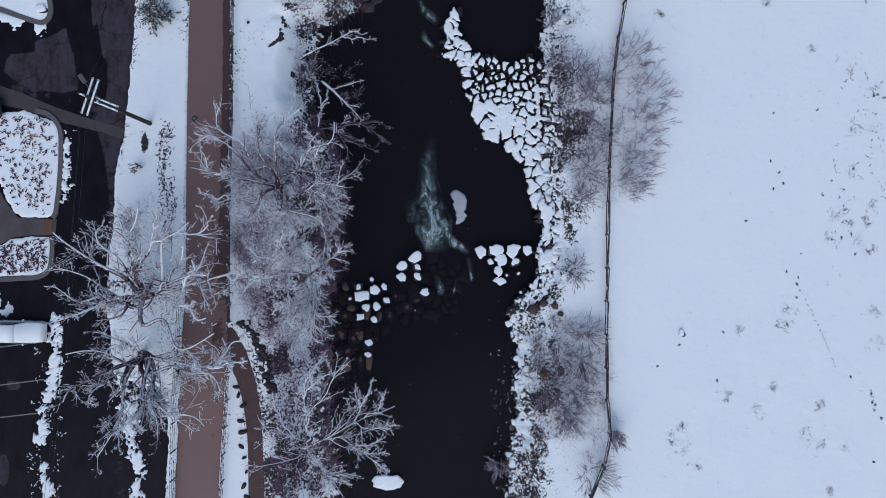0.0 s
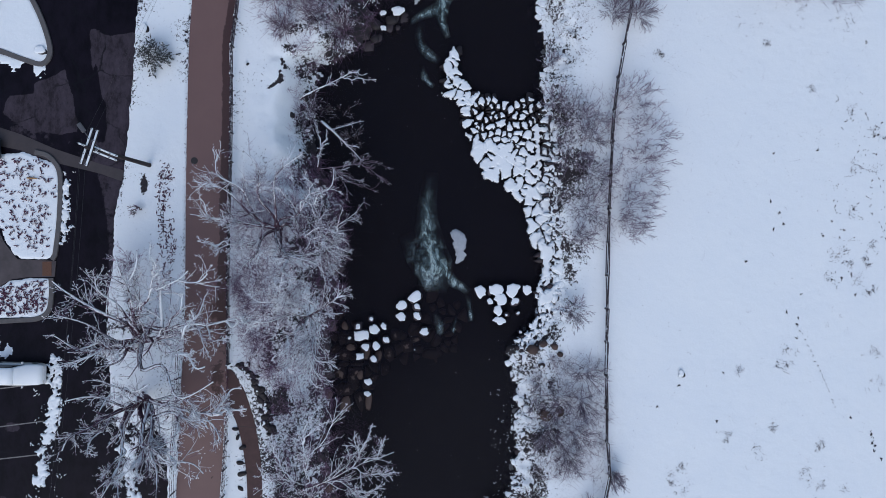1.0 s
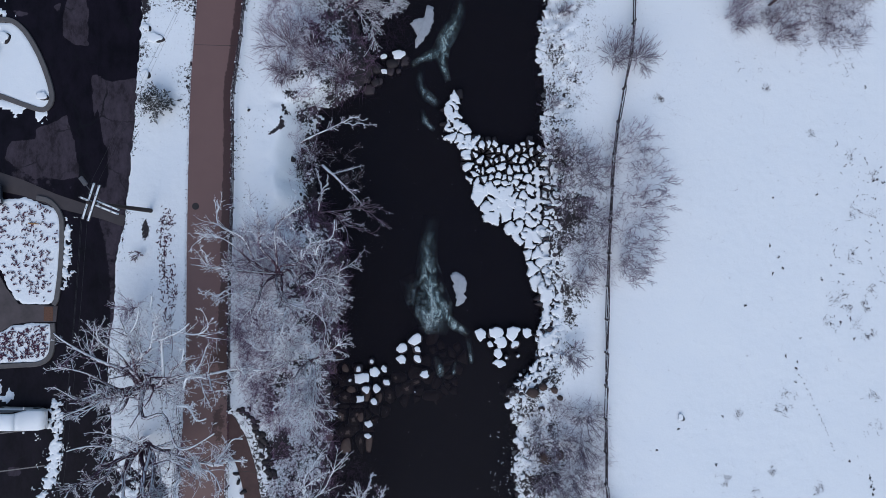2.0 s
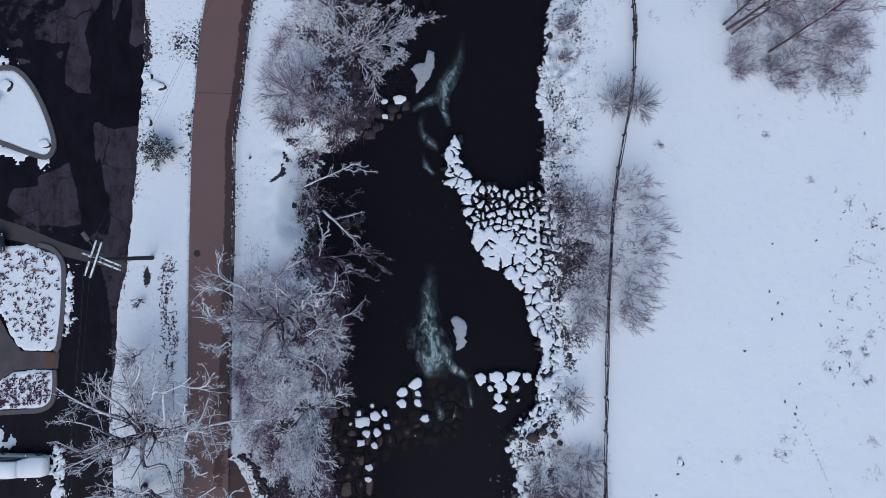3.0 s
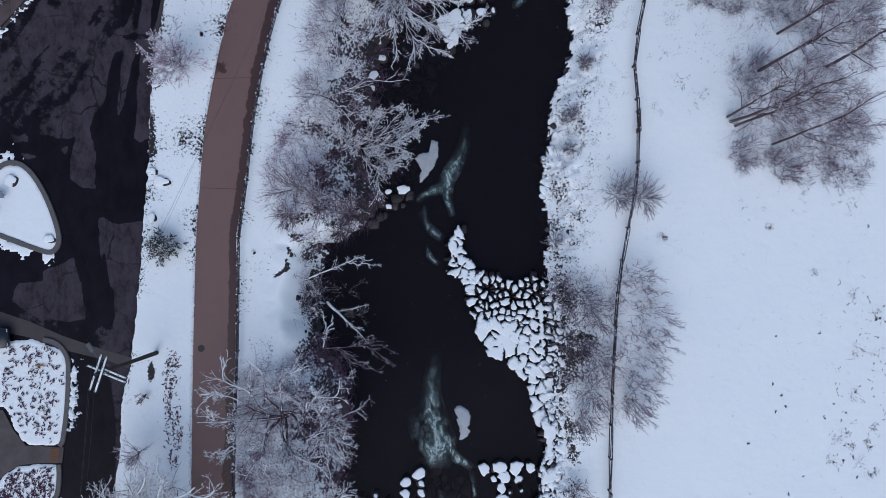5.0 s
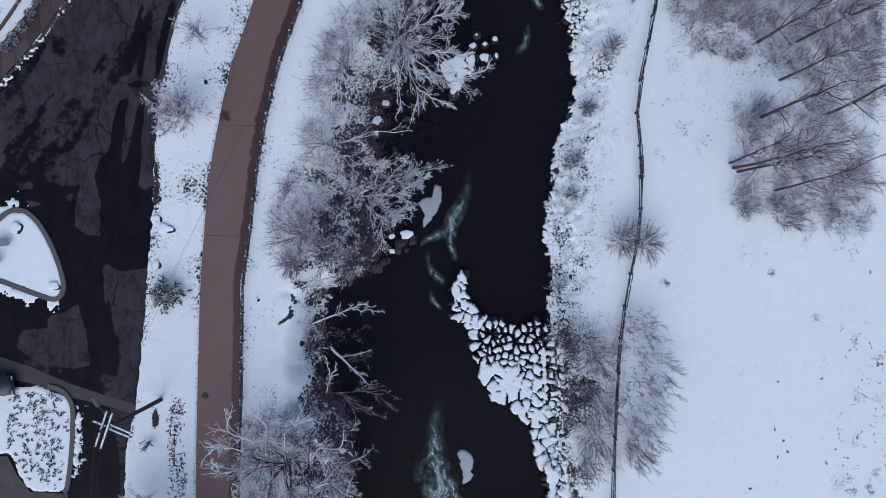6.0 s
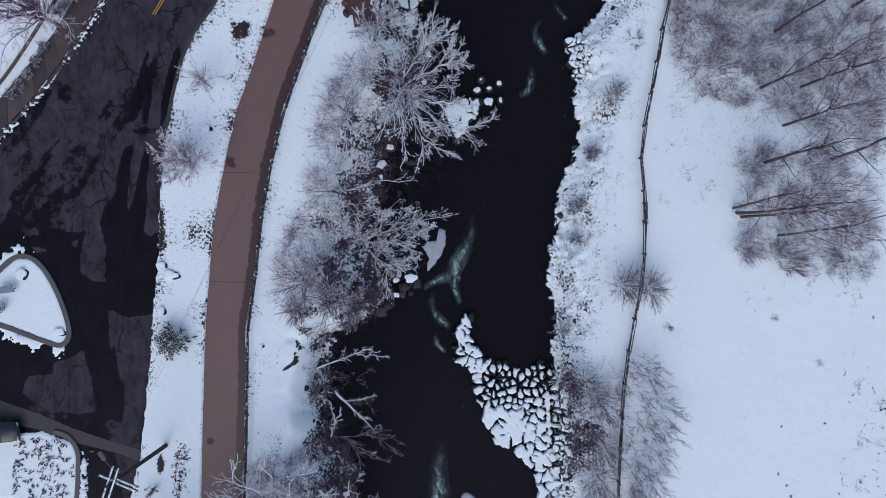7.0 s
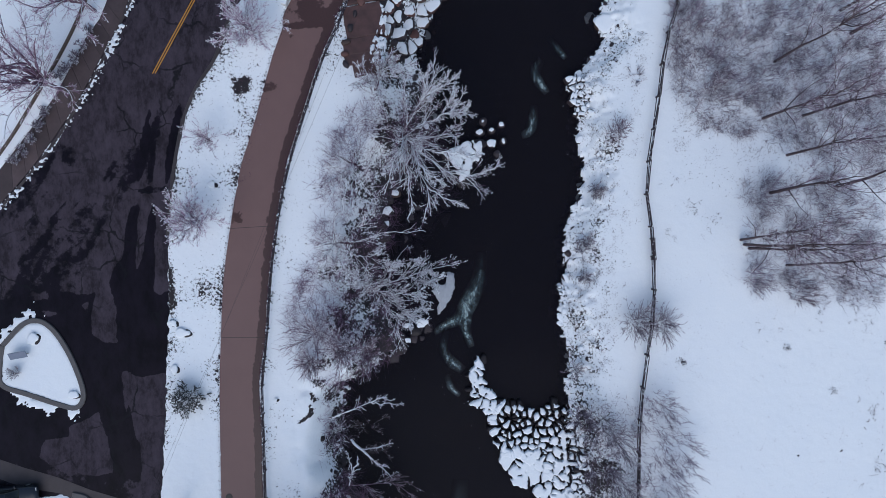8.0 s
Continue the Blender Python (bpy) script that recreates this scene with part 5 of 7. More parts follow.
tree("trail_tree", (-25.3, -8.7, 0.0), limbs(6.5, 0.28, TRAIL_LIMBS_S, 36), SPREAD, 34, SNOWY, "crooked leafless tree with snowy limbs beside the trail", snow=0.14, least=0.009, kink=0.2, laden=2.1, bud=0.04)
SNAG = [(11, 0.18, 48, 0.05), (5, 0.5, 42, 0.0), (3, 0.55, 40, 0)]
tree("leaning_snag", (-12.55, 16.68, -2.0), [(-7.52, 18.71, -0.9, 0.11), (-5.83, 18.04, -1.1, 0.06), (-6.34, 18.43, -1.0, 0.04), (-9.03, 17.49, -1.2, 0.04)], SNAG, 36, SNOWY, "dead white limb reaching over the water", least=0.012, bow=1.0, snow=0.05, kink=0.13)
tree("leaning_snag", (-10.66, 14.73, -2.0), [(-6.93, 11.36, -1.8, 0.14), (-7.97, 14.42, -1.2, 0.06), (-6.98, 14.56, -1.4, 0.03), (-7.22, 12.26, -1.6, 0.06)], SNAG, 45, SNOWY, "dead snow-topped trunk fallen over the water's edge", least=0.012, bow=1.0, snow=0.03, kink=0.08)
tree("leaning_snag", (-10.99, 10.52, -2.3), [(-10.43, 12.49, -0.9, 0.1), (-10.96, 14.21, -0.9, 0.07), (-10.02, 13.79, -0.8, 0.06), (-9.64, 12.62, -0.9, 0.04)], SNAG, 35, SNOWY, "dead forked trunk with snow on the river bank", least=0.012, bow=1.0, snow=0.05, kink=0.1)
tree("bank_tree", (-11.17, 10.56, -2.5), [(-5.88, 10.92, -1.6, 0.045), (-7.21, 10.9, -1.5, 0.03), (-4.6, 9.07, -1.8, 0.03), (-5.92, 8.55, -1.9, 0.03), (-8.06, 7.73, -1.8, 0.03), (-6.97, 9.59, -1.7, 0.03), (-5.37, 9.88, -1.8, 0.03), (-6.4, 11.7, -1.7, 0.025), (-8.3, 9.3, -1.7, 0.03)], UPRIGHT + [(3, 0.5, 28, 0.0)], 48, (M_TWIG_RED, M_TWIG_RED), "low leafless tree with brown twigs hanging over the water", snow=0.03, least=0.010, bow=1.0)
for x, y, seed in ((-9.2, 15.7, 481), (-8.0, 13.2, 482)):
    bush("trailing_brush", (x, y, WATER_Z + 0.1), 1.9, 0.8, 7, seed, (M_BARK_BARE, M_GRASS), "dark bare twigs trailing over the water", SPARSE, foot=0.3, snow=0.03, least=0.006)
bush("bank_shrub", (-12.07, 15.38, surface(-12.07, 15.38)), 2.0, 1.6, 30, 37, (M_TWIG_BARE, M_WISP), "snowy twiggy bank shrub", UPRIGHT, snow=0.06, foot=0.2)
tree("bank_tree", (-8.82, 28.00, -2.0), limbs(3.0, 0.11, [(-1.36, 30.09), (-2.48, 28.27), (-3.60, 26.01), (-6.34, 30.52), (-9.04, 28.47), (-5.40, 23.51), (-10.86, 29.82), (-1.9, 29.2), (-3.0, 27.1), (-4.6, 30.3)], 26), FULL, 5, SNOWY, "leafless bank tree bending over the water, snowy", snow=0.2, least=0.010, laden=0.85)
for x, y, r, high, n, seed in ((-12.9, 24.6, 2.6, 2.6, 32, 6), (-10.6, 23.2, 2.4, 2.6, 32, 39), (-13.4, 22.2, 1.5, 1.8, 34, 46), (-8.6, 22.4, 2.0, 2.2, 32, 47)):
    bush("bank_shrub", (x, y, surface(x, y)), r, high, n, seed, (M_TWIG_RED, M_WISP), "brown fan-shaped bank shrub dusted with snow", UPRIGHT, foot=0.12, snow=0.12, least=0.009)
tree("bank_tree", (-5.75, 40.30, -2.2), limbs(3.6, 0.13, [(-0.95, 46.63), (0.40, 43.90), (0.81, 41.94), (0.02, 40.27), (2.84, 37.73), (1.33, 36.33), (-0.19, 34.93), (-2.40, 34.28), (-4.06, 35.56), (-6.00, 35.64), (-2.93, 45.74), (-4.64, 45.56), (-6.89, 44.19), (-8.67, 42.07), (0.1, 45.4), (-0.2, 44.6), (-1.9, 46.2), (0.7, 42.9)], 32), FULL, 7, SNOWY, "large leafless bank tree fanning over the river, snowy", snow=0.13, least=0.010, laden=1.15)
tree("bank_tree", (-7.40, 44.60, -1.6), limbs(3.0, 0.09, [(-5.10, 47.60), (-7.60, 47.20), (-3.30, 46.60), (-8.90, 45.00), (-6.10, 43.20)]), FAN, 77, SNOWY, "slender leafless bank tree with snowy twigs", snow=0.1, least=S)
tree("bank_tree", (-8.69, 38.69, -1.5), limbs(3.5, 0.08, [(-10.88, 39.91), (-11.22, 36.77), (-9.99, 33.57), (-7.90, 41.14), (-7.21, 35.72)]), SPARSE, 40, SNOWY, "thin leafless bank tree with clinging snow", snow=0.08, least=0.013)
tree("bank_tree", (-9.73, 32.27, -1.8), limbs(3.0, 0.09, [(-12.18, 32.31), (-4.42, 32.92), (-7.95, 29.88), (-12.04, 30.03), (-10.05, 34.50)]), SPARSE, 8, SNOWY, "thin leafless bank tree with snow", snow=0.08, least=0.013)
# verge
def crown(loc, r, high, rad, n, seed, lean=(0.0, 0.0), low=0.45):
    """Rows of tips for a small round crown over its base."""
    rng = random.Random(seed)
    rows = [(loc[0] + lean[0], loc[1] + lean[1], loc[2] + high, rad)]
    for i in range(n):
        a, q = i * 2.4 + rng.uniform(-0.3, 0.3), r * math.sqrt((i + 0.7) / n)
        rows.append((loc[0] + lean[0] + q * math.cos(a), loc[1] + lean[1] + q * math.sin(a), loc[2] + high * (1.0 - low * (q / r) ** 2) * rng.uniform(0.88, 1.08), rad * rng.uniform(0.5, 0.75)))
    return rows


VERGE_MATS = (M_BARK_PINK, M_TWIG_PINK)
for loc, r, high, seed, lean in (((-22.30, 34.60, 0.0), 2.75, 3.8, 9, (-0.1, 0.2)), ((-17.05, 49.95, 0.0), 3.0, 4.2, 10, (-0.1, 0.3))):
    tree("verge_tree", loc, crown(loc, r, high, 0.06, 15, seed, lean), VERGE, seed, VERGE_MATS, "small leafless verge tree with pinkish twigs and snow", snow=0.11, least=0.010, bud=0.05)
for loc, r, high, seed in (((-21.10, 41.30, 0.0), 2.0, 2.9, 11), ((-25.60, 2.43, 0.0), 1.8, 2.8, 41)):
    tree("verge_shrub", loc, crown(loc, r, high, 0.035, 11, seed), [(8, 0.5, 30, 0.1), (6, 0.46, 32, 0.05), (3, 0.5, 32, 0.0)], seed, VERGE_MATS, "thin leafless shrub in the snowy verge", snow=0.08, least=0.009, bud=0.035)
bush("verge_shrub", (-25.69, 6.89, 0.0), 0.6, 1.0, 7, 42, PINK, "small leafless shrub in the snowy verge", [(5, 0.5, 32, 0.2), (3, 0.5, 32, 0.1)], least=0.014)
# west lawn tree beyond the road
LAWN_BASE = (-33.89, 46.29, 0.0)
LAWN_TIPS = crown(LAWN_BASE, 6.2, 9.0, 0.20, 20, 43, (-0.9, 0.3), 0.4)
tree("lawn_tree", LAWN_BASE, LAWN_TIPS, [(10, 0.36, 36, 0.04), (8, 0.46, 34, 0.03), (5, 0.5, 34, 0.0)], 43, VERGE_MATS, "leafless street tree with pinkish snowy twigs on a lawn", snow=0.06, least=0.011, bud=0.05, laden=1.6)
tree("lawn_tree", (-30.75, 52.9, 0.0), crown((-30.75, 52.9, 0.0), 5.8, 9.0, 0.18, 20, 44, (-0.8, 0.4), 0.4), [(10, 0.36, 36, 0.04), (8, 0.46, 34, 0.03), (5, 0.5, 34, 0.0)], 44, VERGE_MATS, "leafless street tree with pinkish snowy twigs on a lawn", snow=0.06, least=0.011, bud=0.05, laden=1.6)
# east bank
for i, (x, y, r) in enumerate([(9.98, 16.18, 1.8), (11.72, 14.94, 2.2), (11.22, 11.96, 2.2), (13.21, 13.45, 2.2), (12.96, 9.98, 2.2), (12.71, 7.00, 2), (12.21, 4.52, 1.2)]):
    bush("fence_shrub", (x, y, -2.2), r * 1.1, 3.0, 30, 100 + i, (M_TWIG_BARE, M_WISP), "dense leafless grey shrub beside the fence", UPRIGHT, group="fence shrubs", foot=0.45, snow=0.05)
for i, (x, y, r) in enumerate([(16.15, 16.40, 1.6), (17.14, 13.43, 2), (16.90, 10.46, 2), (16.40, 7.48, 1.6), (15.91, 5.50, 1.2)]):
    bush("fence_shrub", (x + 0.4, y, -2.1), r * 1.35, 3.0, 32, 120 + i, (M_WISP, M_WISP), "leafless snowy shrub leaning over the fence", UPRIGHT, group="fence shrubs", foot=0.85, snow=0.07)
bush("fence_shrub", (15.00, 24.30, -2.1), 2.3, 2.4, 46, 17, (M_TWIG_BARE, M_WISP), "leafless grey shrub grown through the fence", UPRIGHT, snow=0.1, foot=0.3)
bush("fence_shrub", (17.20, 24.10, -2.1), 1.9, 2.2, 38, 117, (M_TWIG_BARE, M_WISP), "leafless grey shrub grown through the fence", UPRIGHT, snow=0.08, foot=0.2)
for i, (x, y, r) in enumerate([(12.71, -7.40, 1.6), (11.47, -1.94, 1.3), (12.96, -19.81, 2), (11.72, -12.86, 1.3), (12.21, -9.88, 1.2), (14.94, -16.33, 0.7), (10.2, -9.6, 1.5), (9.4, -12.4, 1.4), (10.9, -14.6, 1.2)]):
    bush("bank_shrub", (x, y, -2.2), r * 1.3, 2.4, 32, 130 + i, (M_TWIG_BARE, M_WISP), "leafless grey bank shrub", UPRIGHT, group="bank shrubs", foot=0.4, snow=0.05)
for i, (x, y, r) in enumerate([(8.80, -13.96, 1.3), (9.80, -11.96, 1.2), (8.30, -10.45, 1.1), (10.30, -15.46, 1), (8.80, -8.45, 1.1), (10.92, 31.68, 0.8), (12.17, 36.24, 0.8), (10.69, 28.40, 0.6), (9.46, 20.06, 1), (11.85, 36.01, 0.7), (15.79, 46.00, 1), (10.65, 30.99, 0.8)]):
    bush("bank_shrub", (x, y, -2.6), r * 1.1, 1.1, 22, 140 + i, (M_TWIG_BARE, M_WISP), "low snowy bank shrub", UPRIGHT, group="bank shrubs", snow=0.08, foot=0.4)
bush("drift_brush", (4.86, -19.17, -3.2), 1.2, 1.2, 14, 160, SNOWY, "snow-laden brush at the water's edge", snow=0.08, least=0.022)
bush("bank_shrub", (13.96, 41.18, -2.2), 1.3, 1.6, 24, 21, REDDISH, "round reddish twiggy shrub in snow")

# grove on the field
for i, (x, y) in enumerate([(24.59, 31.21), (25.31, 30.43), (24.9, 30.8), (27.35, 35.27), (28.56, 28.79), (28.98, 38.57), (27.01, 41.91), (35.05, 49.12), (34.34, 50.15), (34.2, 51.2), (33.6, 52.3), (33.28, 35.64), (28.20, 46.88), (30.52, 42.02)]):
    top = 9.0 + (i * 37 % 5)
    tree("field_tree", (x, y, -2.1), [(x + 0.5 + 0.4 * math.sin(i * 3.1), y + 0.3 + 0.5 * math.cos(i * 1.7), top, 0.115 + 0.014 * (i % 4)), (x + 2.2, y - 0.9, top * 0.85, 0.07), (x - 0.6, y + 1.8, top * 0.8, 0.06), (x + 1.2, y + 1.7, top * 0.7, 0.05), (x - 1.0, y - 0.8, top * 0.6, 0.045)], MID, 40 + i, GROVE, "tall bare grey-brown tree in a snowy field", group="field grove", bow=1.0, least=0.011, snow=0.05, kink=0.1)
for i, (x, y, r) in enumerate([(30.04, 29.74, 2.6), (32.12, 31.67, 2.4), (34.06, 30.09, 2.4), (26.99, 35.13, 1.5), (21.27, 49.16, 2.6), (24.20, 47.04, 2.6), (28.80, 49.37, 2.6), (22.08, 44.11, 2), (26.12, 44.95, 2), (33.11, 44.18, 2.6), (35.45, 40.07, 2.4), (26.87, 51.45, 2.6), (31.28, 35.72, 2), (33.18, 33.13, 2), (20.35, 51.21, 1.8), (30.20, 46.80, 2.4), (34.71, 46.63, 2.4), (31.88, 51.25, 2.4), (25.46, 27.91, 1.4), (29.43, 26.75, 1.3)]):
    bush("thicket_shrub", (x, y, -2.1), r * 1.35, 2.4, 28, 60 + i, (REDDISH if i % 3 == 1 else (M_WISP, M_WISP)), "dense bare thicket shrub in the snow", UPRIGHT, group="field thicket", foot=0.7, snow=0.06, least=0.007)


# ---- fences ----
def along(line, step):
    """Points about every step metres along a line, with the way there."""
    p = np.asarray(line, float)
    s = np.concatenate([[0], np.cumsum(np.linalg.norm(np.diff(p, axis=0), axis=1))])
    n = max(1, round(s[-1] / step))
    return np.stack([np.interp(np.linspace(0, s[-1], n + 1), s, p[:, i]) for i in (0, 1)], -1)


def fence(name, line, base, step, heights, post_h, label, mat, seed, sway=0.0, post=0.06, rail=0.045, dust=None):
    """Posts and rails; base gives the ground's height at a post."""
    rng = random.Random(seed)
    pts = along(line, step)
    root = thing(name, (float(pts[0][0]), float(pts[0][1]), base), label, "fence")
    o = Vector((float(pts[0][0]), float(pts[0][1])))
    for p in pts:
        bm = bmesh.new()
        box(bm, p[0] - o.x, p[1] - o.y, post_h / 2 - 0.2, post * 2, post * 2, post_h + 0.4, 0.012, rng.uniform(-10, 10))
        part("post", bm, mat, root)
        if dust:
            bm = bmesh.new()
            box(bm, p[0] - o.x, p[1] - o.y, post_h + 0.035, post * 2.2, post * 2.2, 0.07, 0.03)
            part("snow_cap", bm, M_SNOW, root, "small cap of snow", True)
    for a, b in zip(pts[:-1], pts[1:]):
        for h in heights:
            da, db = rng.uniform(-sway, sway), rng.uniform(-sway, sway)
            bm = bmesh.new()
            d = Vector((b[0] - a[0], b[1] - a[1]))
            side = Vector((-d.y, d.x)).normalized()
            u = Vector((a[0] - o.x, a[1] - o.y, h + da * 0.5)) + Vector((side.x, side.y, 0)) * da
            v = Vector((b[0] - o.x, b[1] - o.y, h + db * 0.5)) + Vector((side.x, side.y, 0)) * db
            tube(bm, u, v, rail * rng.uniform(0.85, 1.15), rail * rng.uniform(0.7, 1.0), 7)
            part("rail", bm, mat, root)
    return root


FENCE_E = smooth_line([(12.81, -21.55), (13.84, -19.09), (14.53, -17.37), (14.43, -15.41), (14.23, -12.71), (14.18, -7.80), (14.23, -2.90), (14.28, 2.01), (14.43, 6.92), (14.63, 11.83), (14.82, 14.77), (15.07, 17.23), (15.41, 19.68), (15.74, 21.40), (16.27, 24.37), (16.61, 27.82), (16.59, 32.27), (16.66, 29.26), (16.47, 33.25), (16.22, 35.75), (16.44, 37.73), (16.89, 40.20), (17.45, 43.17), (18.10, 47.12), (18.81, 50.08), (19.70, 52.53)], 0.8)
fence("split_rail_fence", FENCE_E, -2.1, 2.9, (0.35, 0.75, 1.05), 1.15, "dark weathered split-rail fence along the snowy field", M_RAIL_FENCE, 5, 0.08, 0.07, 0.055)
RAIL_N = smooth_line([(-17.84, -6.09), (-17.84, -2.78), (-17.84, 1.93), (-17.74, 6.65), (-17.60, 11.37), (-17.56, 16.09), (-17.51, 20.81), (-16.98, 24.38), (-16.51, 29.15), (-15.76, 33.92), (-14.66, 38.67), (-13.04, 43.40), (-11.28, 48.13), (-10.04, 50.48), (-9.03, 52.84)], 0.8)
fence("trail_railing", RAIL_N, 0.0, 2.4, (0.35, 0.62, 0.88), 0.95, "dark metal railing along the brown trail", M_RAIL, 6, 0.0, 0.05, 0.045, True)
RAIL_S = smooth_line([(-18.50, -21.66), (-18.31, -16.94), (-18.03, -13.17), (-17.93, -10.33)], 0.8)
fence("trail_railing", RAIL_S, 0.0, 2.4, (0.35, 0.7, 1.05), 1.1, "snow-dusted railing along the brown trail", M_RAIL_SNOW, 7, 0.0, 0.045, 0.04, True)
RAIL_W = smooth_line([(-22.60, -21.66), (-22.51, -16.94), (-22.37, -12.22), (-22.09, -7.50), (-21.94, -4.91)], 0.8)
fence("trail_railing", RAIL_W, 0.0, 2.4, (0.35, 0.7, 1.05), 1.1, "snow-dusted railing between trail and car park", M_RAIL_SNOW, 8, 0.0, 0.045, 0.04, True)


# ---- kerbs, beds and paint ----
def kerb(name, line, wide, high, mat, label, closed=False):
    """A rounded concrete kerb along a line, standing on the asphalt."""
    p = np.asarray(line, float)
    if closed:
        p = np.vstack([p, p[:1]])
    t = np.gradient(p, axis=0)
    t /= np.linalg.norm(t, axis=1, keepdims=True) + 1e-9
    side = np.stack([-t[:, 1], t[:, 0]], -1)
    prof = ((-wide / 2, -0.2), (-wide / 2, high - 0.03), (-wide / 2 + 0.03, high), (wide / 2 - 0.03, high), (wide / 2, high - 0.03), (wide / 2, -0.2))
    rings = np.stack([np.concatenate([p + side * a, np.full((len(p), 1), b)], 1) for a, b in prof], 1)
    n, k = len(p), len(prof)
    i = np.arange(n * k).reshape(n, k)
    f = np.stack([i[:-1, :-1], i[:-1, 1:], i[1:, 1:], i[1:, :-1]], -1).reshape(-1, 4)
    return tagged(new(name, mesh_of(name, rings.reshape(-1, 3), f[:, ::-1], mat)), label, "kerb", kind="structure")


kerb("kerb_island", ISLAND, 0.42, 0.12, M_CURB, "grey concrete kerb round a snowy traffic island", True)
kerb("kerb_bed_north", smooth_line([(-34.24, 11.65), (-33.14, 11.32), (-32.27, 10.22), (-32.12, 8.54), (-32.25, 5.67), (-32.58, 3.03), (-32.82, 2.60)], 0.3), 0.4, 0.12, M_CURB, "grey concrete kerb round a planting bed")
kerb("kerb_bed_south", smooth_line([(-32.91, 1.06), (-32.86, -0.08), (-33.09, -1.62), (-34.00, -2.34), (-35.73, -2.49), (-39.08, -2.70)], 0.3), 0.4, 0.12, M_CURB, "grey concrete kerb round a planting bed")
kerb("kerb_verge", smooth_line([(-25.28, 33.33), (-24.66, 38.14), (-24.17, 40.78), (-23.49, 43.42), (-22.32, 46.03), (-20.68, 48.39), (-19.72, 50.77), (-18.56, 53.38)], 0.5) - np.array((0.05, 0)), 0.3, 0.03, M_GUTTER, "concrete gutter kerb beside the snowy verge")
kerb("kerb_road_west", smooth_line([(-27.62, 53.80), (-29.87, 49.42), (-32.23, 45.38), (-34.52, 42.06), (-36.84, 39.22), (-39.40, 36.50)], 0.5), 0.22, 0.06, M_GUTTER, "concrete kerb beside the sidewalk")


def stripe(name, pts, wide, z, mat, label):
    p = smooth_line(pts, 0.5)
    t = np.gradient(p, axis=0)
    t /= np.linalg.norm(t, axis=1, keepdims=True)
    side = np.stack([-t[:, 1], t[:, 0]], -1) * wide / 2
    v = np.vstack([np.hstack([p - side, np.full((len(p), 1), z)]), np.hstack([p + side, np.full((len(p), 1), z)])])
    n = len(p)
    f = [(i, i + 1, n + i + 1, n + i) for i in range(n - 1)]
    return tagged(new(name, mesh_of(name, v, f, mat)), label, "road marking", kind="structure")


M_YELLOW = mat_plain("yellow_paint", (0.50, 0.22, 0.02), 0.6, 0.45, 7)
M_WHITE = mat_plain("worn_white_paint", (0.16, 0.15, 0.15), 0.7, 0.6, 5)
for i, off in enumerate((-0.11, 0.11)):
    stripe("centre_line", [(x + off, y) for x, y in [(-25.95, 47.38), (-24.50, 49.84), (-22.43, 53.34), (-19.84, 57.78), (-17.26, 62.03)]], 0.085, -0.024, M_YELLOW, "worn yellow double centre line")
for a, b in (((-33.58, -7.80), (-40.15, -8.61)), ((-33.58, -10.99), (-40.15, -11.84)), ((-33.77, -13.79), (-40.15, -14.51))):
    stripe("parking_line", [a, b], 0.1, -0.024, M_WHITE, "worn white parking line on wet asphalt")

# trail joints and the round cover
M_DARK = mat_plain("dark_metal", (0.02, 0.017, 0.017), 0.5, 0.3, 8)
for a, b in (((-21.01, 24.57), (-17.34, 24.47)), ((-17.32, -11.37), (-15.41, -11.56)), ((-20.13, 33.86), (-16.20, 33.95))):
    stripe("trail_joint", [a, b], 0.035, 0.004 if a[0] < -17.6 or a[1] > 0 else -0.004, M_DARK, "thin dark joint in the concrete")
bm = bmesh.new()
bmesh.ops.create_cone(bm, cap_ends=True, segments=24, radius1=0.3, radius2=0.29, depth=0.03)
cover_ob = part("manhole_cover", bm, M_DARK)
cover_ob.matrix_basis = pose(-20.88, 10.94, 0.004)
tagged(cover_ob, "round dark cover set in the brown trail", "manhole cover")
M_BRICK = mat_plain("brown_tactile_paving", (0.11, 0.05, 0.03), 0.8, 0.3, 12)
bm = bmesh.new()
x0, y0, x1, y1 = -33.63, 2.45, -32.86, 1.26
box(bm, (x0 + x1) / 2, (y0 + y1) / 2, 0.05, x1 - x0, y0 - y1, 0.03, 0.008)
for i in range(6):
    for j in range(9):
        bmesh.ops.create_cone(bm, cap_ends=True, segments=6, radius1=0.03, radius2=0.02, depth=0.012, matrix=pose(x0 + (x1 - x0) * (i + 0.5) / 6, y1 + (y0 - y1) * (j + 0.5) / 9, 0.071))
tagged(part("tactile_paving", bm, M_BRICK), "brown tactile paving plate at a kerb ramp", "paving", kind="structure")


# ---- utility pole ----
M_POLE = mat_plain("dark_wooden_pole", (0.030, 0.021, 0.021), 0.85, 0.3, 10)
M_LAMP = mat_plain("weathered_grey_paint", (0.085, 0.085, 0.095), 0.6, 0.2, 8)
M_STEEL = mat_plain("galvanised_steel", (0.25, 0.25, 0.26), 0.5, 0.2, 8, 0.7)


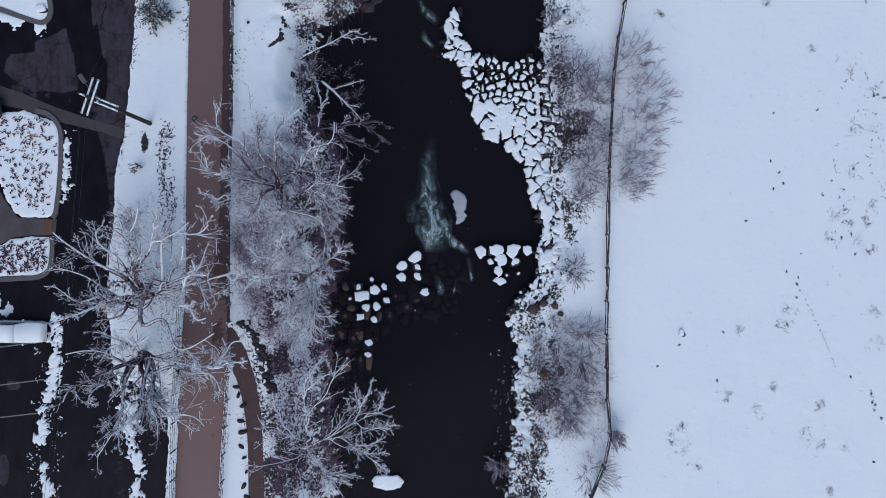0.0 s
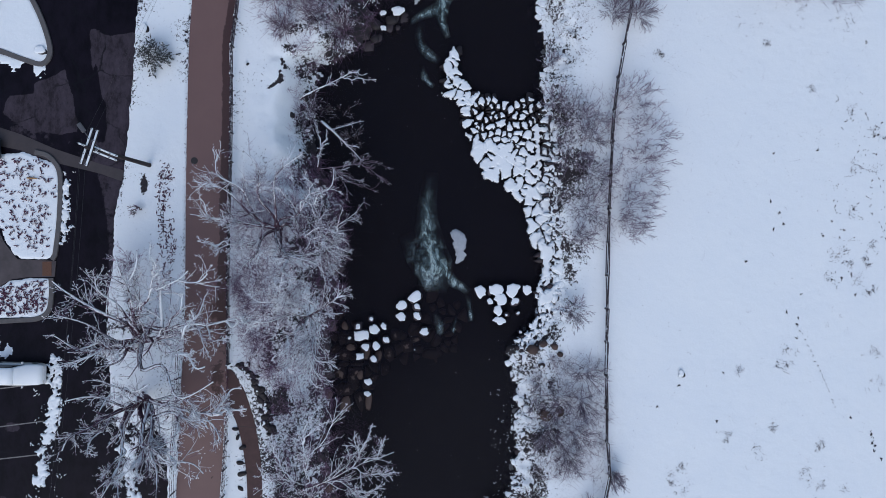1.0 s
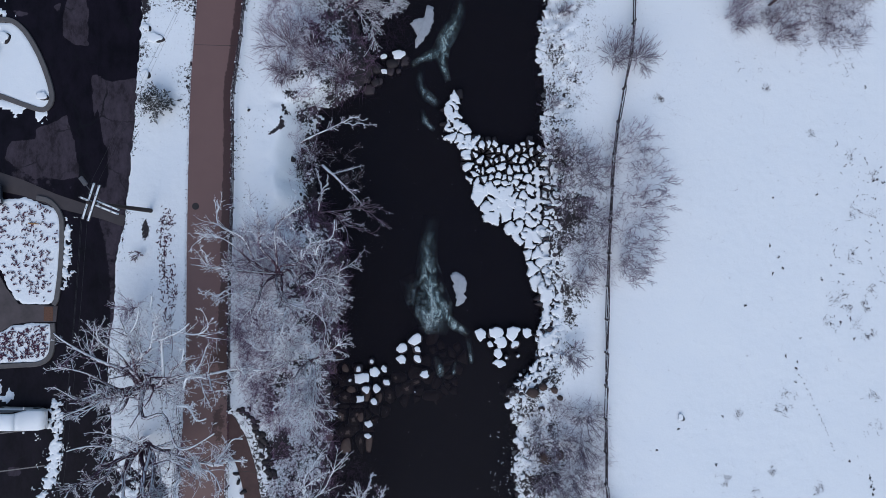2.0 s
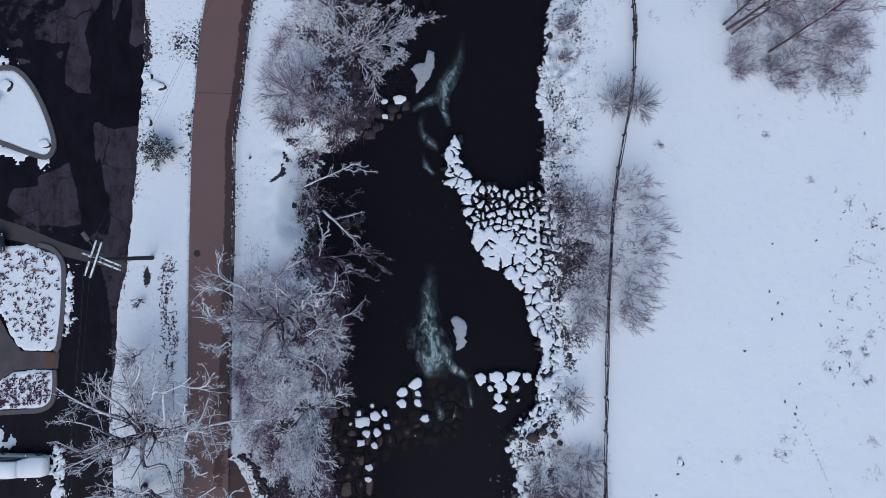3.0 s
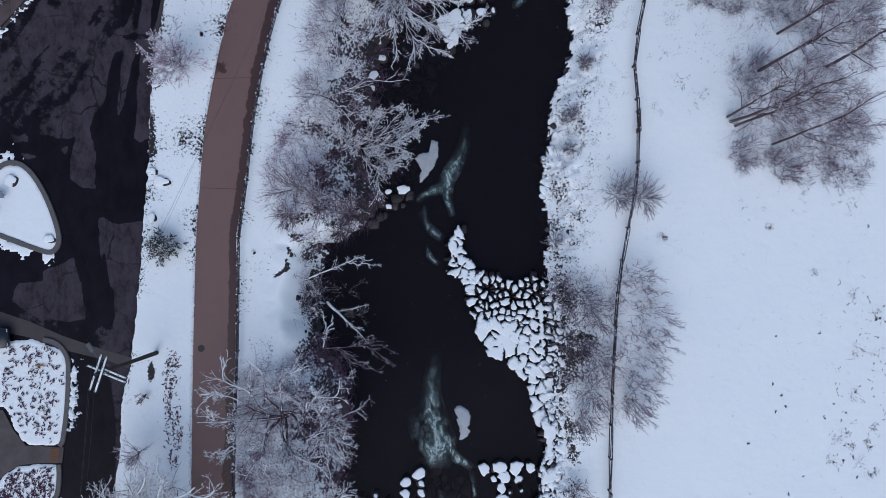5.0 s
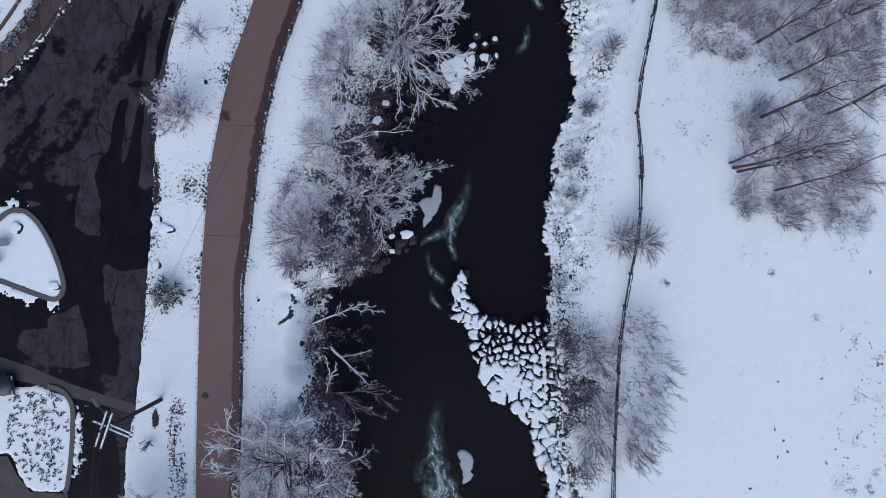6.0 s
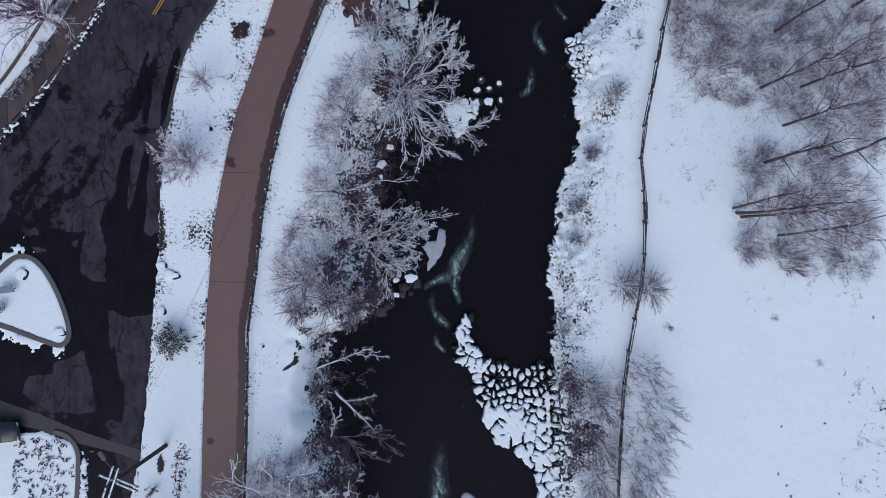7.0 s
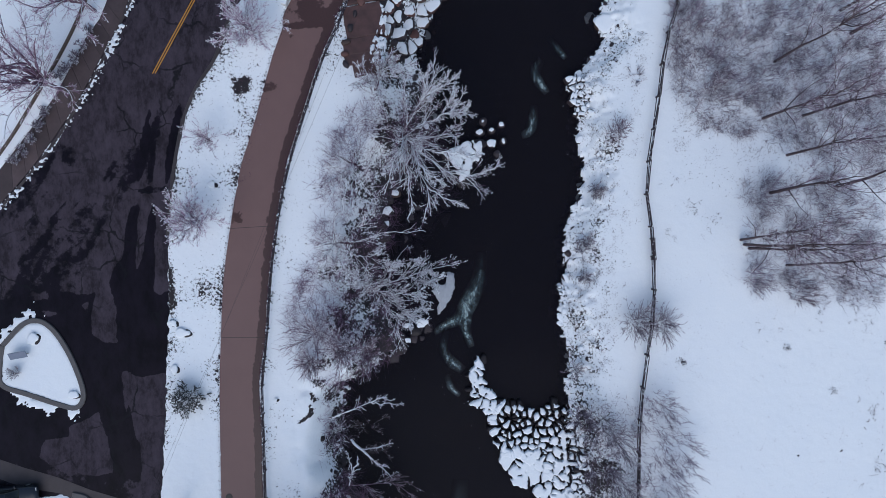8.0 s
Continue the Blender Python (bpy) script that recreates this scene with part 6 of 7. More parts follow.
def utility_pole(loc, high):
    root = thing("utility_pole", loc, "dark wooden utility pole with snowy crossarms", "utility pole")
    bm = bmesh.new()
    tube(bm, (0, 0, -0.4), (0, 0, high + 0.1), 0.19, 0.12, 12)
    part("pole", bm, M_POLE, root)

    def arm(cx, cy, z, length, rz):
        bm = bmesh.new()
        box(bm, cx, cy, z, length, 0.11, 0.13, 0.015, rz)
        a = part("crossarm", bm, M_POLE, root, "crossarm with a ridge of snow")
        bm = bmesh.new()
        box(bm, cx, cy, z + 0.11, length * 0.98, 0.13, 0.10, 0.045, rz)
        part("snow_ridge", bm, M_SNOW, a, "ridge of snow", True)
        c, s = math.cos(radians(rz)), math.sin(radians(rz))
        for q in (-0.46, -0.2, 0.2, 0.46):
            bm = bmesh.new()
            tube(bm, (cx + c * length * q, cy + s * length * q, z + 0.06), (cx + c * length * q, cy + s * length * q, z + 0.3), 0.045, 0.03, 8)
            part("insulator", bm, M_STEEL, a, "small insulator")

    arm(-0.10, 0.12, high - 0.25, 2.7, 72)
    arm(0.28, -0.02, high - 0.25, 2.7, 72)
    arm(-0.45, 0.18, high - 1.0, 1.5, -22)
    arm(0.75, -0.12, high - 1.1, 1.9, -22)
    arm(0.7, -0.42, high - 1.1, 1.9, -22)
    bm = bmesh.new()
    hx, hy = -25.79, 12.12
    hx, hy = hx - loc[0], hy - loc[1]
    ends = [(0.05, 0.1, 7.0), (hx * 0.4, hy * 0.4, 7.35), (hx * 0.75, hy * 0.75, 7.5), (hx, hy, 7.5)]
    for a, b in zip(ends[:-1], ends[1:]):
        tube(bm, a, b, 0.035, 0.03, 8)
    part("lamp_arm", bm, M_LAMP, root)
    bm = bmesh.new()
    box(bm, hx * 1.06, hy * 1.06, 7.48, 0.75, 0.34, 0.16, 0.07, math.degrees(math.atan2(hy, hx)))
    part("lamp_head", bm, M_LAMP, root, "grey street lamp head")
    return root


POLE = (-24.64, 10.56, 0.0)
utility_pole(POLE, 8.9)
M_WIRE = mat_plain("black_wire", (0.02, 0.02, 0.022), 0.6, 0.1, 5)


def wire(a, b, sag, r=0.007):
    a, b = np.array(a, float), np.array(b, float)
    s = np.linspace(0, 1, 24)[:, None]
    line = a * (1 - s) + b * s
    line[:, 2] -= (4 * s * (1 - s))[:, 0] * sag
    v, f = tubes(line[None], np.full((1, 24), r), 4)
    return tagged(new("overhead_wire", mesh_of("overhead_wire", v, f, M_WIRE)), "thin overhead wire strung from the pole", "cable", "overhead wires")


for dx, dy in ((-0.5, -1.1), (0.1, 1.2), (-0.3, 0.6)):
    wire((POLE[0] + dx, POLE[1] + dy, 8.95), (POLE[0] + dx - 5.0, POLE[1] + dy - 45, 9.2), 1.0)
wire((POLE[0] + 0.1, POLE[1] + 1.2, 8.95), (-0.73, 62.0, 8.7), 0.5, 0.006)
wire((POLE[0] - 0.5, POLE[1] - 1.1, 8.95), (-2.13, 62.0, 8.7), 0.9, 0.005)


# ---- cars ----
M_GLASS = mat_plain("dark_car_glass", (0.01, 0.011, 0.013), 0.1, 0.2, 2)
M_TYRE = mat_plain("black_tyre", (0.012, 0.012, 0.012), 0.9, 0.3, 20)
M_PAINT_W = mat_plain("white_car_paint", (0.62, 0.63, 0.65), 0.3, 0.08, 1)
M_PAINT_D = mat_plain("dark_blue_car_paint", (0.012, 0.016, 0.026), 0.3, 0.2, 1)
M_LIGHT = mat_plain("lamp_lens", (0.5, 0.5, 0.5), 0.15, 0.1, 4)


def car(loc, rz, paint, snowy, label):
    """A hatch-backed wagon, its nose along +x."""
    root = thing("car", loc, label, "car", rz=rz)

    def shell(name, rows, mat, parent, lab=""):
        """Rows of (x, z low, z high, half width low, half width high)."""
        ring = []
        for x, z0, z1, w0, w1 in rows:
            ring.append([(x, -w0, z0), (x, -w1 * 1.0, z1 - 0.06), (x, -w1 * 0.9, z1), (x, 0, z1 + 0.03), (x, w1 * 0.9, z1), (x, w1, z1 - 0.06), (x, w0, z0)])
        bm = bmesh.new()
        vs = [[bm.verts.new(p) for p in r] for r in ring]
        for a, b in zip(vs[:-1], vs[1:]):
            for i in range(6):
                bm.faces.new((a[i], a[i + 1], b[i + 1], b[i]))
            bm.faces.new((a[6], a[0], b[0], b[6]))
        bm.faces.new(vs[0])
        bm.faces.new(vs[-1][::-1])
        bmesh.ops.recalc_face_normals(bm, faces=bm.faces)
        return part(name, bm, mat, parent, lab, True)

    body = shell("body", [(-2.3, 0.45, 0.9, 0.78, 0.75), (-2.2, 0.3, 1.0, 0.88, 0.86), (-1.2, 0.25, 1.02, 0.92, 0.9), (0.4, 0.25, 1.0, 0.92, 0.9), (0.9, 0.25, 0.98, 0.92, 0.88), (1.9, 0.28, 0.86, 0.9, 0.84), (2.3, 0.35, 0.72, 0.8, 0.74), (2.38, 0.45, 0.6, 0.7, 0.66)], paint, root)
    shell("cabin", [(-2.15, 0.95, 1.1, 0.82, 0.78), (-1.8, 0.95, 1.58, 0.84, 0.66), (-1.0, 0.95, 1.66, 0.85, 0.68), (0.0, 0.95, 1.62, 0.85, 0.68), (0.35, 0.95, 1.48, 0.85, 0.68), (1.05, 0.95, 1.0, 0.84, 0.8)], M_GLASS, root, "dark car windows")
    shell("roof", [(-1.85, 1.52, 1.6, 0.64, 0.62), (-1.0, 1.6, 1.70, 0.67, 0.64), (0.0, 1.57, 1.66, 0.67, 0.64), (0.3, 1.45, 1.54, 0.67, 0.64)], paint, root)
    for sx in (1.45, -1.4):
        for sy in (-0.8, 0.8):
            bm = bmesh.new()
            tube(bm, (sx, sy - 0.11, 0.33), (sx, sy + 0.11, 0.33), 0.33, 0.33, 20)
            w = part("wheel", bm, M_TYRE, root, "black tyre")
            bm = bmesh.new()
            tube(bm, (sx, sy - 0.12, 0.33), (sx, sy + 0.12, 0.33), 0.19, 0.19, 14)
            part("rim", bm, M_STEEL, w, "steel rim")
    for sy in (-0.58, 0.58):
        bm = bmesh.new()
        box(bm, 2.22, sy, 0.66, 0.24, 0.3, 0.13, 0.04)
        part("headlight", bm, M_LIGHT, root)
        bm = bmesh.new()
        box(bm, 0.75, sy * 1.72, 1.0, 0.12, 0.2, 0.14, 0.04)
        part("wing_mirror", bm, paint, root)
    if snowy:
        shell("roof_snow", [(-2.1, 1.2, 1.3, 0.6, 0.58), (-1.8, 1.6, 1.68, 0.66, 0.62), (-1.0, 1.68, 1.79, 0.7, 0.66), (0.0, 1.64, 1.75, 0.7, 0.66), (0.35, 1.5, 1.6, 0.7, 0.64)], M_SNOW, root, "layer of snow")
        shell("hood_snow", [(0.2, 1.5, 1.6, 0.68, 0.64), (0.6, 1.2, 1.36, 0.78, 0.72), (1.0, 0.99, 1.07, 0.85, 0.8), (1.9, 0.87, 0.95, 0.84, 0.8), (2.25, 0.72, 0.80, 0.76, 0.7)], M_SNOW, root, "layer of snow")
    return root


x, y = -33.05, -6.88
car((x - 2.38, y, 0.0 - 0.03), -1.0, M_PAINT_W, True, "white snow-covered wagon parked on wet asphalt")
x, y = -36.83, 11.77
car((x - 2.38, y, 0.0 - 0.03), 3.0, M_PAINT_D, False, "dark blue car standing on wet asphalt")


# ---- the river's white water and pale shoals ----
def mat_foam(name, c, density):
    m = Mat(name, 0.4)
    uv = m.n("UVMap").outputs["UV"]
    sx = m.n("SeparateXYZ", Vector=uv)
    mp = m.n("Mapping", Vector=m.place())
    mp.inputs["Scale"].default_value = (1.5, 0.75, 1)
    warp = m.n("TexNoise", Vector=mp.outputs["Vector"], Scale=0.85, Detail=7.0, Roughness=0.72, Distortion=1.6).outputs["Fac"]
    edge = m.math("SUBTRACT", 1.0, m.math("ABSOLUTE", m.math("MULTIPLY", m.math("SUBTRACT", sx.outputs["X"], 0.5), 2.0)))
    edge = m.math("ADD", edge, m.math("MULTIPLY", m.math("SUBTRACT", warp, 0.5), 2.2))
    fall = m.ramp(sx.outputs["Y"], [(0.0, 1.0), (0.35, 0.75), (1.0, 0.0)])
    k = m.math("ADD", m.math("MULTIPLY", edge, 0.25), m.math("MULTIPLY", warp, 1.7))
    k = m.math("ADD", k, m.math("MULTIPLY", fall, 0.32))
    k = m.math("SUBTRACT", k, 0.55)
    body = m.ramp(k, [(0.32, 0.0), (0.98, 1.0)])
    net = m.n("TexNoise", Vector=mp.outputs["Vector"], Scale=1.9, Detail=6.0, Roughness=0.68, Distortion=2.6).outputs["Fac"]
    lace = m.ramp(m.math("ABSOLUTE", m.math("SUBTRACT", net, 0.5)), [(0.0, 1.0), (0.014, 0.75), (0.05, 0.0)])
    patch = m.ramp(m.n("TexNoise", Vector=mp.outputs["Vector"], Scale=2.2, Detail=8.0, Roughness=0.75, Distortion=2.2).outputs["Fac"], [(0.44, 0.2), (0.68, 0.75)])
    streak = m.math("MINIMUM", m.math("ADD", patch, m.math("MULTIPLY", lace, 0.75)), 1.0)
    lim = m.math("MULTIPLY", m.ramp(edge, [(0.10, 0.0), (1.10, 1.0)]), m.ramp(sx.outputs["Y"], [(0.0, 0.0), (0.18, 1.0), (0.6, 0.8), (0.97, 0.0)]))
    alpha = m.math("MULTIPLY", m.math("MULTIPLY", body, lim), m.math("MULTIPLY", streak, density))
    m.color(m.mix(body, (c[0] * 0.30, c[1] * 0.50, c[2] * 0.54), c))
    m.put(m.b, "Alpha", alpha)
    return m.m


M_FOAM = mat_foam("white_water", (0.50, 0.62, 0.63), 1.0)
M_FOAM_FAINT = mat_foam("faint_white_water", (0.42, 0.52, 0.54), 0.8)


def foam(rows, mat, z):
    """A tongue of white water: rows of (x, y, half width) downstream."""
    p = smooth_line(rows, 0.25)
    w = np.interp(np.linspace(0, 1, len(p)), np.linspace(0, 1, len(rows)), [r[2] for r in rows])
    t = np.gradient(p, axis=0)
    t /= np.linalg.norm(t, axis=1, keepdims=True)
    side = np.stack([-t[:, 1], t[:, 0]], -1)
    cols = np.linspace(-1, 1, 9)
    v = np.stack([np.concatenate([p + side * w[:, None] * c, (z + 0.03 * (fbm(p[:, 0] * 3 + c, p[:, 1] * 3, 8) - 0.5))[:, None]], 1) for c in cols], 1)
    n, k = len(p), 9
    i = np.arange(n * k).reshape(n, k)
    f = np.stack([i[:-1, :-1], i[:-1, 1:], i[1:, 1:], i[1:, :-1]], -1).reshape(-1, 4)
    me = mesh_of("white_water", v.reshape(-1, 3), f, mat, True)
    uv = me.uv_layers.new(name="UVMap")
    gu, gv = np.meshgrid(np.linspace(0, 1, k), np.linspace(0, 1, n))
    table = np.stack([gu.ravel(), gv.ravel()], -1)
    uv.data.foreach_set("uv", table[f.ravel()].astype(np.float32).ravel())
    return tagged(new("white_water", me), "greenish white water tumbling from a weir", "white water", kind="structure")


foam([(-0.95, -0.30, 1.3), (-0.75, 1.57, 1.8), (-1.20, 3.60, 1.5), (-1.40, 6.14, 1.0), (-1.30, 8.17, 0.8), (-1.01, 10.45, 0.7)], M_FOAM, -3.34)
foam([(2.35, -0.35, 0.35), (1.70, 0.15, 0.5), (1.01, 0.55, 0.6), (0.16, 1.59, 0.8), (-0.60, 3.20, 0.8), (-1.11, 5.31, 0.6)], M_FOAM, -3.31)
foam([(-1.11, -0.35, 0.7), (-1.60, 1.58, 1.1), (-2.30, 2.94, 1.1), (-3.35, 4.90, 0.7)], M_FOAM_FAINT, -3.325)
for rows in ([(2.55, -3.0, 0.22), (2.53, -1.9, 0.3), (2.28, -0.6, 0.3)], [(-0.20, -4.2, 0.35), (-0.30, -3.1, 0.5), (-0.75, -2.2, 0.3)], [(0.90, -4.0, 0.18), (1.05, -3.3, 0.25), (1.25, -2.6, 0.18)]):
    foam(rows, M_FOAM_FAINT, -3.33)
foam([(-2.95, 23.80, 0.3), (-1.77, 24.55, 0.5), (-0.57, 25.05, 0.7), (0.11, 26.07, 0.9), (0.61, 27.10, 0.8), (1.29, 28.30, 0.6), (1.60, 31.00, 0.45)], M_FOAM, -3.34)
foam([(0.45, 22.40, 0.3), (0.10, 23.33, 0.5), (-0.10, 24.36, 0.6), (0.10, 25.60, 0.6), (0.50, 26.80, 0.4)], M_FOAM, -3.32)
foam([(-0.35, 20.30, 0.4), (-1.41, 21.10, 0.55), (-2.01, 21.95, 0.5), (-2.10, 22.81, 0.45), (-1.80, 24.00, 0.3)], M_FOAM_FAINT, -3.33)
foam([(-0.80, 18.05, 0.25), (-1.60, 18.87, 0.35), (-1.90, 20.00, 0.25)], M_FOAM_FAINT, -3.33)
foam([(5.70, 41.50, 0.35), (6.40, 41.75, 0.55), (6.75, 42.70, 0.5), (6.90, 44.20, 0.3)], M_FOAM_FAINT, -3.34)
foam([(8.20, 45.20, 0.3), (7.40, 46.40, 0.5), (7.20, 47.40, 0.5), (7.80, 48.30, 0.4)], M_FOAM_FAINT, -3.33)
foam([(10.0, 48.30, 0.25), (9.30, 49.20, 0.4), (8.60, 50.20, 0.3)], M_FOAM_FAINT, -3.33)
M_ICE = mat_plain("wet_pale_ice", (0.34, 0.36, 0.40), 0.5, 0.25, 2.5)


def shoal(outline, seed):
    """A thin shelf of ice with a frayed edge."""
    p = smooth_line(outline + outline[:1], 0.09)[:-1]
    mid = p.mean(0)
    p = p + 0.45 * np.stack([fbm(p[:, 0] * 3, p[:, 1] * 3, seed, 3) - 0.5, fbm(p[:, 0] * 3, p[:, 1] * 3, seed + 5, 3) - 0.5], -1) - mid
    n = len(p)
    away = np.hypot(p[:, 0], p[:, 1])[:, None]
    rings = [np.hstack([p, np.full((n, 1), -0.12)]), np.hstack([p * (1 - 0.05 / np.maximum(away, 0.2)), np.full((n, 1), -0.01)]), np.hstack([p * 0.8, 0.015 + 0.03 * fbm(p[:, :1] * 2, p[:, 1:] * 2, seed + 2, 2)])]
    bm = bmesh.new()
    vs = [bm.verts.new(q) for q in np.vstack(rings + [[(0, 0, 0.03)]])]
    for k in range(2):
        for i in range(n):
            j = (i + 1) % n
            bm.faces.new([vs[q] for q in (k * n + i, k * n + j, (k + 1) * n + j, (k + 1) * n + i)])
    for i in range(n):
        bm.faces.new((vs[2 * n + i], vs[2 * n + (i + 1) % n], vs[3 * n]))
    ob = part("ice_shelf", bm, M_ICE, None, "", True)
    ob.matrix_basis = pose(*mid, WATER_Z + 0.02)
    return tagged(ob, "pale wet ice and slush on a mid-river rock", "ice")


shoal([(0.66, 5.06), (1.09, 5.34), (1.59, 5.23), (2.07, 4.67), (2.02, 3.87), (1.93, 3.28), (2.19, 2.77), (1.71, 2.35), (1.17, 2.13), (1.30, 2.77), (0.95, 3.60), (0.95, 4.30), (0.75, 4.77)], 8)
shoal([(-2.98, 27.68), (-2.56, 28.11), (-1.79, 28.28), (-1.45, 29.40), (-1.11, 29.23), (-0.85, 28.12), (-1.18, 27.09), (-1.69, 26.32), (-2.20, 25.63), (-2.54, 25.37), (-2.46, 26.06), (-2.29, 26.57), (-2.72, 27.08)], 4)


# ---- low growth, litter and stones in the snow ----
def scatter_blades(name, spots, mat, label, category, seed, per=10, size=0.25, flat=0.5, wide=0.012):
    """Many thin dry blades or stems standing at spots (x, y, z, radius), joined, since nobody could count them."""
    rng = np.random.default_rng(seed)
    s = np.repeat(np.array(spots, float), per, 0)
    a, q = rng.uniform(0, 2 * math.pi, len(s)), np.sqrt(rng.uniform(0, 1, len(s)))
    base = s[:, :3] + np.stack([q * s[:, 3] * np.cos(a), q * s[:, 3] * np.sin(a), np.full(len(s), -0.03)], -1)
    way = rng.normal(0, 1, (len(s), 3))
    way[:, 2] = np.abs(way[:, 2]) * (1 - flat) + 0.1
    way /= np.linalg.norm(way, axis=1, keepdims=True)
    ln = size * rng.uniform(0.4, 1.4, (len(s), 1))
    v, f = cones(np.stack([base, base + way * ln], 1), wide * rng.uniform(0.6, 1.5, len(s)))
    return tagged(new(name, mesh_of(name, v, f, mat)), label, category, kind="stuff")


def scatter_leaves(name, spots, mat, label, seed, per=12, size=0.12):
    """Small curled leaf clumps lying about spots (x, y, z, rx, ry), joined."""
    rng = np.random.default_rng(seed)
    s = np.repeat(np.array(spots, float), per, 0)
    pos = s[:, :3] + np.stack([rng.normal(0, 0.5, len(s)) * s[:, 3], rng.normal(0, 0.5, len(s)) * s[:, 4], np.full(len(s), 0.015)], -1)
    a = rng.uniform(0, math.pi, len(s))
    u = np.stack([np.cos(a), np.sin(a), 0 * a], -1) * size * rng.uniform(0.5, 1.7, (len(s), 1))
    w = np.stack([-np.sin(a), np.cos(a), 0 * a], -1) * size * rng.uniform(0.25, 0.6, (len(s), 1))
    up = np.array((0, 0, 1.0)) * size * rng.uniform(0.15, 0.5, (len(s), 1))
    v = np.stack([pos - u, pos - w * 0.8 + u * 0.2, pos + u, pos + w + u * rng.uniform(-0.3, 0.3, (len(s), 1)), pos + up], 1)
    f = np.array(((0, 1, 4), (1, 2, 4), (2, 3, 4), (3, 0, 4)))
    f = (f[None] + 5 * np.arange(len(s))[:, None, None]).reshape(-1, 3)
    return tagged(new(name, mesh_of(name, v.reshape(-1, 3), f, mat)), label, "leaves", kind="stuff")


def strewn(outline, n, seed, *rest):
    """n seeded spots inside an outline."""
    rng = np.random.default_rng(seed)
    p = np.asarray(outline, float)
    q = rng.uniform(p.min(0), p.max(0), (n * 6, 2))
    q = q[inside(p, q[:, 0], q[:, 1]) > 0][:n]
    return [(a, b, *rest) for a, b in q]


# reddish ground cover in the planting beds
scatter_leaves("ground_cover", [p for p in strewn(BED_N, 330, 1, 0.10, 0.2, 0.2) if inside(BED_N, np.array([p[0]]), np.array([p[1]]))[0] > 0.55 and p[0] > -37.6], M_LEAF, "dark red low shrubs poking through snow", 2, 3, 0.13)
scatter_leaves("ground_cover", [p for p in strewn(BED_S, 260, 3, 0.10, 0.2, 0.2) if inside(BED_S, np.array([p[0]]), np.array([p[1]]))[0] > 0.4], M_LEAF, "dark red low shrubs poking through snow", 4, 3, 0.14)
# leaf litter along the verge and railing
scatter_leaves("leaf_litter", strewn([(-24.11, 9.53), (-22.82, 10.49), (-22.42, 5.70), (-22.79, 1.39), (-23.84, 1.39)], 60, 5, 0.06, 0.25, 0.9), M_LEAF, "fallen dark leaves on the snowy verge", 6, 5, 0.12)
scatter_leaves("leaf_litter", strewn([(-19.28, 47.12), (-17.11, 47.04), (-16.42, 46.04), (-18.20, 37.41), (-19.50, 35.04), (-20.45, 35.56), (-19.02, 41.31)], 70, 7, 0.06, 0.5, 0.6), M_LEAF, "fallen dark leaves on the snowy verge", 8, 4, 0.06)
scatter_leaves("leaf_litter", strewn([(-24.98, 30.90), (-20.87, 30.99), (-21.14, 26.41), (-22.23, 20.65), (-25.15, 20.28)], 60, 9, 0.06, 0.5, 0.6), M_LEAF, "fallen dark leaves on the snowy verge", 10, 1, 0.045)
scatter_leaves("snow_bits", strewn([(-34.44, -5.66), (-31.68, -5.66), (-31.97, -20.98), (-34.92, -20.98)], 60, 14, -0.02, 0.3, 0.3), M_SNOW, "broken bits of ploughed snow on asphalt", 15, 3, 0.1)
rail_spots = [(x + 0.05, y, 0.02, 0.14, 0.6) for x, y in along(TRAIL_E, 0.25) if -25 < y < 56]
scatter_leaves("leaf_litter", rail_spots, M_LEAF, "wet leaf litter along the railing", 11, 6, 0.07)
edge_spots = [(x - 0.05, y, 0.03, 0.12, 0.5) for x, y in along(TRAIL_W, 0.45) if -25 < y < 56]
scatter_leaves("leaf_litter", edge_spots, M_LEAF, "wet leaf litter along the trail's edge", 12, 3, 0.06)

# ploughed snow on the asphalt: lines with half widths
def windrow(line, seed, holes, rough=1.0):
    q = np.array(line)

    def field(x, y):
        best = np.full(x.shape, -9.0)
        for (ax, ay, aw), (bx, by, bw) in zip(q[:-1], q[1:]):
            dx, dy = bx - ax, by - ay
            s = np.clip(((x - ax) * dx + (y - ay) * dy) / (dx * dx + dy * dy), 0, 1)
            best = np.maximum(best, aw + (bw - aw) * s - np.hypot(x - ax - s * dx, y - ay - s * dy))
        return best + (fbm(x * 1.2, y * 1.2, seed, 5) - 0.5 - holes) * 1.7 * rough + (fbm(x * 4.5, y * 4.5, seed + 20, 3) - 0.5) * 1.25

    return field


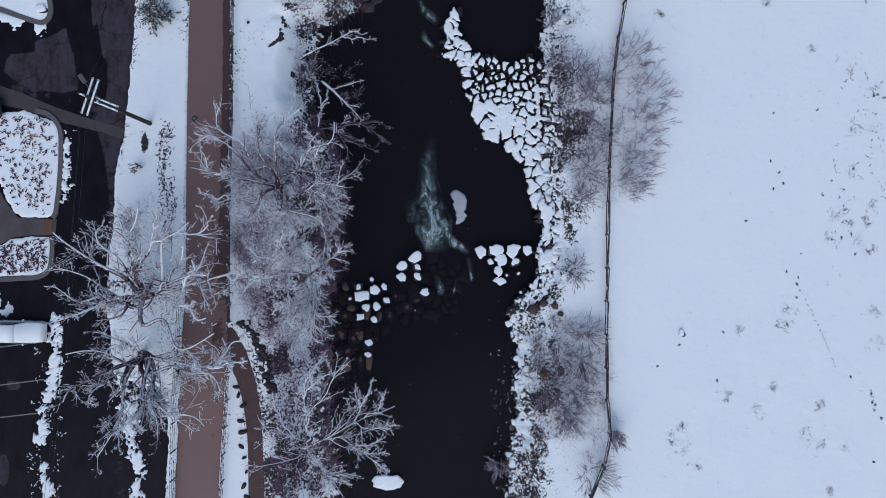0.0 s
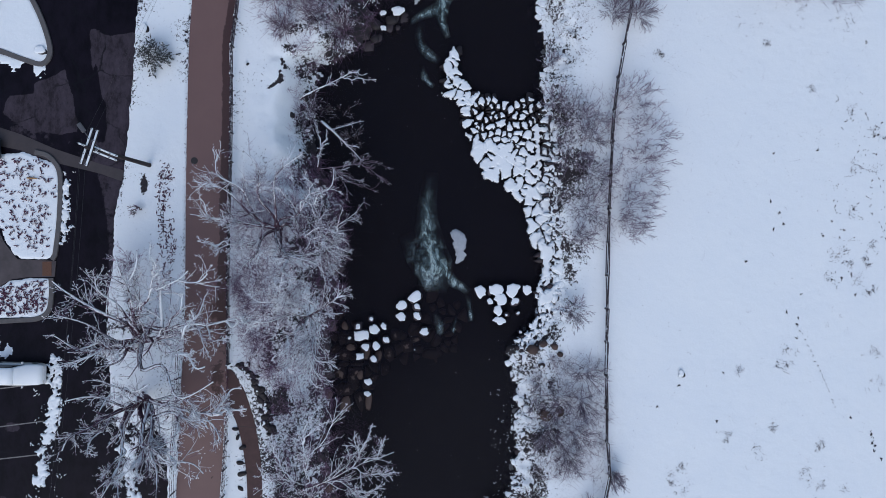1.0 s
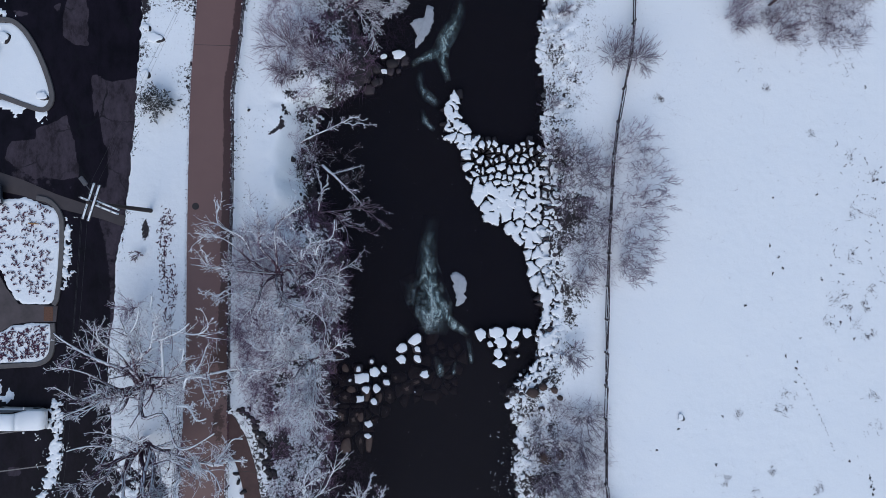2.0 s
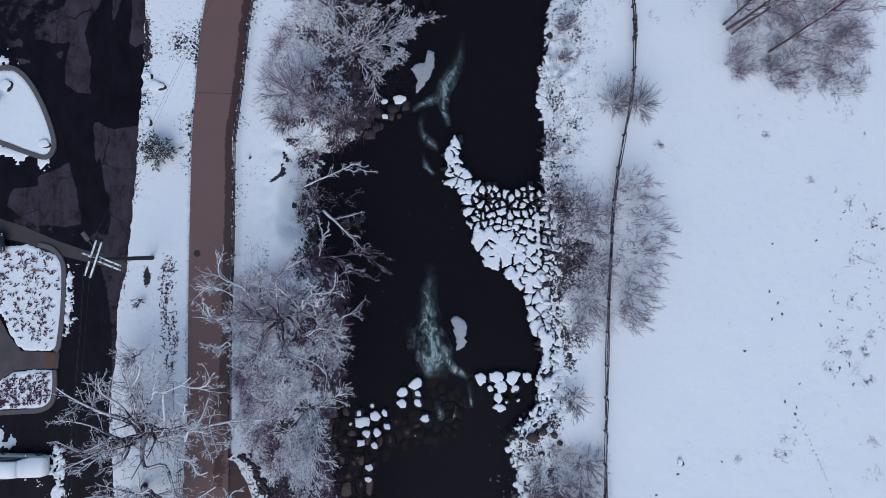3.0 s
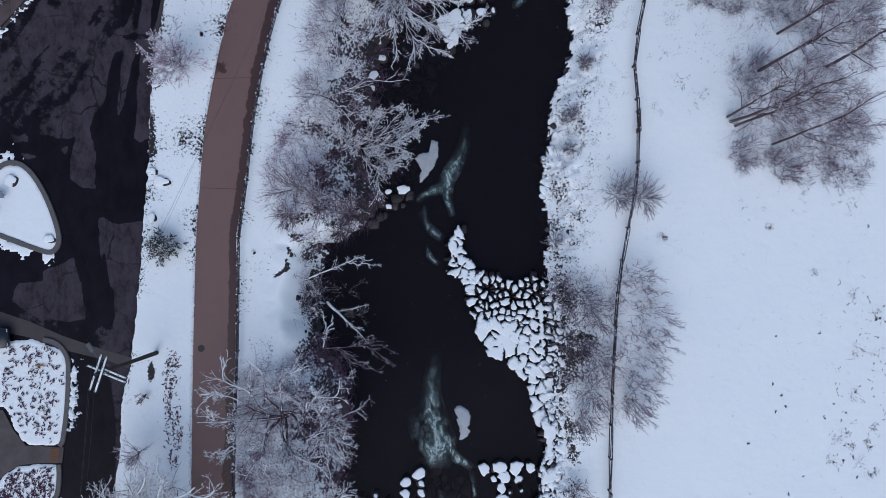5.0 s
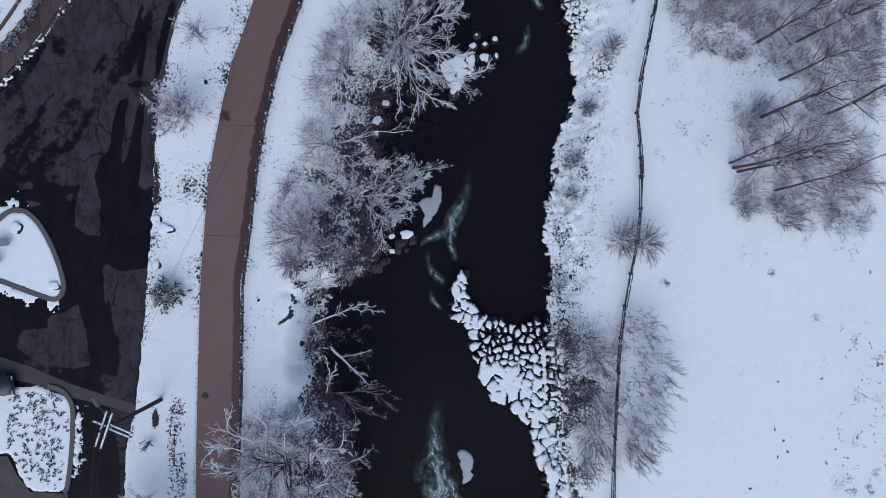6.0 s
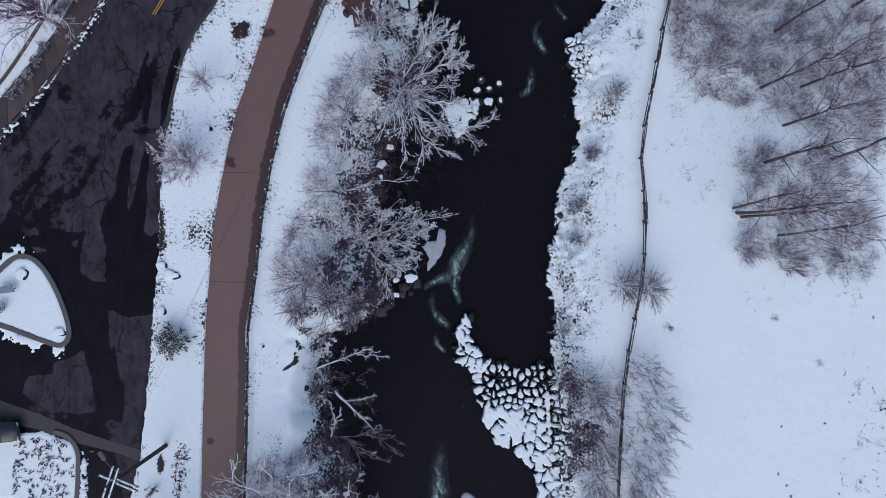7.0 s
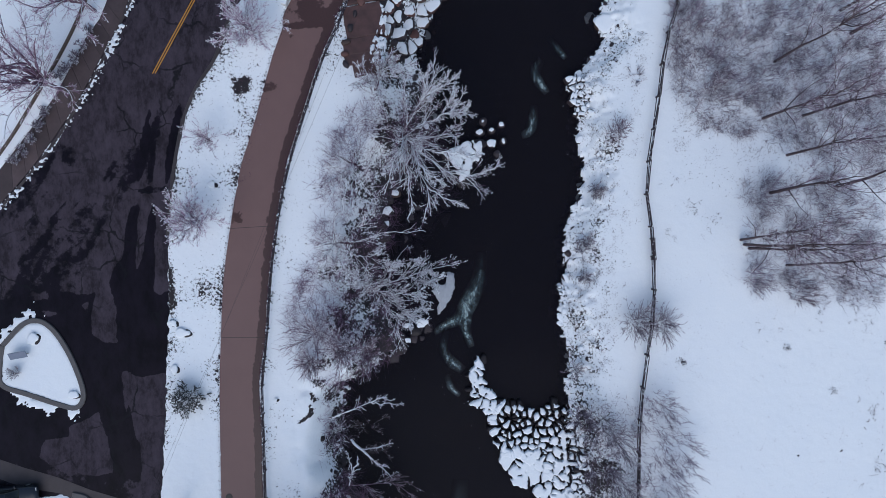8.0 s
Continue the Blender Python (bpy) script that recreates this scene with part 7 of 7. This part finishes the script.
windrows = thing("snow_windrow", (0, 0, 0), "broken ridges of ploughed snow on wet asphalt", "snow bank", kind="stuff")
for i, (line, holes) in enumerate((([(-33.25, -22.31, 0.4), (-33.39, -20.41, 0.45), (-33.63, -19.08, 0.5), (-33.96, -17.08, 0.25), (-33.87, -16.17, 0.6), (-33.63, -13.70, 0.5), (-33.01, -11.84, 0.6), (-32.63, -9.47, 0.75), (-32.54, -6.61, 0.7), (-32.68, -5.76, 0.4)], 0.09), ([(-25.88, -22.31, 0.5), (-25.78, -18.22, 0.5), (-26.40, -14.94, 0.55), (-26.88, -11.46, 0.7), (-27.40, -7.56, 0.9)], 0.05), ([(-31.78, 9.56, 0.3), (-31.78, 6.71, 0.4), (-31.92, 4.33, 0.3)], 0.03), ([(-39.50, 36.35, 0.05), (-36.90, 39.00, 0.10), (-34.50, 41.80, 0.0), (-32.15, 45.20, 0.08), (-29.80, 49.30, 0.16), (-27.45, 53.80, 0.2)], 0.0))):
    tagged(snow_sheet("snow_ridge", [p[:2] for p in line] + [(line[0][0] - 0.8, line[0][1]), (line[0][0] + 0.8, line[0][1])], 0.06, windrow(line, 301 + i, holes, (1.0, 1.0, 1.0, 0.3)[i]), -0.03, windrows, "", 0.9, 0.13), kind="stuff")

# dry weeds on the field
weeds = [(x, y, FIELD_Z + 0.05, r) for x, y, r in [(35.62, 15.78, 0.45), (37.81, 14.08, 0.55), (37.93, 10.56, 0.6), (35.82, 10.56, 0.5), (35.82, 6.99, 0.5), (37.45, 3.88, 0.5), (35.14, 3.51, 0.45), (37.08, 2.23, 0.4), (36.23, 0.96, 0.5), (33.92, 0.96, 0.4), (34.17, 2.91, 0.5), (35.5, 2.3, 0.4), (28.34, 21.49, 0.35), (18.99, 20.52, 0.3), (32.22, 17.6, 0.25), (30.34, -5.32, 0.5), (37.66, -5.44, 0.55), (38.03, -8.25, 0.55), (20.82, -15.57, 0.5), (21.06, -17.53, 0.7), (20.09, -16.67, 0.4), (27.41, -14.23, 0.55), (24.73, -12.89, 0.4), (31.93, -16.43, 0.7), (33.03, -17.28, 0.3), (33.03, -13.74, 0.35), (22.41, -19.11, 0.25), (29, -12.16, 0.25), (29.85, -6.66, 0.35), (35.22, -17.53, 0.3), (34, -21.19, 0.35), (37.42, -0.19, 0.4), (25.95, -7.03, 0.25)] + [(19.53, 39.65, 0.8), (19.04, 36.65, 0.8), (20.55, 34.15, 0.7), (22.06, 33.16, 0.7), (27.09, 23.18, 0.8), (31.08, 24.2, 0.9), (35.08, 23.72, 0.8), (18.57, 31.64, 0.6)]]
rng_w = np.random.default_rng(31)
tufts = [(x + rng_w.normal(0, 0.6) * r, y + rng_w.normal(0, 0.7) * r, z, 0.16) for x, y, z, r in weeds for _ in range(10)]
scatter_blades("dry_weed", tufts, M_WEED, "dark dead weeds poking through field snow", "weeds", 21, 8, 0.26, 0.7, 0.020)
clods = strewn([(34.49, 17.39), (38.85, 17.39), (38.85, 0.05), (33.50, 0.05)], 60, 33, FIELD_Z + 0.04, 0.3, 0.3)
scatter_leaves("dead_leaf", clods, M_WEED, "dark leaves and stems on the field snow", 34, 2, 0.1)
scatter_blades("dry_weed", strewn([(18.90, 52.77), (38.32, 52.00), (37.68, 35.47), (24.27, 35.99), (19.40, 39.69)], 240, 22, FIELD_Z + 0.05, 0.7), M_GRASS, "dry brown weeds poking through field snow", "weeds", 23, 30, 0.28, 0.6, 0.013)
scatter_blades("dry_weed", strewn([(16.15, 21.85), (38.45, 21.85), (38.45, -21.75), (16.15, -21.75)], 260, 24, FIELD_Z + 0.05, 0.25), M_GRASS, "dry brown weeds poking through field snow", "weeds", 25, 5, 0.16, 0.6, 0.016)
scatter_blades("dry_weed", strewn([(16.76, 36.28), (37.23, 23.95), (36.60, 7.82), (15.69, 8.60)], 400, 44, FIELD_Z + 0.05, 0.3), M_GRASS, "dry brown weeds poking through field snow", "weeds", 45, 5, 0.14, 0.6, 0.015)
bank_e = [(x, y, surface(x, y), r) for x, y, r, *_ in strewn([(6.80, -5.95), (13.81, -5.95), (14.06, -21.96), (6.30, -21.96)], 120, 26, 0.4) + strewn([(9.41, 31.68), (13.20, 31.69), (13.26, 17.55), (9.46, 21.57)], 70, 27, 0.35) + strewn([(11.31, 48.21), (16.95, 50.02), (15.78, 32.82), (11.23, 33.00)], 110, 28, 0.35) + strewn([(8.95, 33.08), (14.97, 37.92), (13.95, 24.78), (9.24, 20.90)], 110, 46, 0.3)]
scatter_blades("bank_grass", bank_e, M_GRASS, "flattened dry grass on the snowy bank", "grass", 29, 22, 0.22, 0.6, 0.013)
# thin brush that fills the banks under the trees
def brush(outline, n, seed, mat, label, size, per=9, r=0.5):
    spots = [(x, y, surface(x, y), r) for x, y in strewn(outline, n, seed)]
    return scatter_blades("bank_brush", spots, mat, label, "brush", seed + 1, per, size, 0.45, 0.013)


WEST_A = [(-17.42, 8.78), (-10.87, 11.69), (-8.44, 6.84), (-8.93, 1.02), (-9.41, -5.77), (-10.38, -9.65), (-16.69, -6.74), (-17.76, 1.02)]
WEST_B = [(-14.75, -7.71), (-9.41, -9.65), (-6.99, -12.56), (-7.96, -21.30), (-14.75, -21.30)]
WEST_C = [(-11.77, 40.17), (-7.87, 45.10), (-0.01, 42.18), (0.02, 36.79), (-3.88, 31.37), (-2.87, 26.47), (-7.75, 20.56), (-11.67, 19.56), (-16.11, 23.96), (-12.72, 32.81)]
WEST_D = [(-13.54, 21.39), (-9.90, 20.42), (-10.87, 13.63), (-13.29, 13.15)]
# denser than the real clutter: the surplus stands in for shade under the trees
for i, (outline, n) in enumerate(((WEST_A, 640), (WEST_B, 300), (WEST_C, 600), (WEST_D, 30))):
    brush(outline, n, 400 + 2 * i, M_TWIG_SNOW, "tangled thin purple-brown brush under bank trees", 1.1, 16)
for i, (outline, n) in enumerate((([(8.70, 17.36), (14.64, 17.36), (19.09, 16.37), (19.09, 6.97), (15.13, 3.51), (10.68, 4.01)], 170), ([(7.40, -5.89), (14.14, -5.89), (14.89, -16.72), (8.19, -16.72)], 260), ([(19.11, 52.72), (38.24, 51.97), (37.60, 35.46), (29.33, 38.79), (20.94, 41.62), (18.63, 46.72)], 620), ([(24.76, 36.96), (37.64, 36.46), (37.20, 24.96), (25.33, 25.92)], 260))):
    brush(outline, n, 420 + 2 * i, M_TWIG_BARE, "tangled thin grey brush in the snow", 1.1, (9, 9, 26, 26)[i])
for i, outline in enumerate(([(19.03, 50.72), (38.24, 51.97), (37.60, 35.46), (29.33, 38.79), (20.94, 41.62)], [(10.19, 17.36), (14.64, 17.36), (18.10, 16.37), (18.10, 6.97), (15.13, 3.51), (11.18, 4.01)])):
    brush(outline, (130, 60)[i], 440 + 2 * i, M_TWIG_SNOW, "snow-laden fallen twigs in the thicket", 0.9, 6, 0.4)
# footprints and clods on the field
scatter_leaves("animal_track", [(x, y, FIELD_Z + 0.05, 0.10, 0.25) for x, y in along([(31.02, -3.07), (31.71, -4.41), (32.75, -6.39), (33.60, -8.37), (34.39, -10.36)], 0.5)] + [(x, y, FIELD_Z + 0.05, 0.1, 0.2) for x, y in along([(37.46, -12.34), (37.86, -13.58)], 0.35)], M_ROCK, "line of dark tracks in field snow", 31, 2, 0.07)
scatter_leaves("soil_clod", [(x, y, FIELD_Z + 0.06, 0.1, 0.1) for x, y in [(28.94, 5.29), (33.24, 4.75), (26.54, 2.4), (32.78, 12.18), (28.97, 11.94), (37.76, 13.4), (38.1, 13.54), (38.64, 13.28), (37.01, 21.66), (29.43, 6.74), (29.82, 5.72), (28.68, 7.69), (34.9, 0.96), (34.05, 0.84), (35.92, 6.99), (31.39, -0.37), (36.1, -0.46), (31.02, -3.07), (31.1, -2.49), (30.1, -2), (30.97, -4.25), (18.79, -10.25), (24.58, -7.27), (24.02, -11.54), (35.69, -11.23), (38.44, -14.79), (37.49, -12.69), (37.59, -13.45), (37.86, -13.69), (37.76, -14.06), (37.76, -18.62), (20.77, -8.37)]], M_ROCK_WET, "small dark clods on field snow", 33, 4, 0.11)


# flecks of foam and slush that drift on the river
scatter_leaves("drifting_foam", strewn([(-6.30, 21.38), (7.92, 15.28), (5.89, -6.04), (6.14, -21.28), (-4.27, -21.28), (-7.31, -11.12)], 45, 35, WATER_Z + 0.01, 0.3, 0.4), M_SNOW, "small flecks of foam drifting on dark water", 36, 1, 0.035)
scatter_leaves("drifting_foam", strewn([(4.11, -9.09), (6.50, -9.09), (6.14, -21.78), (4.37, -21.78)], 60, 37, WATER_Z + 0.01, 0.15, 0.3), M_SNOW, "small flecks of slush at the water's edge", 38, 2, 0.06)
scatter_leaves("drifting_foam", strewn([(3.99, 53.91), (12.73, 53.56), (9.56, 24.86), (1.86, 25.15), (0.08, 32.43)], 30, 39, WATER_Z + 0.01, 0.3, 0.4), M_SNOW, "small flecks of foam drifting on dark water", 40, 1, 0.03)


# ---- single stones ----
def stone_at(home, x, y, r, seed, cap, mat, long=1.2, up=0.0, depth=0.6):
    rng = np.random.default_rng(seed)
    a = rng.uniform(0, math.pi)
    out = blob(rng, r, math.sqrt(long)) @ np.array(((math.cos(a), math.sin(a)), (-math.sin(a), math.cos(a))))
    return boulder(out, (x, y, surface(x, y) + up), depth, mat, cap, rng, home, 1.0, "stone")


rng = np.random.default_rng(77)
west_rocks = thing("west_bank_riprap", (0, 0, 0), "dark snow-dusted stones along the west river bank", "riprap")
n = 0
while n < 150:
    y = rng.uniform(-24, 54)
    x = float(np.interp(y, EDGE_W[:, 1], EDGE_W[:, 0])) + rng.normal(-0.5, 0.6)
    open_bank = 9.5 < y < 24.5
    stone_at(west_rocks, x, y, rng.uniform(0.18, 0.62) * (0.6 if open_bank else 1.0), 700 + n, 0 if rng.uniform() < (0.9 if open_bank else 0.75) else rng.uniform(0.5, 0.95), M_ROCK_WET if open_bank else M_ROCK if rng.uniform() < 0.85 else M_ROCK_BROWN, rng.uniform(1, 1.6), rng.uniform(0.0, 0.15), 0.7)
    n += 1
n = 0
while n < 200:
    y = rng.uniform(-24, 54)
    x = float(np.interp(y, EDGE_E[:, 1], EDGE_E[:, 0])) + abs(rng.normal(0, 0.9)) - 0.2
    stone_at(riprap, x, y, rng.uniform(0.12, 0.42), 1700 + n, 0 if rng.uniform() < 0.2 else rng.uniform(0.75, 1.1), M_ROCK, rng.uniform(1, 1.5), rng.uniform(-0.05, 0.12), 0.6)
    n += 1
for i, (x, y, r, cap) in enumerate([(9.04, -11.08, 0.62, 0), (10.29, -10.68, 0.5, 0), (7.94, -5.34, 0.55, 0), (8.89, -4.79, 0.4, 0), (9.79, -4.99, 0.35, 0), (10.04, -12.43, 0.22, 0), (8.69, -6.69, 0.3, 0.5), (10.29, -5.69, 0.3, 0), (13.53, 51.23, 0.95, 1.1), (12.45, 52.18, 0.6, 1.1)]):
    stone_at(riprap, x, y, r, 1950 + i, cap, M_ROCK_BROWN, 1.2, 0.22, 0.8)
spur_rocks = thing("path_edging", (0, 0, 0), "dark edging stones beside the side path", "edging")
for i, (x, y) in enumerate(along([(-17.08, -6.52), (-16.27, -6.99), (-15.60, -8.13), (-15.17, -9.47), (-14.89, -10.80), (-14.70, -11.94)], 0.42)):
    for k in range(5):
        stone_at(spur_rocks, x + rng.normal(0.1, 0.22), y + rng.normal(0, 0.2), rng.uniform(0.14, 0.36), 300 + 5 * i + k, rng.choice([0, 0, 0, 0, 0.6]), M_ROCK_WET, 1.5, 0.12, 0.4)
for i, (x, y) in enumerate([(-17.32, -11.61), (-17.22, -12.32), (-17.12, -13.18), (-17.12, -14.46), (-16.98, -15.41), (-16.93, -16.60), (-16.84, -17.55), (-16.70, -18.74), (-16.74, -19.93), (-16.65, -20.88)]):
    stone_at(spur_rocks, x + rng.normal(0, 0.15), y, rng.uniform(0.16, 0.36), 360 + i, 0, M_ROCK_WET, 1.8, 0.1, 0.4)
# half-buried stones: the snow on one side, a dark face on the other
for i, (x, y, r) in enumerate([(-23.98, 25.05, 0.55), (-24.80, 25.91, 0.3), (-16.38, 19.04, 0.15), (-24.68, 33.25, 0.3), (-36.83, 25.07, 0.5), (-33.63, 20.11, 0.4), (-21.10, 37.62, 0.3), (-23.99, 25.07, 0.2), (-24.84, 21.96, 0.3), (21.01, -7.43, 0.32)]):
    r0 = thing("snowy_stone", (0, 0, 0), "half-buried stone with snow piled against it", "rock")
    ob = stone_at(r0, x, y, r, 900 + i, 1.08, M_ROCK_WET, 1.5, 0.10, 0.5)
    for c in ob.children:
        c.location = (-0.24 * r / 0.5, 0.10 * r / 0.5, 0.02)

# red sandstone steps above the bend
steps = thing("stone_terrace", (0, 0, 0), "broad red-brown steps between wet boulders, partly snowy", "steps")
TREADS = [((-7.33, 53.66), 2.5, 1.8, -0.18), ((-7.42, 51.25), 2.5, 2.7, -0.36), ((-7.69, 49.13), 2.4, 1.35, -0.54), ((-7.64, 48.07), 2.3, 1.0, -0.72), ((-7.58, 47.05), 2.1, 1.1, -0.90)]
for i, ((x, y), wide, deep, z) in enumerate(TREADS):
    bm = bmesh.new()
    out = 0.8 if i < 4 else 0.2
    box(bm, -out / 2, 0, -0.4, wide + out, deep, 0.8, 0.035)
    bmesh.ops.subdivide_edges(bm, edges=[e for e in bm.edges if e.calc_length() > 0.5], cuts=5, use_grid_fill=True)
    for v in bm.verts:
        v.co.x += 0.10 * (float(vnoise(np.array([v.co.y * 2 + 9 * i]), np.array([v.co.x]), 3)[0]) - 0.5)
        v.co.y += 0.16 * (float(vnoise(np.array([v.co.x * 1.5 + 7 * i]), np.array([0.5]), 5)[0]) - 0.5)
    step = part("step", bm, M_STEP)
    step.matrix_basis = pose(x, y, max(surface(x - wide * 0.45, y - deep * 0.4), surface(x - wide * 0.45, y + deep * 0.4)) + 0.22 + z * 0.1, 0, 0, 9)
    step.parent = steps
    TREAD_Z = step.matrix_basis.translation.z + 0.05
for i, (x, y, r, m) in enumerate([(-7.99, 52.93, 0.75, 1), (-8.96, 50.49, 0.5, 0), (-9.40, 49.29, 0.55, 2), (-9.48, 48.32, 0.5, 1), (-9.47, 47.44, 0.45, 0), (-7.80, 54.19, 0.6, 2), (-6.08, 51.83, 0.45, 1), (-6.25, 50.04, 0.6, 1), (-6.46, 49.66, 0.4, 0), (-6.03, 48.18, 0.4, 2), (-6.32, 50.77, 0.4, 0), (-8.53, 51.69, 0.4, 0), (-9.89, 54.18, 0.5, 1)]):
    stone_at(steps, x, y, r * 0.72, 1200 + i, 0, (M_ROCK, M_ROCK_RED, M_ROCK_BROWN)[int(m)], 1.5, 0.36, 0.9)
pack(steps, [(-6.65, 55.52), (-1.09, 55.30), (-1.61, 52.09), (-3.02, 50.41), (-3.43, 48.68), (-5.40, 46.77), (-6.97, 47.33), (-7.04, 50.56)], 15, 202, lambda x, y: surface(x, y) + 0.25, (0.85, 1.0), (M_ROCK, M_ROCK_RED, M_ROCK_BROWN), 0.9, 0.95, 0.12, bare=0.12)


TREAD_SNOW = [(-6.46, 52.62), (-6.30, 51.64), (-6.59, 50.43), (-6.96, 49.62), (-7.43, 48.76), (-7.24, 47.38), (-6.48, 46.86), (-6.02, 48.70), (-5.89, 52.11)]
tagged(snow_sheet("snow_cover", TREAD_SNOW, 0.06, snow_field(TREAD_SNOW, 0.62, 61, 0.6), TREAD_Z, steps, "broken snow on the steps"), kind="stuff")


# ---- evergreen, island and lawn ----
def conifer(loc, r, high, seed, label):
    root = thing("evergreen_shrub", loc, label, "evergreen")
    rng = np.random.default_rng(seed)
    bm = bmesh.new()
    tube(bm, (0, 0, -0.2), (0, 0, high), 0.07, 0.02, 8)
    part("trunk", bm, M_BARK_BARE, root)
    lines, rad = [], []
    for i in range(46):
        z = high * (0.12 + 0.85 * (i / 46) ** 0.9)
        a, ln = i * 2.4 + rng.uniform(-0.3, 0.3), r * (1.12 - 0.85 * z / high) * rng.uniform(0.8, 1.1)
        s = np.linspace(0, 1, 5)[:, None]
        lines.append(np.hstack([math.cos(a) * ln * s, math.sin(a) * ln * s, z + 0.12 * ln * s - 0.1 * ln * s**2]))
        rad.append(0.022 * (1 - 0.7 * s[:, 0]))
    lines, rad = np.array(lines), np.array(rad)
    v1 = tubes(lines, rad, 4)
    l2, r2 = sprout(rng, lines, rad, 9, 0.42, 45, 0.1, 4, 0.2)
    v, f = join([v1, tubes(l2, np.maximum(r2, 0.012), 3)])
    tagged(part("branch", mesh_of("branch", v, f, M_NEEDLE, True), None, root), kind="stuff")
    l3, r3 = sprout(rng, l2, np.full(r2.shape, 0.034), 14, 0.34, 42, 0.1, 3, 0.3, 1.0)
    v, f = tubes(l3, r3, 3)
    tagged(part("needles", mesh_of("needles", v, f, M_NEEDLE), None, root, "dark green needles dusted with snow"), kind="stuff")
    ends = l3[rng.uniform(size=len(l3)) < 0.05][:, 1] + np.array((0, 0, 0.03))
    v, f = clumps(rng, ends, 0.05)
    tagged(part("snow_cover", mesh_of("snow_cover", v, f, M_SNOW), None, root, "specks of clinging snow"), kind="stuff")
    return root


conifer((-23.91, 19.50, 0.02), 1.7, 2.1, 5, "small dark green evergreen dusted with snow")
bush("island_shrub", (-38.54, 22.14, 0.05), 0.7, 0.7, 14, 301, BARE_M, "small dark shrub on the snowy island", snow=0.2)
M_PANEL = mat_plain("blue_grey_panel", (0.10, 0.13, 0.20), 0.45, 0.2, 3)
panel = thing("island_sign", (-38.09, 23.81, 0.05), "low blue-grey slanted sign on a snowy island", "sign", rz=8)
bm = bmesh.new()
box(bm, 0, 0, 0.55, 1.5, 0.62, 0.06, 0.015, 0, 0, 22)
part("panel", bm, M_PANEL, panel)
for sx in (-0.5, 0.5):
    bm = bmesh.new()
    box(bm, sx, 0, 0.2, 0.08, 0.08, 0.7, 0.01)
    part("post", bm, M_STEEL, panel)
marker = thing("marker_box", (-14.41, 53.02, 0.03), "small white utility box beside the trail", "utility box", rz=-20)
bm = bmesh.new()
box(bm, 0, 0, 0.3, 0.5, 0.75, 0.6, 0.04)
part("body", bm, mat_plain("white_plastic", (0.6, 0.6, 0.6), 0.5, 0.1, 3), marker)
bm = bmesh.new()
box(bm, 0, 0, 0.62, 0.56, 0.8, 0.07, 0.025)
part("lid", bm, M_SNOW, marker, "snow-covered lid")
log = thing("fallen_branch", (-34.42, 9.41, 0.12), "short yellowish fallen branch on snow", "branch", rz=-8)
bm = bmesh.new()
tube(bm, (-0.45, 0, 0.02), (0.4, 0.06, 0.05), 0.07, 0.045, 8)
tube(bm, (0.0, 0.03, 0.05), (0.25, 0.28, 0.1), 0.035, 0.015, 6)
part("wood", bm, mat_plain("yellow_wood", (0.30, 0.17, 0.07), 0.8, 0.3, 12), log)
# the lawn beyond the road: a low edging wall and clipped shrubs in snow
kerb("lawn_edging", smooth_line([(-30.29, 56.75), (-31.74, 53.17), (-33.31, 50.09), (-35.79, 46.08), (-37.85, 42.91), (-39.38, 40.84)], 0.6), 0.16, 0.32, mat_plain("brown_timber_edging", (0.09, 0.065, 0.055), 0.85, 0.3, 8), "low brown timber edging of a snowy lawn")
for i, (x, y) in enumerate([(-31.35, 51.2), (-31.95, 49.9), (-32.55, 48.9), (-33.4, 48.0), (-34.0, 47.5), (-35.2, 44.4), (-35.9, 43.2), (-36.5, 42.1), (-37.3, 41.2), (-38.0, 40.4)]):
    bush("hedge_shrub", (x, y, 0.03), 0.55, 0.5, 12, 320 + i, BARE_M, "small dark hedge shrub poking through snow", [(6, 0.5, 40, 0.1), (4, 0.5, 40, 0.0)], group="hedge", snow=0.25, least=0.02)
